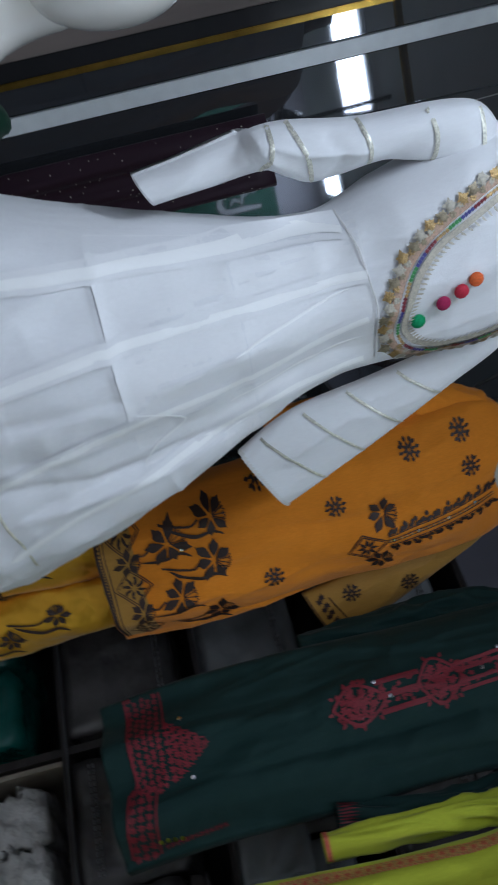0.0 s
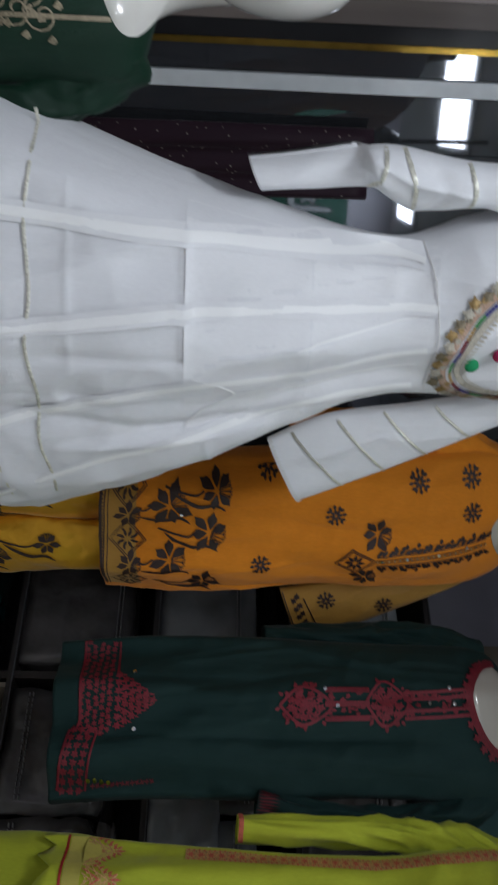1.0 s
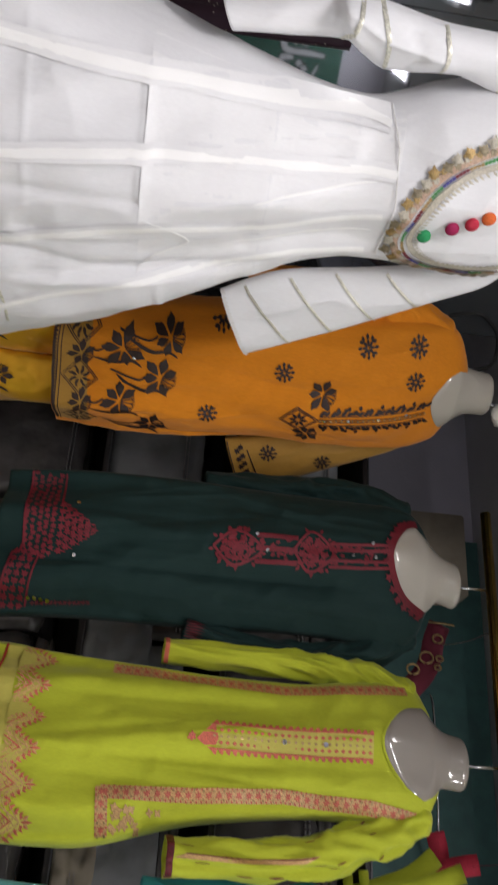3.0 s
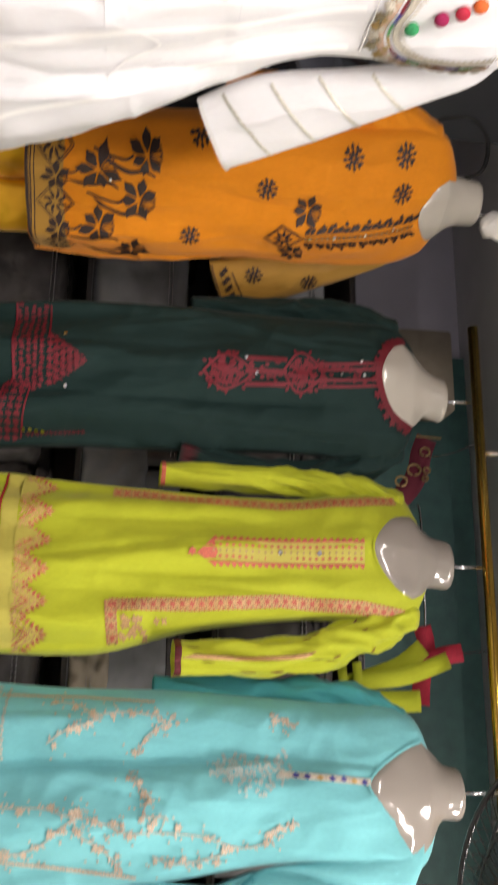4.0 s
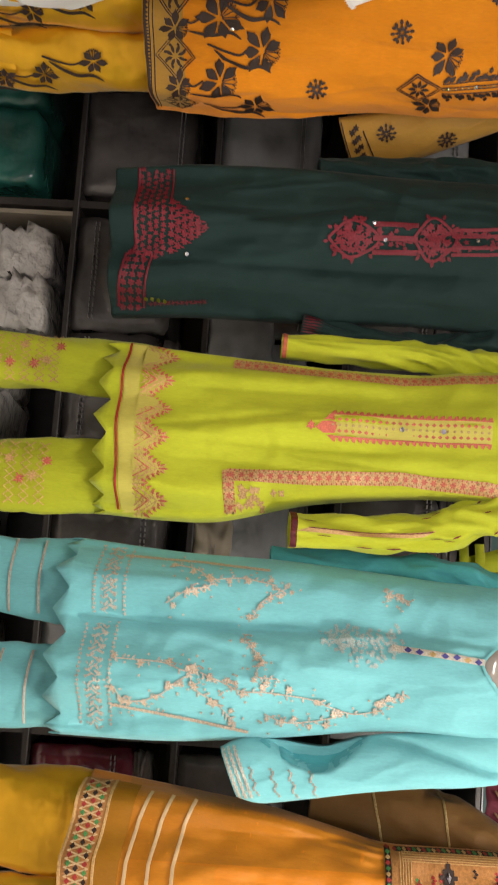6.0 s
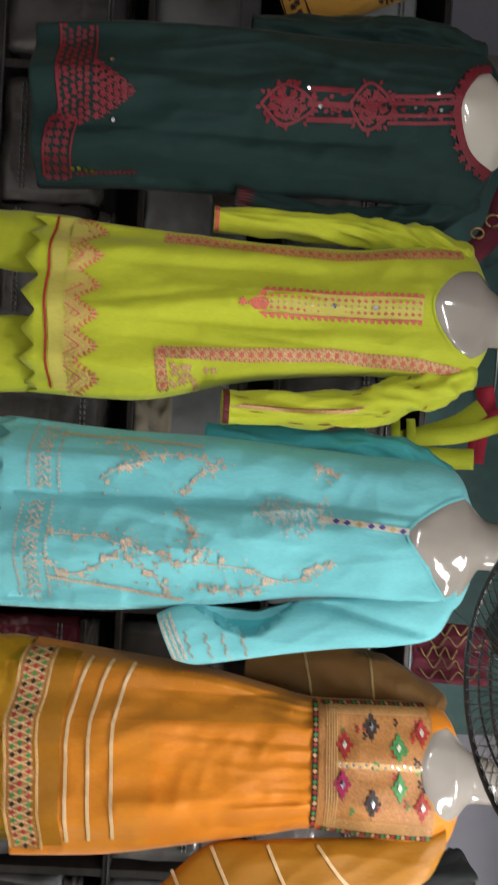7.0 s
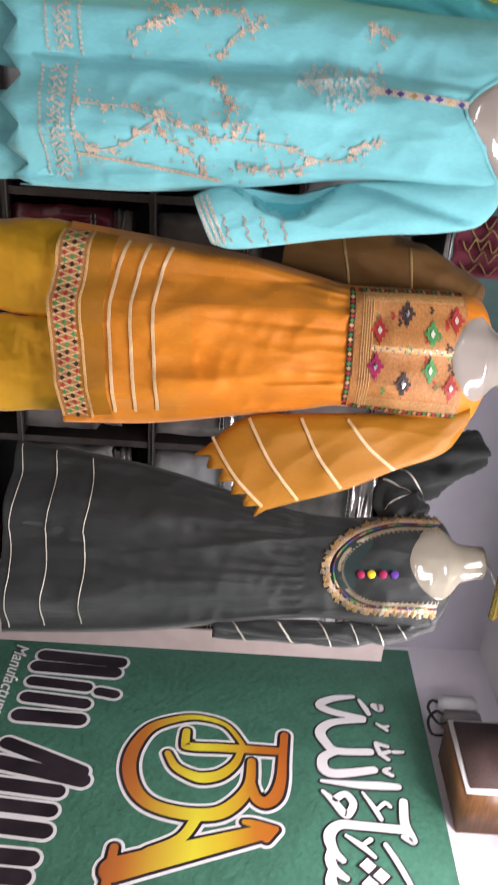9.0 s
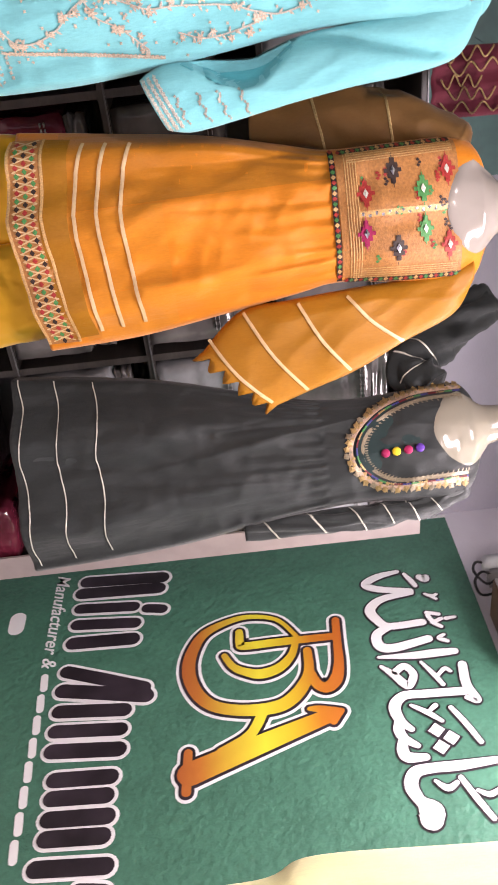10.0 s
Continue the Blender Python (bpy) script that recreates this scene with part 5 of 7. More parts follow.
for u, z, mm in ((-0.05, 1.835, M_STAR_RED), (0.037, 1.83, M_FELT_MAG), (-0.094, 1.90, M_THREAD_BLACK), (0.076, 1.90, M_THREAD_BLACK), (-0.048, 1.963, M_THREAD_GREEN),
                 (0.04, 1.965, M_THREAD_GREEN), (-0.085, 2.022, M_STAR_RED), (0.08, 2.02, M_STAR_RED)):
    stepped_star(u, z, mm)
for i in range(26):
    u, z = rng.uniform(-0.12, 0.115), rng.uniform(1.83, 2.04)
    bm = bmesh.new()
    for k in range(3):
        lay_poly(bm, g, lozenge(u + k * 0.006 - 0.006, z + 0.004 * (k % 2), 0.004, 0.005))
    part("stitch_cluster", bm, (M_THREAD_GREEN, M_STAR_RED, M_THREAD_BLACK)[i % 3], k_amber)
line_on("centre_trim", k_amber, M_THREAD_PEACH, g, [(-0.006, 1.815), (-0.003, 2.04)], 0.014, "gold mirror-work centre trim")
sequins(k_amber, f, [(-0.006 + 0.004 * (i % 2), 1.825 + i * 0.015) for i in range(14)], 0.0042)


def bead_band(parent, f, pts, width, step):
    line_on("band_ground", parent, M_THREAD_BLACK, f, pts, width)
    line = []
    for a, b in zip(pts, pts[1:]):
        k = max(1, int(math.dist(a, b) / step))
        line += [(a[0] + (b[0] - a[0]) * i / k, a[1] + (b[1] - a[1]) * i / k) for i in range(k)]
    cols_ = (M_STAR_RED, M_THREAD_GREEN, M_THREAD_PEACH)
    bms = [bmesh.new() for _ in cols_]
    for i, (u, z) in enumerate(line):
        lay_poly(bms[i % 3], raised(f, 0.0018), lozenge(u, z, step * 0.48, width * 0.5))
    for b_, c_ in zip(bms, cols_):
        part("band_stitches", b_, c_, parent)


bead_band(k_amber, g, [(-0.15, 1.768), (0.0, 1.766), (0.14, 1.768)], 0.013, 0.011)
bead_band(k_amber, g, [(-0.146, 1.785), (-0.15, 1.92), (-0.15, 2.04)], 0.011, 0.011)
bead_band(k_amber, g, [(0.14, 1.785), (0.148, 1.92), (0.15, 2.05)], 0.011, 0.011)
HEM = [(-0.245, 1.10), (-0.17, 1.095), (-0.075, 1.085), (0.05, 1.095), (0.15, 1.11), (0.21, 1.11)]
line_on("hem_band", k_amber, M_YOKE, f, HEM, 0.07, "wide embroidered hem band")
for k, off in enumerate((-0.036, 0.036)):
    line_on("hem_edge", k_amber, M_THREAD_PEACH, g, [(u, z + off) for u, z in HEM], 0.007)
bms = [bmesh.new() for _ in range(4)]
for i in range(26):
    u = -0.235 + i * 0.0172
    z = float(np.interp(u, [p[0] for p in HEM], [p[1] for p in HEM]))
    for sgn in (-1, 1):
        lay_ribbon(bms[3], g, [(u - 0.0086, z - sgn * 0.026), (u + 0.0086, z + sgn * 0.026)], 0.003)
    for k, dz in enumerate((-0.018, 0.0, 0.018)):
        lay_poly(bms[(i + k) % 3], raised(f, 0.0022), lozenge(u + 0.0086 * (k % 2), z + dz, 0.007, 0.006))
for b_, c_ in zip(bms, (M_STAR_RED, M_THREAD_GREEN, M_THREAD_BLACK, M_RIBBON)):
    part("hem_stitches", b_, c_, k_amber)
for dz in (0.105, 0.155, 0.208):
    line_on("ribbon", k_amber, M_RIBBON, raised(f, 0.002), [(-0.235 + dz * 0.1, 1.12 + dz), (-0.16, 1.10 + dz), (-0.072, 1.085 + dz), (0.04, 1.088 + dz), (0.15, 1.10 + dz), (0.2 - dz * 0.1, 1.10 + dz)], 0.0085, "champagne satin ribbon")
line_on("sheer_hem", k_amber, M_AMBER_NET, raised(f, 0.0008), [(-0.24, 1.165), (-0.07, 1.145), (0.05, 1.15), (0.2, 1.165)], 0.06, "sheer amber layer")
for a, b in (((0.24, 1.446), (0.405, 1.581)), ((0.186, 1.534), (0.387, 1.67)), ((0.178, 1.664), (0.351, 1.777)), ((0.174, 1.78), (0.297, 1.909))):
    line_on("ribbon", amber_sr, M_RIBBON, lambda u, z: amber_sr_face(u, z, 0.003), curve2([a, ((a[0] + b[0]) / 2 + 0.006, (a[1] + b[1]) / 2 - 0.008), b], 16), 0.008, "champagne satin ribbon")
cover("sheer_side", k_amber, amber, lambda z: amber.at(z)[0] - 0.985 * amber.at(z)[1], lambda z: -0.080 - 0.02 * (z - 1.2), 1.165, 1.762, M_AMBER_SIDE, 0.0006, "single sheer layer beside the lining")
cover("sheer_side", k_amber, amber, lambda z: -0.079, lambda z: amber.at(z)[0] + 0.985 * amber.at(z)[1], 1.165, 1.385, M_AMBER_LOW, 0.0006, "sheer layer below the lining")
for t in (0.4, 0.7):
    line_on("ribbon", amber_sl, M_THREAD_GOLD, amber_sl_face, [(-0.9, t + 0.06), (0.9, t - 0.06)], 0.012, step=0.1)


# black and white frocks: rounded beaded neckline
def beaded_neck(parent, f, pts, out, petal, lace, bright):
    """pts: the neckline from one shoulder down and up again; blossoms on its outside."""
    line = curve2(pts, 60)
    mid = (sum(p[0] for p in line) / 60, max(p[1] for p in line))
    g = raised(f, 0.002)
    line_on("neck_lace", parent, M_DUSTY, g, line, 0.012, "dusty gold bead lace")
    inner = [(u + (mid[0] - u) * 0.16, z + (mid[1] - z) * 0.10) for u, z in line]
    line_on("neck_lace", parent, lace, g, inner, 0.010, "fine bead lace")
    total = [0]
    for a, b in zip(line, line[1:]):
        total.append(total[-1] + math.dist(a, b))
    k = int(total[-1] / (petal * 1.45))
    for i in range(k):
        d = total[-1] * (i + 0.5) / k
        u, z = np.interp(d, total, [p[0] for p in line]), np.interp(d, total, [p[1] for p in line])
        v = Vector((u - mid[0], z - mid[1])).normalized()
        bm = bmesh.new()
        reach = out + 0.003 * math.sin(i * 2.4)
        c = (u + v.x * reach, z + v.y * reach)
        flower(bm, raised(f, 0.003), c[0], c[1], petal, 9, i, 0.55)
        lay_poly(bm, raised(f, 0.005), disc(c[0], c[1], petal * 0.4, 8))
        flower(bm, raised(f, 0.003), c[0] + v.y * petal * 0.8 - v.x * 0.012, c[1] - v.x * petal * 0.8 - v.y * 0.012, petal * 0.6, 6, i, 0.6)
        part("neck_blossom", bm, (bright, M_THREAD_BRONZE, M_THREAD_GOLD)[i % 3], parent)
    cols_ = (M_THREAD_BLUE, M_THREAD_GREEN, M_THREAD_GOLD, M_THREAD_RED)
    k *= 3
    bms = [bmesh.new() for _ in cols_]
    for i in range(k):
        d = total[-1] * (i + 0.5) / k
        u, z = np.interp(d, total, [p[0] for p in line]), np.interp(d, total, [p[1] for p in line])
        v = Vector((mid[0] - u, mid[1] - z))
        lay_poly(bms[(i // 4) % 4], raised(f, 0.0045), lozenge(u + v.x * 0.07, z + v.y * 0.05, 0.0036, 0.0036))
    for b_, c_ in zip(bms, cols_):
        part("neck_stitches", b_, c_, parent)
    bm = bmesh.new()
    for i in range(0, 60, 1):
        u, z = inner[i]
        v = Vector((mid[0] - u, mid[1] - z)).normalized()
        lay_poly(bm, raised(f, 0.004), leaf(u + v.x * 0.004, z + v.y * 0.004, 0.011, 0.004, math.atan2(v.y, v.x)))
    part("neck_fringe", bm, lace, parent)


f = black.front
bm = bmesh.new()
edge = curve2([(-0.145, 2.12), (-0.14, 2.0), (-0.1, 1.89), (-0.03, 1.82), (0.03, 1.803), (0.085, 1.83), (0.13, 1.9), (0.132, 2.0), (0.128, 2.12)], 40)
lay_poly(bm, raised(f, 0.0005), edge, (0.0, 1.98))
part("bib", bm, M_BLACK_PANEL, k_black, "charcoal green bib panel")
beaded_neck(k_black, f, [(-0.142, 2.13), (-0.137, 2.0), (-0.1, 1.885), (-0.035, 1.81), (0.03, 1.792), (0.085, 1.82), (0.125, 1.89), (0.128, 2.0), (0.124, 2.12)], 0.011, 0.0125, M_THREAD_BRONZE, M_THREAD_GOLD)
for (u, z), mm in zip([(0.029, 1.887), (0.027, 1.917), (0.026, 1.95), (0.024, 1.983)], (M_FELT_MAG, M_FELT_YELLOW, M_FELT_MAG, M_FELT_PURPLE)):
    sew_on(raised(f, 0.004), "button", k_black, mm, [(u, z)], 0.0125, "round felt button")
for z0 in (0.885, 0.985, 1.092):
    pts = []
    for i in range(33):
        u = -0.27 + 0.49 * i / 32
        pts.append((u * (1.08 - (z0 - 0.88) * 0.5), z0 - 0.004 + 0.014 * abs(math.sin(u * 14 + 0.6))))
    line_on("hem_stripe", k_black, M_THREAD_SILVER, raised(f, 0.001), pts, 0.0034, "silver hem stripe")
for i in range(6):
    line_on("sleeve_stripe", black_sr, M_THREAD_SILVER, black_sr_face, [(-0.9, 0.28 + i * 0.13), (0.9, 0.22 + i * 0.13)], 0.006, step=0.1)
for i in range(3):
    line_on("sleeve_stripe", black_sl, M_THREAD_SILVER, black_sl_face, [(-0.5, 0.25 + i * 0.13), (0.6, 0.24 + i * 0.13)], 0.01, step=0.1)

f = white.front
beaded_neck(k_white, f, [(-0.135, 1.975), (-0.125, 1.915), (-0.085, 1.825), (-0.04, 1.775), (0.02, 1.748), (0.075, 1.745), (0.115, 1.785), (0.128, 1.86), (0.12, 1.94)], 0.012, 0.0125, M_THREAD_TAN, M_THREAD_TAN)
for (u, z), mm in zip([(0.047, 1.787), (0.024, 1.826), (0.009, 1.853), (-0.005, 1.876)], (M_FELT_GREEN, M_FELT_MAG, M_FELT_RED, M_FELT_ORANGE)):
    sew_on(raised(f, 0.004), "button", k_white, mm, [(u, z)], 0.0115, "round felt button")
half = lambda z: white.at(z)[1] * 0.97
cover("lined_layer", k_white, white, lambda z: white.at(z)[0] - half(z), lambda z: white.at(z)[0] + half(z), 1.333, 1.722, M_WHITE_DOUBLE, 0.0006, "lined white upper skirt")
cover("lined_layer", k_white, white, lambda z: white.at(z)[0] - half(z), lambda z: white.at(z)[0] + half(z), 0.968, 1.0, M_WHITE_SHADE, 0.0008, "turned-up sheer hem")
for z0 in (1.045, 1.117):
    pts = [(-0.325 + 0.62 * i / 32 + (z0 - 1.03) * (0.3 - 0.6 * i / 32), z0 + 0.004 * math.sin(i * 0.7) + 0.03 * max(0.0, i / 32 - 0.7)) for i in range(33)]
    line_on("hem_lace", k_white, M_THREAD_SILVER, raised(f, 0.001), pts, 0.005, "gold-silver lace line")
line_on("hem_lace", k_white, M_DUSTY, raised(f, 0.001), [(-0.33, 0.969), (-0.1, 0.969), (0.15, 0.969), (0.36, 0.969)], 0.004, "beige stitched hem edge")
for pts, w in (([(-0.215, 0.975), (-0.184, 1.17), (-0.158, 1.336), (-0.124, 1.52), (-0.105, 1.70)], 0.017), ([(-0.045, 0.975), (-0.058, 1.15), (-0.066, 1.332), (-0.045, 1.58), (-0.045, 1.72)], 0.015),
               ([(0.135, 0.98), (0.088, 1.14), (0.050, 1.33), (0.052, 1.54), (0.02, 1.71)], 0.015), ([(0.285, 1.0), (0.200, 1.17), (0.152, 1.36), (0.115, 1.53), (0.095, 1.70)], 0.013)):
    line_on("seam", k_white, M_WHITE_DOUBLE, raised(f, 0.0012), curve2(pts, 30), w * 1.6, "pressed double seam")
    line_on("seam", k_white, M_WHITE_SEAM, raised(f, 0.002), curve2(pts, 30), w * 0.75, "pressed double seam")
for pts in ([(0.03, 1.345), (0.075, 1.41), (0.105, 1.36), (0.135, 1.335)], [(-0.03, 1.69), (-0.015, 1.60), (0.0, 1.5)], [(0.09, 1.70), (0.105, 1.6), (0.14, 1.46)], [(0.05, 1.70), (0.07, 1.58), (0.085, 1.48)]):
    line_on("pleat", k_white, M_WHITE_SEAM, raised(f, 0.002), curve2(pts, 16), 0.004, taper=True)
line_on("waist_seam", k_white, M_WHITE_SHADE, raised(f, 0.0024), [(-0.12, 1.70), (-0.08, 1.715), (0.0, 1.725), (0.1, 1.72)], 0.0025)
for a, b in (((-0.262, 1.62), (-0.20, 1.60)), ((-0.262, 1.648), (-0.17, 1.67)), ((-0.243, 1.748), (-0.175, 1.755)), ((-0.236, 1.85), (-0.155, 1.85)), ((-0.22, 1.93), (-0.11, 1.91))):
    line_on("sleeve_lace", white_sl, M_THREAD_SILVER, white_sl_face, curve2([a, ((a[0] + b[0]) / 2, (a[1] + b[1]) / 2 + 0.006), b], 10), 0.007)
for a, b in (((0.245, 1.52), (0.365, 1.625)), ((0.215, 1.60), (0.325, 1.70)), ((0.195, 1.68), (0.29, 1.775)), ((0.18, 1.77), (0.245, 1.845))):
    line_on("sleeve_lace", white_sr, M_THREAD_SILVER, white_sr_face, [a, b], 0.0055)
bm = bmesh.new()
for i in range(22):
    q = i / 21
    lay_poly(bm, white_sr_face, lozenge(0.267 + 0.14 * q, 1.482 + 0.064 * q, 0.004, 0.006))
part("cuff_embroidery", bm, M_WHITE_SHADE, white_sr, "fine picot cuff edge")

# marigold kurta: dark leaf embroidery
f = hug(org, org.front)
g = raised(f, 0.001)
line_on("hem_net", k_org, M_ORANGE_NET, f, [(-0.13, 1.165), (0.0, 1.16), (0.16, 1.17)], 0.085, "sheer olive-amber hem band")
line_on("hem_edge", k_org, M_THREAD_BLACK, g, [(-0.14, 1.125), (0.0, 1.122), (0.16, 1.128)], 0.006)


def big_blossom(parent, g, u, z, r, turn, stem=1):
    """Five pointed petals with a notched crown; a winding stem and a long leaf towards the hem."""
    bm = bmesh.new()
    for i in range(6):
        a = turn + math.pi + (i - 2.5) * 0.92
        q = 0.98 + 0.14 * math.sin(i * 4 + u * 60)
        petal = [(0.14, 0), (0.34, 0.2), (0.56, 0.36), (0.74, 0.34), (0.8, 0.2), (1, 0), (0.8, -0.2), (0.74, -0.34), (0.56, -0.36), (0.34, -0.2)]
        lay_poly(bm, g, [(u + r * q * x * math.cos(a) - r * 0.6 * y * math.sin(a), z + r * q * x * math.sin(a) + r * 0.6 * y * math.cos(a)) for x, y in petal])
    for i in range(5):
        a = turn + (i - 2) * 0.36
        lay_ribbon(bm, raised(g, 0.0005), [(u + r * 0.1 * math.cos(a), z + r * 0.1 * math.sin(a)), (u + r * 0.78 * math.cos(a), z + r * 0.78 * math.sin(a))], 0.0022)
    lay_ribbon(bm, raised(g, 0.0005), [(u + r * (0.78 if i % 2 else 0.6) * math.cos(turn + (i - 4) * 0.18), z + r * (0.78 if i % 2 else 0.6) * math.sin(turn + (i - 4) * 0.18)) for i in range(9)], 0.0028)
    part("blossom", bm, M_THREAD_BLACK, parent)
    if stem:
        line_on("stem", parent, M_THREAD_BLACK, g, curve2([(u, z - r * 0.7), (u + stem * 0.010, z - 0.05), (u + stem * 0.004, z - 0.085), (u - stem * 0.006, z - 0.12)], 14), 0.0045)
        line_on("long_leaf", parent, M_THREAD_BLACK, g, curve2([(u + stem * 0.004, z - 0.105), (u + stem * 0.022, z - 0.075), (u + stem * 0.036, z - 0.04), (u + stem * 0.034, z - 0.005), (u + stem * 0.048, z + 0.02)], 18), 0.0085, taper=True)


for i, (u, z, r, stem) in enumerate(((-0.118, 1.392, 0.044, 1), (-0.082, 1.284, 0.054, 0), (-0.018, 1.376, 0.050, 1), (0.051, 1.284, 0.048, 0), (0.130, 1.362, 0.045, 1), (-0.058, 1.188, 0.036, 0), (0.066, 1.191, 0.034, 0))):
    big_blossom(k_org, g, u, z, r, math.pi / 2 + 0.5 * math.sin(i * 2), stem)
for u, z in ((-0.082, 1.245), (0.051, 1.245)):
    line_on("stem", k_org, M_THREAD_BLACK, g, curve2([(u, z), (u + 0.012, z - 0.02), (u + 0.008, z - 0.035)], 8), 0.004)
    line_on("long_leaf", k_org, M_THREAD_BLACK, g, curve2([(u + 0.03, z - 0.03), (u + 0.038, z + 0.02), (u + 0.03, z + 0.06), (u + 0.044, z + 0.085)], 18), 0.008, taper=True)
bm = bmesh.new()
for u, du, dz in ((-0.122, 0.045, 0.044), (0.004, 0.048, 0.044), (0.124, 0.040, 0.044)):
    z = 1.185
    for q in (1.0, 0.86):
        lay_ribbon(bm, g, [(u - du * q, z), (u, z + dz * q), (u + du * q, z), (u, z - dz * q), (u - du * q, z)], 0.0024)
    for k in range(8):
        a = k * math.pi / 4 + 0.39
        lay_poly(bm, g, leaf(u + 0.006 * math.cos(a), z + 0.006 * math.sin(a), 0.020, 0.008, a))
        lay_poly(bm, g, leaf(u + 0.022 * math.cos(a), z + 0.020 * math.sin(a), 0.008, 0.007, a + 0.7))
for dz in (1.131, 1.139):
    lay_ribbon(bm, g, [(-0.145, dz + 0.004), (-0.02, dz), (0.165, dz - 0.004)], 0.0026)
for i in range(40):
    u = -0.14 + i * 0.0076
    lay_poly(bm, g, lozenge(u, 1.127 - 0.01 * u, 0.0026, 0.0045))
part("net_lattice", bm, M_THREAD_BLACK, k_org, "dark diamond lattice stitching")


def star_sprig(parent, g, u, z, r):
    bm = bmesh.new()
    for k in range(8):
        a = k * math.pi / 4 + 0.2
        lay_poly(bm, g, leaf(u + r * 0.08 * math.cos(a), z + r * 0.08 * math.sin(a), r * 0.58, r * 0.26, a))
        for w in (-0.75, 0.75) if k % 2 else (0.0,):
            lay_poly(bm, g, leaf(u + r * 0.55 * math.cos(a), z + r * 0.55 * math.sin(a), r * 0.46, r * 0.3, a + w * 0.8))
    part("star_sprig", bm, M_THREAD_BLACK, parent)


for u, z in ((-0.069, 1.669), (0.066, 1.499), (-0.081, 1.991), (-0.16, 1.985), (-0.163, 1.509), (-0.15, 1.86)):
    star_sprig(k_org, g, u, z, 0.026)
big_blossom(k_org, g, -0.024, 1.772, 0.042, 1.2, 0)
big_blossom(k_org, g, 0.100, 1.752, 0.036, 1.8, 0)
bm, bd = bmesh.new(), bmesh.new()
for q in (1.0, 0.85):
    lay_ribbon(bm, g, [(0.049 + q * x, 1.722 + q * y) for x, y in ((-0.037, -0.008), (0.006, -0.047), (0.036, 0.005), (-0.007, 0.05), (-0.037, -0.008))], 0.0025)
for k in range(8):
    a = k * math.pi / 4
    lay_poly(bm, g, leaf(0.049 + 0.004 * math.cos(a), 1.722 + 0.004 * math.sin(a), 0.021, 0.009, a))
for i in range(21):
    q = i / 20
    for (a, b), sgn in ((((0.031, 1.772), (-0.004, 2.04)), -1), (((0.054, 1.774), (0.026, 2.04)), 1)):
        u, z = a[0] + (b[0] - a[0]) * q, a[1] + (b[1] - a[1]) * q
        lay_poly(bm, g, leaf(u + sgn * 0.002, z, 0.019, 0.010, math.pi / 2 - sgn * (0.75 + 0.25 * math.sin(i * 2.3))))
        lay_poly(bm, g, leaf(u + sgn * (0.012 + 0.004 * math.sin(i * 1.9)), z + 0.004, 0.014, 0.010, math.pi / 2 - sgn * (0.1 + 1.5 * (i % 2))))
    lay_poly(bd, raised(f, 0.003), disc(0.042 - 0.032 * q, 1.775 + 0.265 * q, 0.0024, 6))
for a, b in (((0.031, 1.772), (-0.004, 2.04)), ((0.054, 1.774), (0.026, 2.04)), ((0.040, 1.772), (0.008, 2.04)), ((0.046, 1.772), (0.015, 2.04))):
    lay_ribbon(bm, g, [a, b], 0.0024)
part("placket_leaves", bm, M_THREAD_BLACK, k_org, "dark leaf placket embroidery")
part("placket_beads", bd, M_THREAD_GOLD, k_org)
sequins(k_org, f, [(0.042, 1.785), (0.034, 1.845), (0.024, 1.92), (0.012, 1.99), (-0.06, 1.31), (0.0, 1.39)], 0.004)
bm = bmesh.new()
g2 = lambda u, z: org_sr_face(u, z, 0.003)
for q in (0.0, 0.055):
    lay_ribbon(bm, g2, [(0.22 + 0.2 * q, 1.567 + q), (0.378 - 0.5 * q, 1.626 + q)], 0.003)
for i in range(13):
    q = i / 12
    flower(bm, g2, 0.228 + 0.14 * q, 1.598 + 0.055 * q + 0.006 * (-1) ** i, 0.012, 6, i, 0.45)
part("cuff_embroidery", bm, M_THREAD_BLACK, org_sr, "dark embroidered cuff band")
star_sprig(org_sr, g2, 0.235, 1.68, 0.026)
star_sprig(org_sr, g2, 0.245, 1.83, 0.026)

# emerald kurta: gold scrolls
f = em.front
g = raised(f, 0.001)


def scroll(bm, g, u, z, r, turn, sgn):
    pts = [(u + r * (1 - k / 15) * math.cos(turn + sgn * k * 0.55), z + r * (1 - k / 15) * math.sin(turn + sgn * k * 0.55)) for k in range(14)]
    lay_ribbon(bm, g, pts, 0.0028, step=0.006)
    lay_poly(bm, g, leaf(pts[0][0], pts[0][1], r * 0.9, r * 0.4, turn - sgn * 1.2))


r9 = random.Random(9)
for i in range(80):
    bm = bmesh.new()
    side = 1 if i % 2 else -1
    u, z = side * r9.uniform(0.01, 0.1), 0.72 + 0.44 * (i // 2) / 40
    scroll(bm, g, u, z, r9.uniform(0.014, 0.026), r9.random() * 6, side)
    flower(bm, g, u + side * 0.03, z + 0.01, 0.0075, 7, r9.random(), 0.75)
    part("scroll", bm, M_THREAD_BRONZE, k_em)
for u in (-0.085, 0.085):
    line_on("gold_braid", k_em, M_THREAD_BRONZE, raised(f, 0.002), [(u, 1.03), (u, 1.225)], 0.006)
for z in (1.15, 1.185, 1.21):
    for sgn in (-1, 1):
        line_on("gold_braid", k_em, M_THREAD_BRONZE, raised(f, 0.002), [(sgn * 0.045, z - 0.03), (sgn * 0.05, z + 0.01)], 0.004)

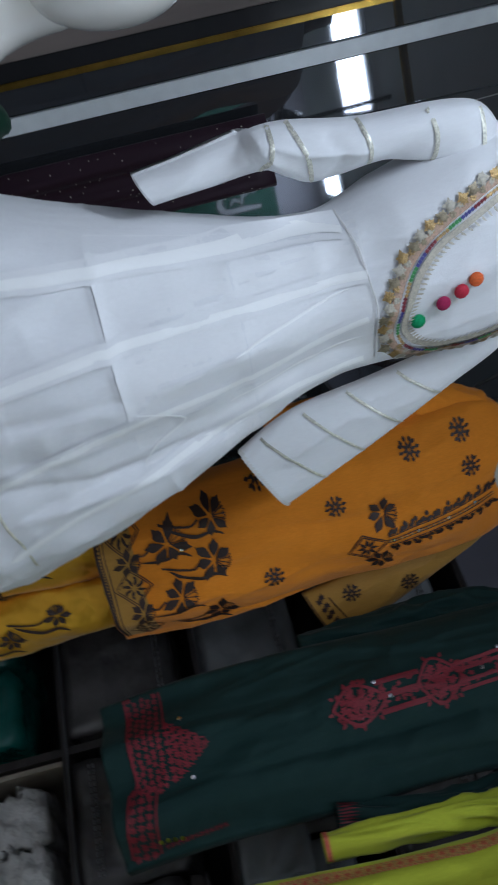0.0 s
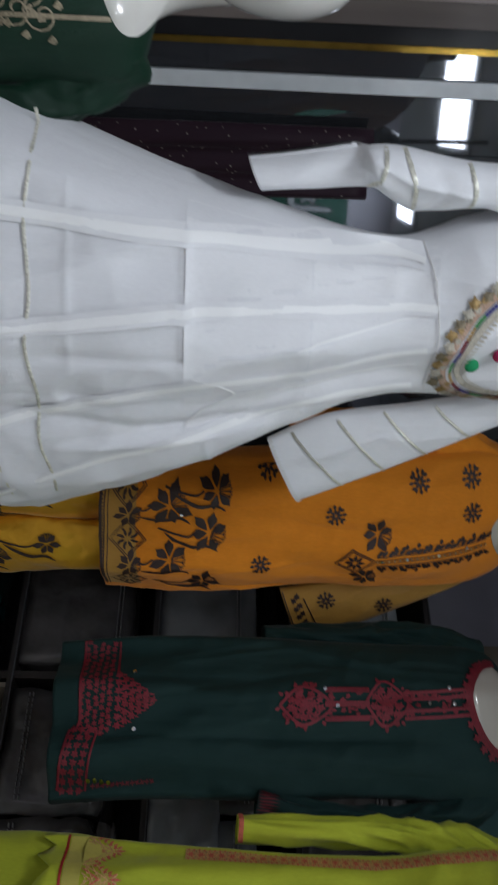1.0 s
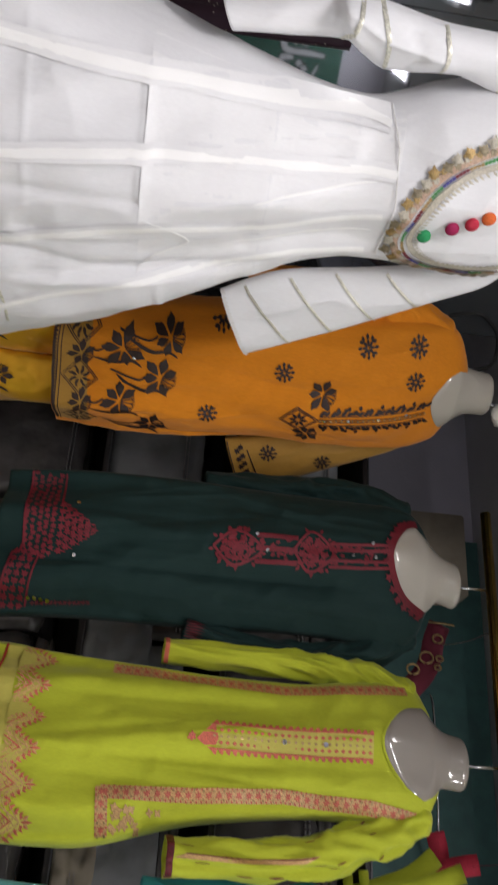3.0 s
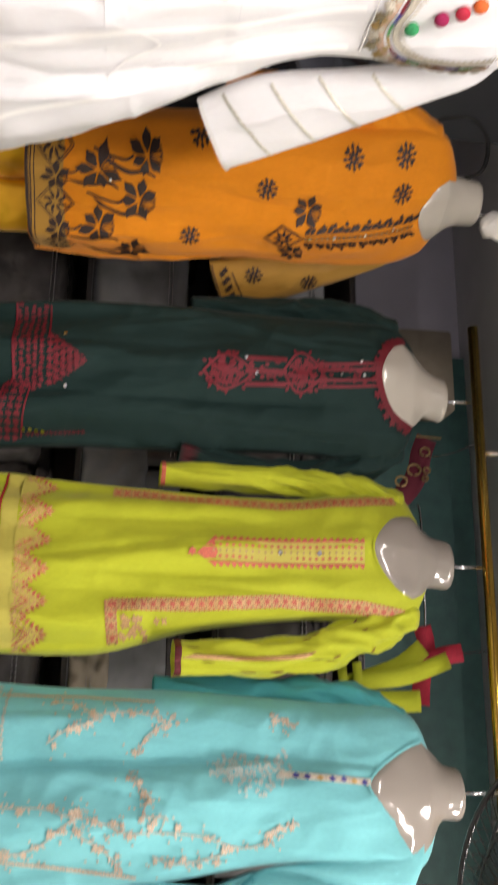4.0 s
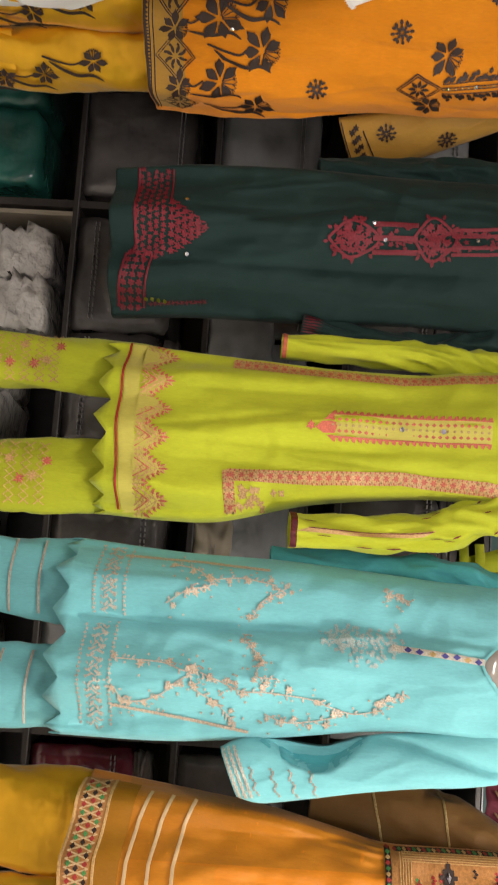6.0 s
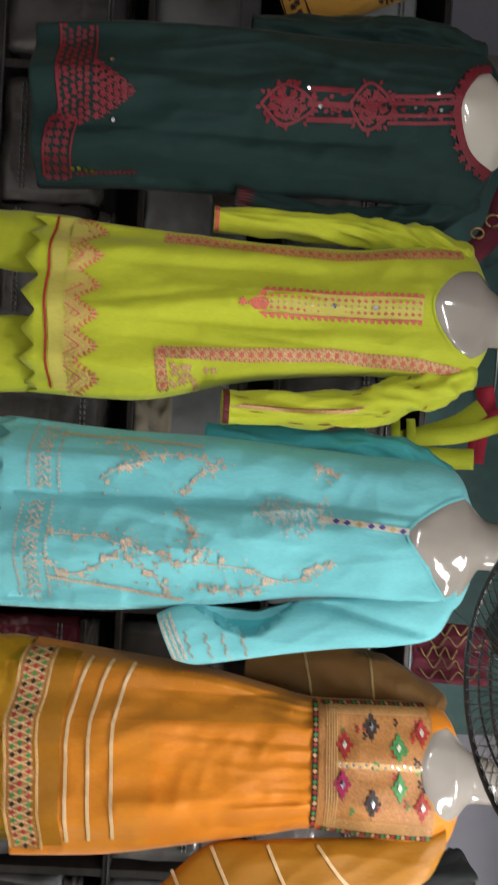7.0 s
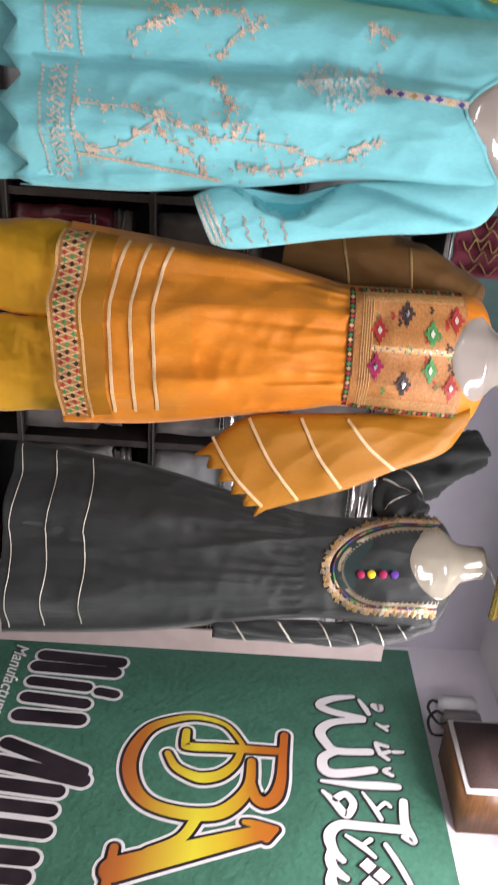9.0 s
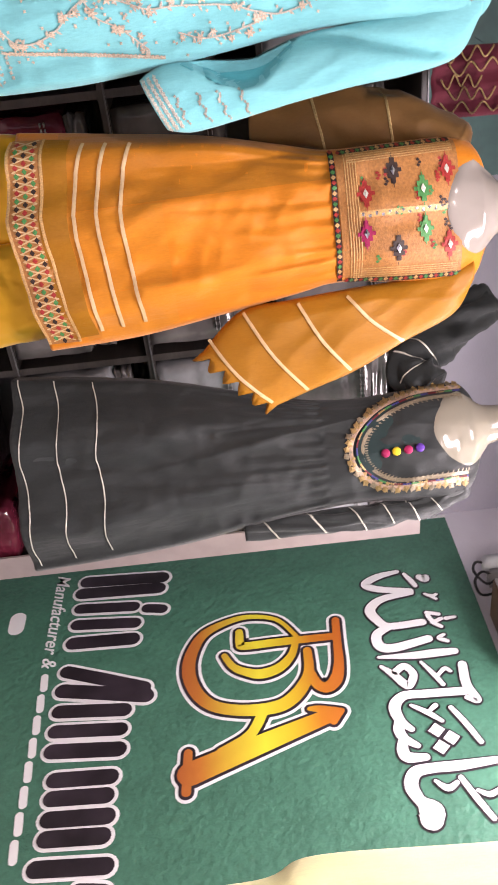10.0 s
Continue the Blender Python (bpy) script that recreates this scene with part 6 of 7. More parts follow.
# leaf and gold motifs on the trousers
def leg_map(c, w, x=0.0):
    return lambda u, z: Vector((u, -0.052 * math.sqrt(max(0.05, 1 - ((u - c) / (w * 1.1)) ** 2)), z))


for ob in [o for o in bpy.data.objects if o.name.startswith("trousers")]:
    if "leaf" in ob["label"]:
        for c, w in ((-0.07, 0.085), (0.1, 0.075)):
            for k, z in enumerate((0.76, 0.86, 0.98)):
                big_blossom(ob, leg_map(c, w), c + 0.03 * math.sin(k * 2 + c * 9), z, 0.032, 1.2 + k)
            line_on("cuff_line", ob, M_THREAD_BLACK, leg_map(c, w), [(c - w * 0.9, 0.715), (c, 0.705), (c + w * 0.9, 0.715)], 0.012)
    if "lime" in ob["label"]:
        for c, w in ((-0.125, 0.07), (0.16, 0.088)):
            bm = bmesh.new()
            for k in range(9):
                for sgn in (-1, 1):
                    z = 0.62 + k * 0.036
                    lay_ribbon(bm, leg_map(c, w), [(c + (i / 4 - 1) * w * 0.85, z + sgn * (0.012 if i % 2 else -0.012)) for i in range(9)], 0.003, step=0.02)
            part("net_lattice", bm, M_THREAD_PEACH, ob, "gold diamond lattice stitching")
            for k in range(9):
                bm = bmesh.new()
                z = 0.68 + k * 0.03
                flower(bm, leg_map(c, w), c + 0.03 * math.sin(k * 2.2), z, 0.018, 8, k, 0.3)
                part("gold_sprig", bm, M_THREAD_PEACH if k % 2 else M_THREAD_PINK, ob)
    if "turquoise" in ob["label"]:
        for c, w in ((-0.12, 0.095), (0.13, 0.09)):
            for z in (0.78, 0.86, 0.93):
                line_on("lace_line", ob, M_THREAD_TAN, leg_map(c, w), [(c - w * 0.9, z), (c, z - 0.004), (c + w * 0.9, z)], 0.006)



# ---- banner print ----
def print_map(off):
    return lambda u, z: Vector((BX - off, 3.28 - u, z))


def flat(name, material, draw, off, label=""):
    bm = bmesh.new()
    draw(bm, print_map(off))
    return part(name, bm, material, banner, label, False)


def flat_bar(bm, fm, pts, width):
    """A bar with rounded ends along a line; width: one, or one for each point."""
    ws = width if isinstance(width, (list, tuple)) else [width] * len(pts)
    vs = []
    for i, p in enumerate(pts):
        a, b = pts[max(i - 1, 0)], pts[min(i + 1, len(pts) - 1)]
        d = Vector((b[0] - a[0], b[1] - a[1])).normalized()
        n = Vector((-d.y, d.x)) * ws[i] / 2
        vs.append((bm.verts.new(fm(p[0] + n.x, p[1] + n.y)), bm.verts.new(fm(p[0] - n.x, p[1] - n.y))))
    for (a, b), (c, d) in zip(vs, vs[1:]):
        bm.faces.new((a, b, d, c))
    for p, (a, b), q, w in ((pts[0], vs[0], pts[1], ws[0]), (pts[-1], vs[-1], pts[-2], ws[-1])):
        d = Vector((p[0] - q[0], p[1] - q[1])).normalized() * w / 2
        n = Vector((-d.y, d.x))
        arc = [bm.verts.new(fm(p[0] + d.x * math.sin(t) + n.x * math.cos(t), p[1] + d.y * math.sin(t) + n.y * math.cos(t))) for t in (math.pi * k / 8 for k in range(1, 8))]
        ends = (a, b) if (a.co - fm(p[0] + n.x, p[1] + n.y)).length < 1e-4 else (b, a)
        bm.faces.new((ends[0], *arc, ends[1]))


# emblem: ring, inner hook, square loop, slanted bar with feet
EMBLEM = []
EMBLEM.append(([(0.635, 1.607), (0.538, 1.54), (0.503, 1.445), (0.509, 1.351), (0.565, 1.235), (0.664, 1.179), (0.765, 1.167), (0.862, 1.196), (0.929, 1.253), (0.963, 1.34), (0.974, 1.445), (0.959, 1.53), (0.901, 1.596), (0.821, 1.636), (0.715, 1.642)],
     (0.02, 0.02, 0.024, 0.03, 0.04, 0.05, 0.054, 0.052, 0.05, 0.05, 0.054, 0.056, 0.052, 0.04, 0.034)))
EMBLEM.append(([(0.579, 1.375), (0.64, 1.376), (0.657, 1.395), (0.655, 1.537), (0.656, 1.755)], (0.032, 0.036, 0.04, 0.04, 0.036)))
EMBLEM.append(([(0.697, 1.31), (0.759, 1.345), (0.794, 1.401), (0.807, 1.456), (0.787, 1.523), (0.732, 1.576), (0.663, 1.601)], (0.026, 0.032, 0.04, 0.048, 0.044, 0.034, 0.026)))
EMBLEM.append(([(0.571, 1.775), (0.7, 1.765), (0.798, 1.757), (0.871, 1.736), (0.905, 1.698), (0.884, 1.661), (0.821, 1.641)], (0.032, 0.034, 0.04, 0.05, 0.05, 0.042, 0.034)))
EMBLEM.append(([(1.214, 1.174), (1.166, 1.305), (1.031, 1.694)], (0.095, 0.088, 0.06)))
EMBLEM.append(([(1.128, 1.166), (1.284, 1.16)], (0.032, 0.034)))
EMBLEM.append(([(0.98, 1.449), (1.078, 1.394), (1.145, 1.288)], (0.04, 0.04, 0.05)))
EMBLEM.append(([(0.995, 1.62), (1.0, 1.655), (1.018, 1.735)], (0.02, 0.03, 0.024)))
EMBLEM.append(([(1.018, 1.735), (1.062, 1.70)], (0.024, 0.028)))
for off, grow, mm, nm in ((0.0012, 0.046, M_INK_WHITE, "emblem_outline"), (0.0026, 0.022, M_INK_DARK, "emblem_edge"), (0.0042, 0.0, M_INK_GOLD, "emblem")):
    bm = bmesh.new()
    for k, (line, widths) in enumerate(EMBLEM):
        rows_ = smooth_rows([(*p, w) for p, w in zip(line, widths)], 8 * len(line))
        flat_bar(bm, print_map(off + 0.00014 * k), [(r[0], r[1]) for r in rows_], [r[2] + grow for r in rows_])
    part(nm, bm, mm, banner, "orange and yellow gradient emblem" if nm == "emblem" else "", False)

# two words as plain slanted bars
WORDS = [(0.180, 0.705, 0.200, 1.045, 0.066), (0.250, 0.69, 0.265, 1.03, 0.066), (0.344, 0.690, 0.363, 0.925, 0.055), (0.384, 0.985, 0.396, 1.05, 0.05), (0.438, 0.687, 0.460, 0.935, 0.058),
         (0.541, 0.682, 0.549, 0.930, 0.066), (0.691, 0.675, 0.81, 0.99, 0.060), (0.785, 0.670, 0.85, 1.0, 0.066), (0.884, 0.668, 0.906, 0.92, 0.060), (0.974, 0.665, 0.992, 0.912, 0.058),
         (1.060, 0.665, 1.078, 0.910, 0.064), (1.180, 0.69, 1.188, 0.89, 0.062), (1.252, 0.69, 1.26, 0.88, 0.062), (1.330, 0.69, 1.338, 0.89, 0.062), (1.400, 0.69, 1.408, 0.88, 0.062), (1.50, 0.67, 1.512, 0.90, 0.06), (1.585, 0.82, 1.595, 0.9, 0.05)]
for k, (u0, z0, u1, z1, w) in enumerate(WORDS):
    for off, grow, mm, nm in ((0.0012, 0.026, M_INK_WHITE, "word_bar_outline"), (0.0030, 0.0, M_INK_DARK, "word_bar")):
        flat(nm, mm, lambda bm, fm: flat_bar(bm, fm, [(u0, z0), ((u0 + u1) / 2, (z0 + z1) / 2 + 0.004), (u1, z1)], w + grow), off + 0.0001 * k * (0.5 if grow else 1))


def lettering(body, size, u, z, material, off, bold=0.0, name="lettering", shear=0.0, label=""):
    data = bpy.data.curves.new(name, "FONT")
    data.body, data.size, data.offset, data.shear = body, size, bold, shear
    data.extrude = 0.0004
    tmp = new(name, data)
    bpy.context.view_layer.update()
    me = bpy.data.meshes.new_from_object(tmp.evaluated_get(bpy.context.evaluated_depsgraph_get()))
    bpy.data.objects.remove(tmp)
    xs = [v.co.x for v in me.vertices]
    me.transform(Matrix(((0, 0, -1, BX - off), (-1, 0, 0, 3.28 - u + min(xs)), (0, 1, 0, z), (0, 0, 0, 1))))
    me.materials.clear()
    me.materials.append(material)
    ob = new(name, me)
    ob.parent = banner
    if label:
        tagged(ob, label)
    return max(xs) - min(xs)


# the phrase in brush calligraphy, stroke by stroke
PHRASE = []
PHRASE.append(([(0.329, 2.078), (0.347, 1.989), (0.386, 1.930), (0.422, 1.979), (0.452, 2.11)], (0.022, 0.035, 0.038, 0.036, 0.03)))
PHRASE.append(([(0.462, 2.11), (0.482, 1.984), (0.535, 1.925), (0.598, 1.945), (0.636, 1.987), (0.632, 2.12)], (0.028, 0.036, 0.044, 0.04, 0.036, 0.036)))
PHRASE.append(([(0.636, 1.987), (0.673, 1.929), (0.732, 1.929), (0.75, 1.983), (0.722, 2.125)], (0.034, 0.04, 0.044, 0.042, 0.036)))
PHRASE.append(([(0.348, 2.105), (0.39, 2.125), (0.425, 2.138)], (0.016, 0.024, 0.02)))
PHRASE.append(([(0.375, 2.165), (0.39, 2.185), (0.38, 2.192)], (0.03, 0.04, 0.03)))
PHRASE.append(([(0.789, 1.915), (0.798, 2.05), (0.797, 2.14), (0.798, 2.21)], (0.014, 0.034, 0.038, 0.03)))
PHRASE.append(([(0.836, 1.916), (0.88, 1.955), (0.926, 1.985), (0.937, 2.004), (0.888, 2.029), (0.845, 2.003), (0.868, 1.965)], (0.014, 0.03, 0.034, 0.032, 0.03, 0.03, 0.03)))
PHRASE.append(([(0.990, 2.213), (0.983, 2.056), (0.983, 1.972), (1.026, 1.930), (1.088, 1.938), (1.129, 1.971)], (0.036, 0.036, 0.038, 0.044, 0.036, 0.022)))
PHRASE.append(([(1.095, 1.93), (1.128, 1.925), (1.165, 1.938), (1.198, 1.977)], (0.03, 0.038, 0.034, 0.022)))
PHRASE.append(([(1.17, 1.93), (1.21, 1.922), (1.24, 1.935), (1.247, 1.995)], (0.03, 0.04, 0.042, 0.028)))
PHRASE.append(([(0.867, 2.222), (0.96, 2.213), (1.036, 2.235), (1.02, 2.20)], (0.034, 0.034, 0.026, 0.02)))
PHRASE.append(([(1.286, 2.228), (1.292, 2.102), (1.291, 2.005), (1.302, 1.945), (1.353, 1.922), (1.414, 1.943)], (0.026, 0.038, 0.038, 0.044, 0.046, 0.036)))
PHRASE.append(([(1.41, 1.945), (1.445, 1.965), (1.475, 1.962)], (0.04, 0.085, 0.075)))
PHRASE.append(([(0.478, 2.165), (0.495, 2.19), (0.488, 2.212)], (0.012, 0.018, 0.014)))
PHRASE.append(([(0.495, 2.185), (0.514, 2.206)], (0.014, 0.014)))
PHRASE.append(([(0.585, 2.15), (0.6, 2.195)], (0.02, 0.018)))
PHRASE.append(([(0.6, 2.15), (0.635, 2.165), (0.625, 2.2)], (0.02, 0.02, 0.018)))
PHRASE.append(([(0.64, 2.16), (0.667, 2.19)], (0.02, 0.018)))
PHRASE.append(([(0.627, 2.219), (0.624, 2.255)], (0.02, 0.014)))
PHRASE.append(([(0.745, 2.195), (0.725, 2.167), (0.71, 2.19)], (0.018, 0.02, 0.014)))
PHRASE.append(([(0.835, 2.07), (0.9, 2.105), (0.95, 2.127)], (0.012, 0.02, 0.018)))
PHRASE.append(([(0.91, 2.115), (0.878, 2.15), (0.893, 2.169)], (0.014, 0.018, 0.014)))
PHRASE.append(([(1.028, 1.99), (1.067, 2.042), (1.109, 2.085)], (0.012, 0.022, 0.014)))
PHRASE.append(([(1.067, 2.042), (1.04, 2.077)], (0.014, 0.02)))
PHRASE.append(([(1.057, 2.13), (1.13, 2.165), (1.211, 2.197)], (0.018, 0.021, 0.018)))
PHRASE.append(([(1.341, 2.006), (1.372, 2.04), (1.355, 2.075)], (0.012, 0.024, 0.016)))
PHRASE.append(([(1.338, 2.092), (1.42, 2.125), (1.494, 2.158)], (0.018, 0.022, 0.018)))
PHRASE.append(([(1.391, 2.135), (1.41, 2.17), (1.396, 2.205)], (0.012, 0.02, 0.016)))
for grow, off, mm, nm in ((0.015, 0.0012, M_INK_DARK, "letter_edge"), (0.0, 0.0040, M_INK_WHITE, "letter")):
    for k, (line, widths) in enumerate(PHRASE):
        rows_ = smooth_rows([(*p, w) for p, w in zip(line, widths)], 7 * len(line))
        flat(nm, mm, lambda bm, fm: flat_bar(bm, fm, [(r[0], r[1]) for r in rows_], [r[2] + grow for r in rows_]), off + 0.00008 * k, "white Arabic brush stroke" if not grow else "")
    for k, (u, z) in enumerate(((1.145, 2.056), (1.182, 2.1), (1.215, 2.056))):
        q = 0.03 + grow * 0.7
        flat(nm, mm, lambda bm, fm: bm.faces.new([bm.verts.new(fm(*p)) for p in lozenge(u, z, q, q)]), off + 0.0024 + 0.0001 * k)
wid = lettering("Manufacturer &", 0.085, 0.12, 0.565, M_INK_WHITE, 0.002, 0.001, "small_line", 0.35, "small slanted white lettering")
for k in range(8):
    flat("script_bar", M_INK_WHITE, lambda bm, fm: flat_bar(bm, fm, [(0.16 + wid + k * 0.1, 0.585), (0.22 + wid + k * 0.1, 0.59)], 0.03), 0.002)
flat("white_dot", M_INK_WHITE, lambda bm, fm: flat_bar(bm, fm, [(0.36, 0.42), (0.42, 0.42)], 0.07), 0.002)

# ---- fan below the ceiling ----
fan = empty("fan", Matrix.Translation((0.33, 1.36, 2.03)) @ pose(0, 0, 0, -17, 6, 0), "black wire-caged fan hanging below the ceiling", "fan")


def ring_bm(r, z, t, seg=56):
    bm = bmesh.new()
    rings = [[Vector(((r + t * math.cos(a)) * math.cos(b), (r + t * math.cos(a)) * math.sin(b), z + t * math.sin(a))) for a in (2 * math.pi * i / 8 for i in range(8))] for b in (2 * math.pi * k / seg for k in range(seg + 1))]
    skin_rings(bm, rings)
    return bm


for r, z, t in ((0.25, 0.0, 0.005), (0.25, 0.05, 0.0035), (0.17, -0.03, 0.002), (0.09, -0.045, 0.002), (0.17, 0.085, 0.002)):
    part("cage_ring", ring_bm(r, z, t), M_FANBLACK, fan)
for k in range(72):
    a = 2 * math.pi * k / 72
    q = lambda r, z: (r * math.cos(a + 0.25 * (0.25 - r)), r * math.sin(a + 0.25 * (0.25 - r)), z)
    part("cage_wire", wire_bm([q(0.05, -0.05), q(0.15, -0.036), q(0.245, -0.004), q(0.25, 0.05), q(0.16, 0.09), q(0.06, 0.1)], 0.0012, 5, 12), M_FANBLACK, fan)
bm = bmesh.new()
bmesh.ops.create_cone(bm, cap_ends=True, segments=32, radius1=0.05, radius2=0.045, depth=0.015, matrix=Matrix.Translation((0, 0, -0.05)))
part("badge", bm, M_GREYPLASTIC, fan)
bm = bmesh.new()
bmesh.ops.create_cone(bm, cap_ends=True, segments=32, radius1=0.06, radius2=0.045, depth=0.12, matrix=Matrix.Translation((0, 0, 0.16)))
part("motor", bm, M_FANBLACK, fan)
for k in range(3):
    bm = bmesh.new()
    rows_ = []
    for i in range(9):
        r = 0.04 + 0.18 * i / 8
        w = 0.35 + 0.25 * math.sin(math.pi * i / 8)
        rows_.append([Vector((r * math.cos(k * 2.094 + s * w), r * math.sin(k * 2.094 + s * w), 0.02 + 0.02 * s + dz)) for s, dz in ((-1, 0), (0, 0.004), (1, 0), (0, 0.002))])
    skin_rings(bm, rows_, cap_start=True, cap_end=True)
    part("blade", bm, M_SMOKE, fan)
part("down_rod", rod_bm((0, 0, 0.2), (0, -0.16, CEIL - 2.03 - 0.01), 0.012), M_FANBLACK, fan)

# ---- things on the shelves ----
r2 = random.Random(21)


def pack(x, y, z, w, d, h, material, label, group="packed garments", name="garment_pack", crumple=0.0):
    """A folded garment in a clear bag: soft box with sagging edges."""
    bm = bmesh.new()
    bmesh.ops.create_cube(bm, size=1.0)
    bmesh.ops.subdivide_edges(bm, edges=bm.edges, cuts=9, use_grid_fill=True)
    ph = r2.random() * 40
    for v in bm.verts:
        p = v.co.copy()
        v.co = Vector((p.x * w, p.y * d, (p.z + 0.5) * h))
        edge = 1 - 0.05 * (abs(p.x * 2) ** 8 + abs(p.y * 2) ** 8)
        v.co.z *= edge
        bulge = 0.012 * noise.noise((p.x * 3 + ph, p.y * 3, p.z * 5))
        v.co += Vector((bulge, bulge * 1.2, bulge * 0.8 if p.z > -0.4 else 0))
        if crumple:
            n = crumple * (0.3 - abs(noise.noise((p.x * 5 + ph, p.y * 5 + 3, p.z * 7))))
            v.co += Vector((n, n, 0.0))
        if p.z < -0.45:
            v.co.z = 0
    ob = finish(bm, name, material)
    ob.location = (x, y, z)
    return tagged(ob, label, "garment pack", group)


LOOK = {M_PACK: "dark folded garment in a clear plastic bag", M_PACK_GREY: "grey folded garment in a clear plastic bag", M_PACK_TEAL: "teal folded garment in a clear plastic bag",
        M_PACK_RED: "maroon folded garment in a clear plastic bag", M_BAG: "white folded garment in a crinkled plastic bag"}
BAYS = ((-1.9, -1.08), (-1.08, -0.25), (-0.25, 0.58), (0.58, 1.42), (1.42, 2.3))
def zip_line(ob, x, h, d):
    """Pale stitched seam across the front of a bag, x to both sides, at height h."""
    bm = bmesh.new()
    for k in range(int(x / 0.009)):
        for dz in (-0.006, 0.006):
            add_box(bm, -x + k * 0.018, -x + k * 0.018 + 0.011, -d / 2 - 0.016, -d / 2 + 0.006, h + dz - 0.0012, h + dz + 0.0012)
    part("stitch_dots", bm, M_GREYPLASTIC, ob, "pale stitched bag edge", False)


for z0 in (0.77, 1.22, 1.67):
    for a, b in BAYS:
        for i in range(2):
            w = (b - a - 0.07) / 2
            x = a + 0.035 + w * (i + 0.5)
            mm = r2.choice((M_PACK, M_PACK, M_PACK_GREY, M_PACK_GREY, M_PACK_RED if z0 < 1 and a > -0.3 else M_PACK))
            h = r2.uniform(0.27, 0.37)
            ob = pack(x, 2.995, z0, w * 0.96, 0.40, h, mm, LOOK[mm])
            zip_line(ob, w * 0.44, h * r2.choice((0.2, 0.8, 0.85)), 0.40)
            if h < 0.32:
                pack(x, 3.01, z0 + h * 0.975, w * 0.92, 0.38, 0.06, M_PACK, LOOK[M_PACK])
for x, h in ((-0.93, 0.0), (-0.76, 0.0)):
    pack(x, 2.99, 0.32, 0.16, 0.38, 0.2, M_BAG, LOOK[M_BAG], crumple=0.05)
    pack(x + 0.01, 2.98, 0.519, 0.155, 0.38, 0.17, M_BAG, LOOK[M_BAG], crumple=0.05)
for x in (-0.55, -0.38):
    pack(x, 2.99, 0.32, 0.16, 0.38, 0.24, M_BAG, LOOK[M_BAG], crumple=0.05)
for x in (-1.55, -1.28):
    pack(x, 2.99, 0.32, 0.25, 0.38, 0.3, M_PACK_TEAL, LOOK[M_PACK_TEAL])
for a, b in BAYS[2:]:
    for i in range(3):
        w = (b - a - 0.07) / 3
        mm = r2.choice((M_PACK, M_PACK_RED, M_PACK_GREY))
        pack(a + 0.035 + w * (i + 0.5), 3.0, 0.32, w * 0.93, 0.4, r2.uniform(0.2, 0.34), mm, LOOK[mm])
# pale side panel of the low bay
tagged(finish(box_bm(-1.06, -1.045, 2.80, 3.27, 0.325, 0.745), "side_board", M_CARD, None, False), "beige cardboard side board in the low bay", "board")
# grey pack with striped end between the kurtas
pk = pack(-0.66, 2.93, 1.22, 0.17, 0.3, 0.21, M_PACK_GREY, "light grey folded cloth with white stripes on the shelf")
pack(-0.03, 2.93, 1.22, 0.13, 0.3, 0.12, M_CARD, "beige folded cloth pack on the shelf")

# ---- hangings behind the necks ----
def drape(name, x, y, z0, z1, w, material, label, wave=0.01, lean=0.0, category="cloth"):
    bm = bmesh.new()
    rows_ = []
    for k in range(18):
        q = k / 17
        front, back = [], []
        for i in range(13):
            u = -w / 2 + w * i / 12
            d = wave * math.sin(i * 1.4 + 2 * q)
            front.append(Vector((u + lean * q, d, z0 + (z1 - z0) * q)))
            back.append(Vector((u + lean * q, d + 0.004, z0 + (z1 - z0) * q)))
        rows_.append(front + back[::-1])
    skin_rings(bm, rows_, cap_start=True, cap_end=True)
    ob = empty(name, pose(x, y, 0), label, category)
    part("sheet", bm, material, ob)
    return ob


def strap(name, parent, pts, width, material, label=""):
    """A flat cloth strap along points (x, y, z) that faces the room."""
    bm = bmesh.new()
    rows_ = []
    line = [Vector(p) for p in smooth_rows(pts, 14)]
    for i, p in enumerate(line):
        d = line[min(i + 1, 13)] - line[max(i - 1, 0)]
        n = Vector((-d.z, 0, d.x)).normalized() * width / 2
        sag = Vector((0, 0.004 * math.sin(i * 0.9), 0))
        rows_.append([p + n, p + sag, p - n, p - n + Vector((0, 0.003, 0)), p + sag + Vector((0, 0.003, 0)), p + n + Vector((0, 0.003, 0))])
    skin_rings(bm, rows_, cap_start=True, cap_end=True)
    return part(name, bm, material, parent, label)


d_ = empty("dupatta", pose(0, 0, 0), "maroon printed dupatta with yellow loops behind the green kurta", "cloth")
strap("sheet", d_, [(-0.70, 2.42, 2.235), (-0.65, 2.42, 2.215), (-0.60, 2.425, 2.205), (-0.55, 2.43, 2.18), (-0.50, 2.435, 2.13)], 0.062, M_MAROON)
for u, z, q in ((-0.60, 2.19, 0.016), (-0.565, 2.15, 0.014), (-0.60, 2.228, 0.008), (-0.575, 2.222, 0.007), (-0.655, 2.225, 0.012)):
    part("gold_cord", wire_bm([(u + q * math.cos(t), 2.414, z + q * 1.2 * math.sin(t)) for t in (k * 0.75 for k in range(9))], 0.0032, 6, 30), M_THREAD_GOLD, d_, "yellow loop")
part("gold_cord", wire_bm([(-0.702, 2.414, 2.20), (-0.70, 2.412, 2.24), (-0.698, 2.414, 2.275)], 0.003, 6, 16), M_THREAD_GOLD, d_)
part("hanging_loop", wire_bm([(-0.64, 2.422, 2.235), (-0.64, 2.35, 2.29), (-0.64, 2.2, 2.317)], 0.002, 5, 16), M_CHROME, d_)
d_ = drape("dupatta", 0.60, 2.55, 2.08, 2.30, 0.17, M_MAROON, "maroon dupatta with scribbled gold cord over the board", lean=0.01)
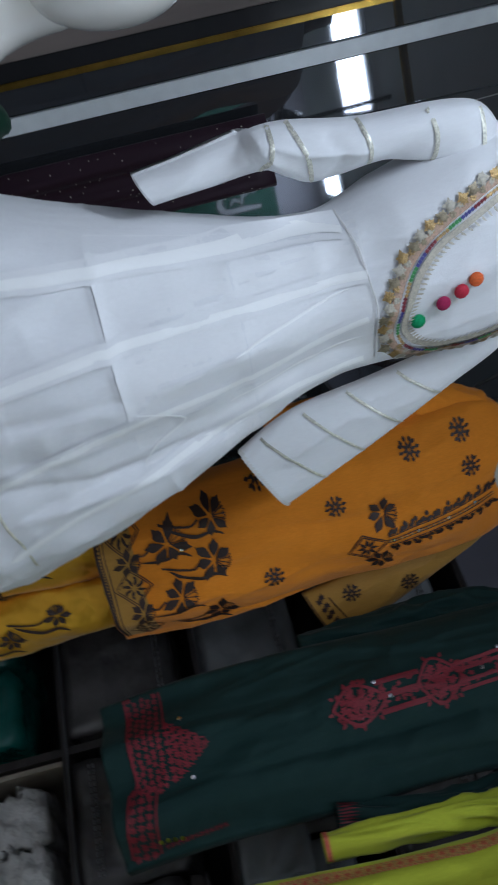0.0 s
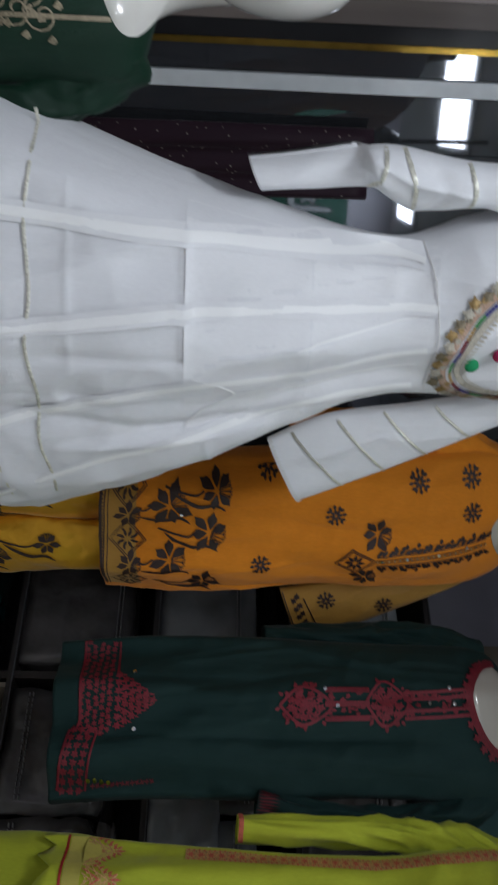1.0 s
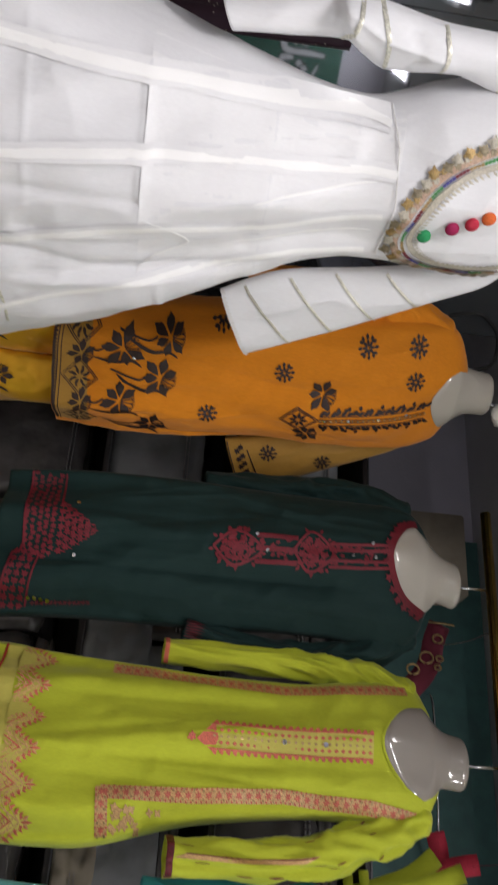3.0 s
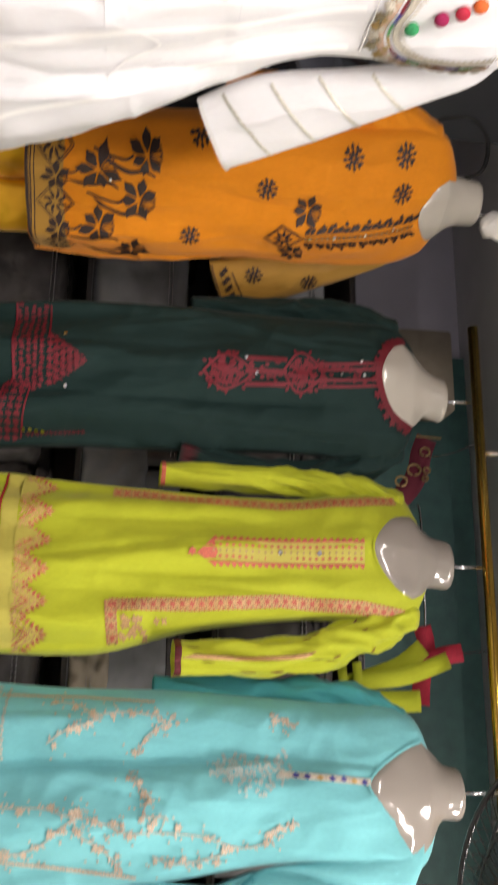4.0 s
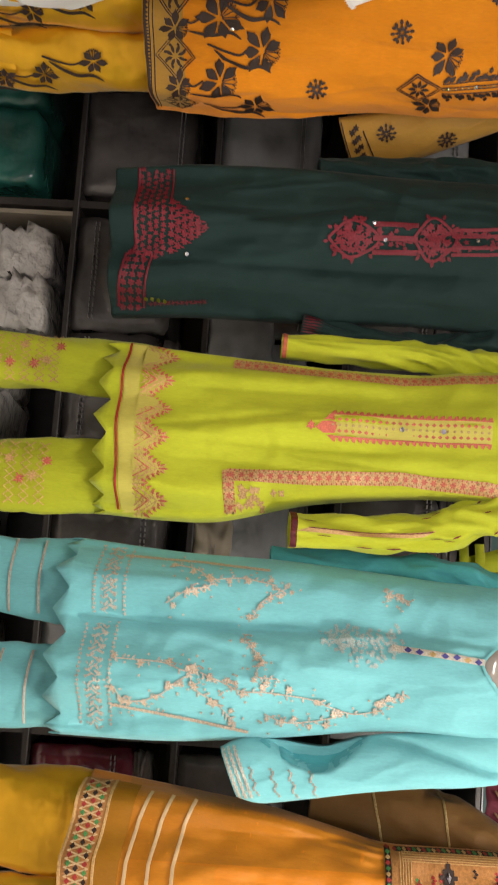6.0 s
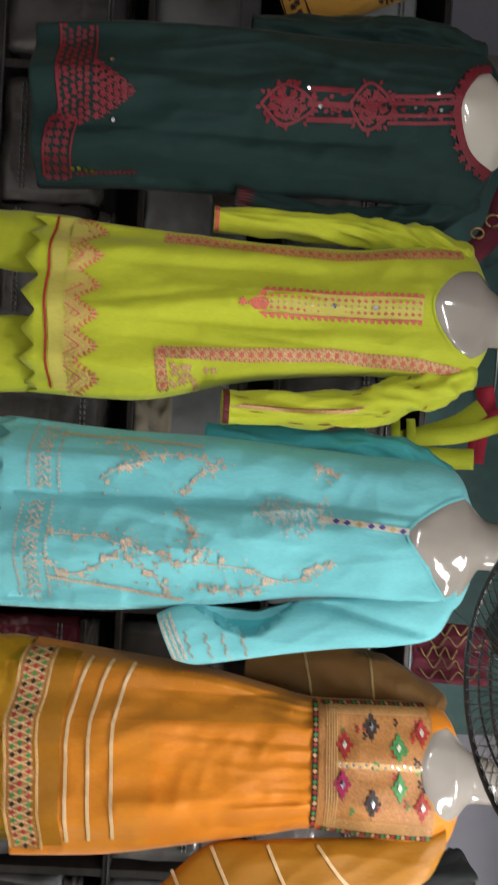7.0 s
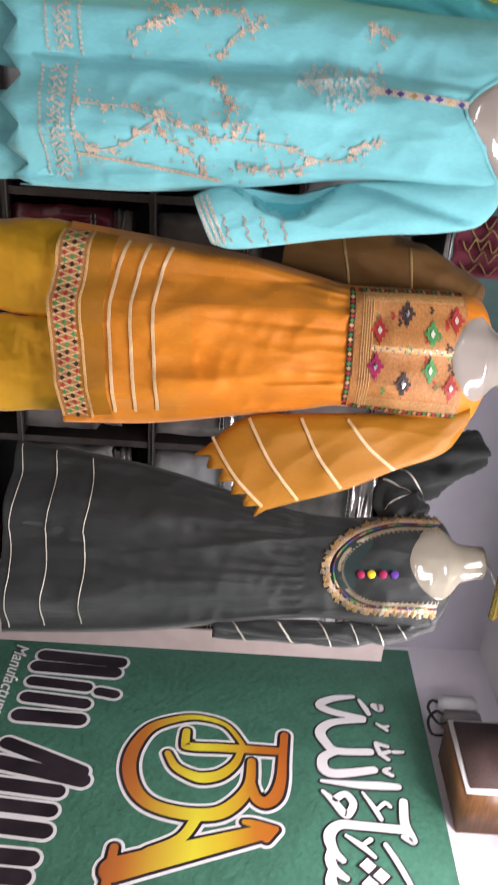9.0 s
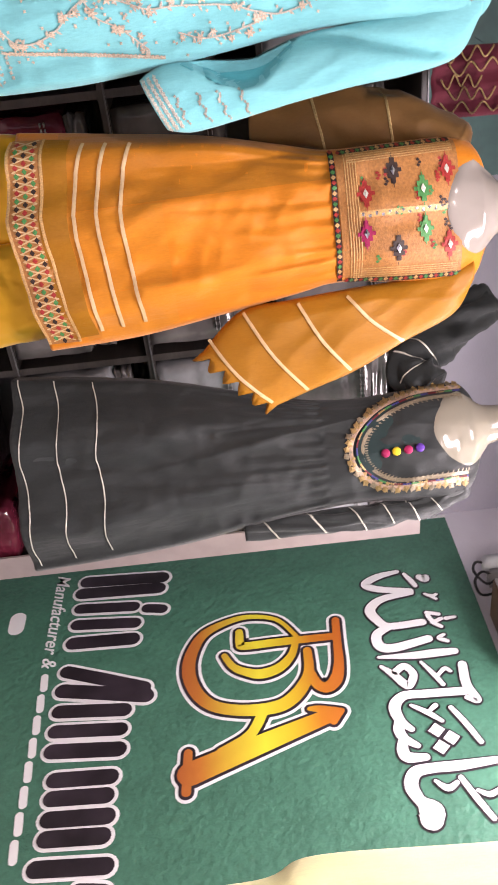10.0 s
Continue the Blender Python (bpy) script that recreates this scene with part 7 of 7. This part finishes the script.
for k in range(5):
    x0 = -0.065 + k * 0.032
    pts = [(x0 + 0.014 * (1 if i % 2 else -1) + 0.004 * math.sin(i + k), -0.014, 2.10 + (0.022 + 0.006 * math.sin(k * 2)) * i + 0.02 * (k % 2)) for i in range(7)]
    part("gold_cord", wire_bm(pts, 0.0026, 6, 60), M_THREAD_GOLD, d_, "scribbled gold cord")
part("hanging_loop", wire_bm([(0.01, 0.0, 2.29), (0.01, 0.05, 2.35), (0.01, 0.6, 2.36)], 0.002, 5, 10), M_CHROME, d_)
d_ = empty("dupatta", pose(0, 0, 0), "lime dupatta straps with red lining tied behind the kurta", "cloth")
strap("strip", d_, [(0.0, 2.37, 1.95), (-0.012, 2.36, 2.015), (-0.025, 2.36, 2.124), (-0.067, 2.36, 2.245)], 0.045, M_LIME)
strap("strip", d_, [(0.03, 2.40, 2.0), (0.04, 2.39, 2.08), (0.038, 2.38, 2.17)], 0.055, M_LIME)
strap("strip", d_, [(0.0, 2.42, 1.98), (-0.027, 2.41, 2.063), (-0.055, 2.40, 2.13), (-0.101, 2.40, 2.19)], 0.05, M_LIME)
strap("strip", d_, [(-0.06, 2.35, 1.95), (-0.018, 2.345, 1.952), (0.03, 2.36, 1.955)], 0.024, M_LIME)
strap("strip", d_, [(-0.06, 2.35, 1.99), (-0.018, 2.345, 1.992), (0.03, 2.36, 1.995)], 0.024, M_LIME)
strap("backing", d_, [(0.05, 2.44, 2.19), (-0.02, 2.45, 2.20), (-0.10, 2.46, 2.22), (-0.16, 2.46, 2.21)], 0.05, M_FELT_RED, "red lining")
strap("backing", d_, [(-0.03, 2.43, 2.10), (-0.075, 2.44, 2.24), (-0.09, 2.45, 2.32)], 0.05, M_FELT_RED, "red lining")
part("tie", wire_bm([(-0.085, 2.445, 2.30), (-0.09, 2.33, 2.325), (-0.09, 2.2, 2.317)], 0.0012, 5, 12), M_CHROME, d_)

d_ = drape("dupatta", -1.84, 1.40, 0.95, 1.74, 0.17, M_PLUM, "dark plum dotted dupatta hanging beside the mirror", wave=0.012)
d_.rotation_euler = (0, 0, radians(74))
bm = bmesh.new()
r5 = random.Random(5)
for i in range(130):
    u, z = r5.uniform(-0.08, 0.08), r5.uniform(0.97, 1.72)
    lay_poly(bm, lambda a, b: Vector((a, -0.0135 + 0.012 * math.sin((a / 0.17 + 0.5) * 16.8 + 2 * (b - 0.95) / 0.79) * 0.95, b)), disc(u, z, 0.0016, 6))
part("stitch_dots", bm, M_THREAD_TAN, d_, "tiny pale dots")
part("hanging_loop", wire_bm([(0, 0, 1.73), (0, 0.01, 2.2), (0, 0.06, CEIL - 0.12)], 0.002, 5, 12), M_CHROME, d_)

# chrome frame on the board
fr = empty("wall_bracket", pose(0, 0, 0), "thin chrome wire bracket on the display board", "bracket")
part("wire", wire_bm([(-0.62, 3.17, 2.40), (-0.61, 3.0, 2.40), (-0.4, 2.98, 2.40), (-0.14, 3.0, 2.40), (-0.13, 3.17, 2.40)], 0.005, 6, 40), M_CHROME, fr)
tagged(finish(box_bm(-1.30, -0.98, 3.0, 3.15, 2.131, 2.56, bevel=0.006), "carton", M_CARD), "beige carton on top of the shelving", "carton")

# ---- box and plugs above the banner ----
sp = empty("wall_speaker", pose(0, 0, 0), "brown wooden wall speaker with white front frame", "speaker")
part("cabinet", box_bm(2.50, XR - 0.002, 2.30, 2.66, 2.40, 2.64, bevel=0.004), M_WOOD, sp)
part("front_frame", box_bm(2.488, 2.499, 2.305, 2.655, 2.405, 2.635, bevel=0.003), M_INK_WHITE, sp, "white front frame")
part("grille", box_bm(2.478, 2.4875, 2.322, 2.638, 2.42, 2.62, bevel=0.003), M_GRILLE, sp, "dark brown cloth grille")
pl = empty("power_adapter", pose(0, 0, 0), "grey power adapters with looped cable on the wall", "adapter")
for k in range(3):
    bm = bmesh.new()
    add_box(bm, 2.62, XR - 0.002, 2.70 + k * 0.085, 2.77 + k * 0.085, 2.44, 2.60, bevel=0.012)
    part("adapter_body", bm, (M_STRIP, M_GREYPLASTIC, M_STRIP)[k], pl)
part("cable", wire_bm([(2.66, 2.74, 2.45), (2.64, 2.72, 2.38), (2.62, 2.78, 2.37), (2.63, 2.84, 2.42), (2.64, 2.80, 2.46), (2.62, 2.76, 2.41), (2.62, 2.84, 2.38), (2.64, 2.91, 2.41), (2.66, 2.92, 2.45)], 0.006, 6, 40), M_WIRE, pl)
tagged(finish(wire_bm([(-1.36, 2.0, 2.06), (-1.47, 2.02, 2.15), (-1.50, 2.03, 2.207), (-1.505, 2.03, 2.266), (-1.451, 2.03, 2.304), (-1.381, 2.03, 2.30), (-1.325, 2.02, 2.267), (-1.294, 2.01, 2.198), (-1.26, 2.0, 2.12)], 0.006, 8, 40), "cable", M_WIRE), "black looped cable behind a mannequin neck", "cable")
cg = empty("glass_hook", pose(0, 0, 0), "clear plastic wrapped hook under the side rail", "hook")
part("stem", rod_bm((-1.16, 1.95, 2.20), (-1.15, 1.95, 2.335), 0.005), M_CHROME, cg)
bm = bmesh.new()
bmesh.ops.create_icosphere(bm, subdivisions=3, radius=0.035)
for v in bm.verts:
    v.co *= 1 + 0.25 * noise.noise(v.co * 60)
    v.co.z *= 1.3
    v.co += Vector((-1.13, 1.95, 2.275))
part("wrap", bm, M_BAG, cg, "crinkled clear wrap")
hook(m_white, -0.015, 2.11, 2.335)

# ---- pale yellow kurta near the banner ----
m_pale = pose(1.86, 1.08, 0, 0, 0, -66)
pale = Body([(1.0, 0.02, 0.15, 0.1), (1.42, 0.02, 0.15, 0.1), (1.56, 0.0, 0.165, 0.1), (1.95, 0.01, 0.165, 0.1), (2.07, 0.0, 0.17, 0.07), (2.1, 0.0, 0.06, 0.04)], fold=0.01, waves=6)
k_pale = kurta(m_pale, pale, M_PALE, "pale yellow cotton kurta hanging near the banner")
part("hanger", wire_bm([(-0.15, 0, 2.08), (0, 0, 2.12), (0.0, 0, 2.3), (0.0, 0.0, CEIL)], 0.004, 6, 30), M_CHROME, k_pale)
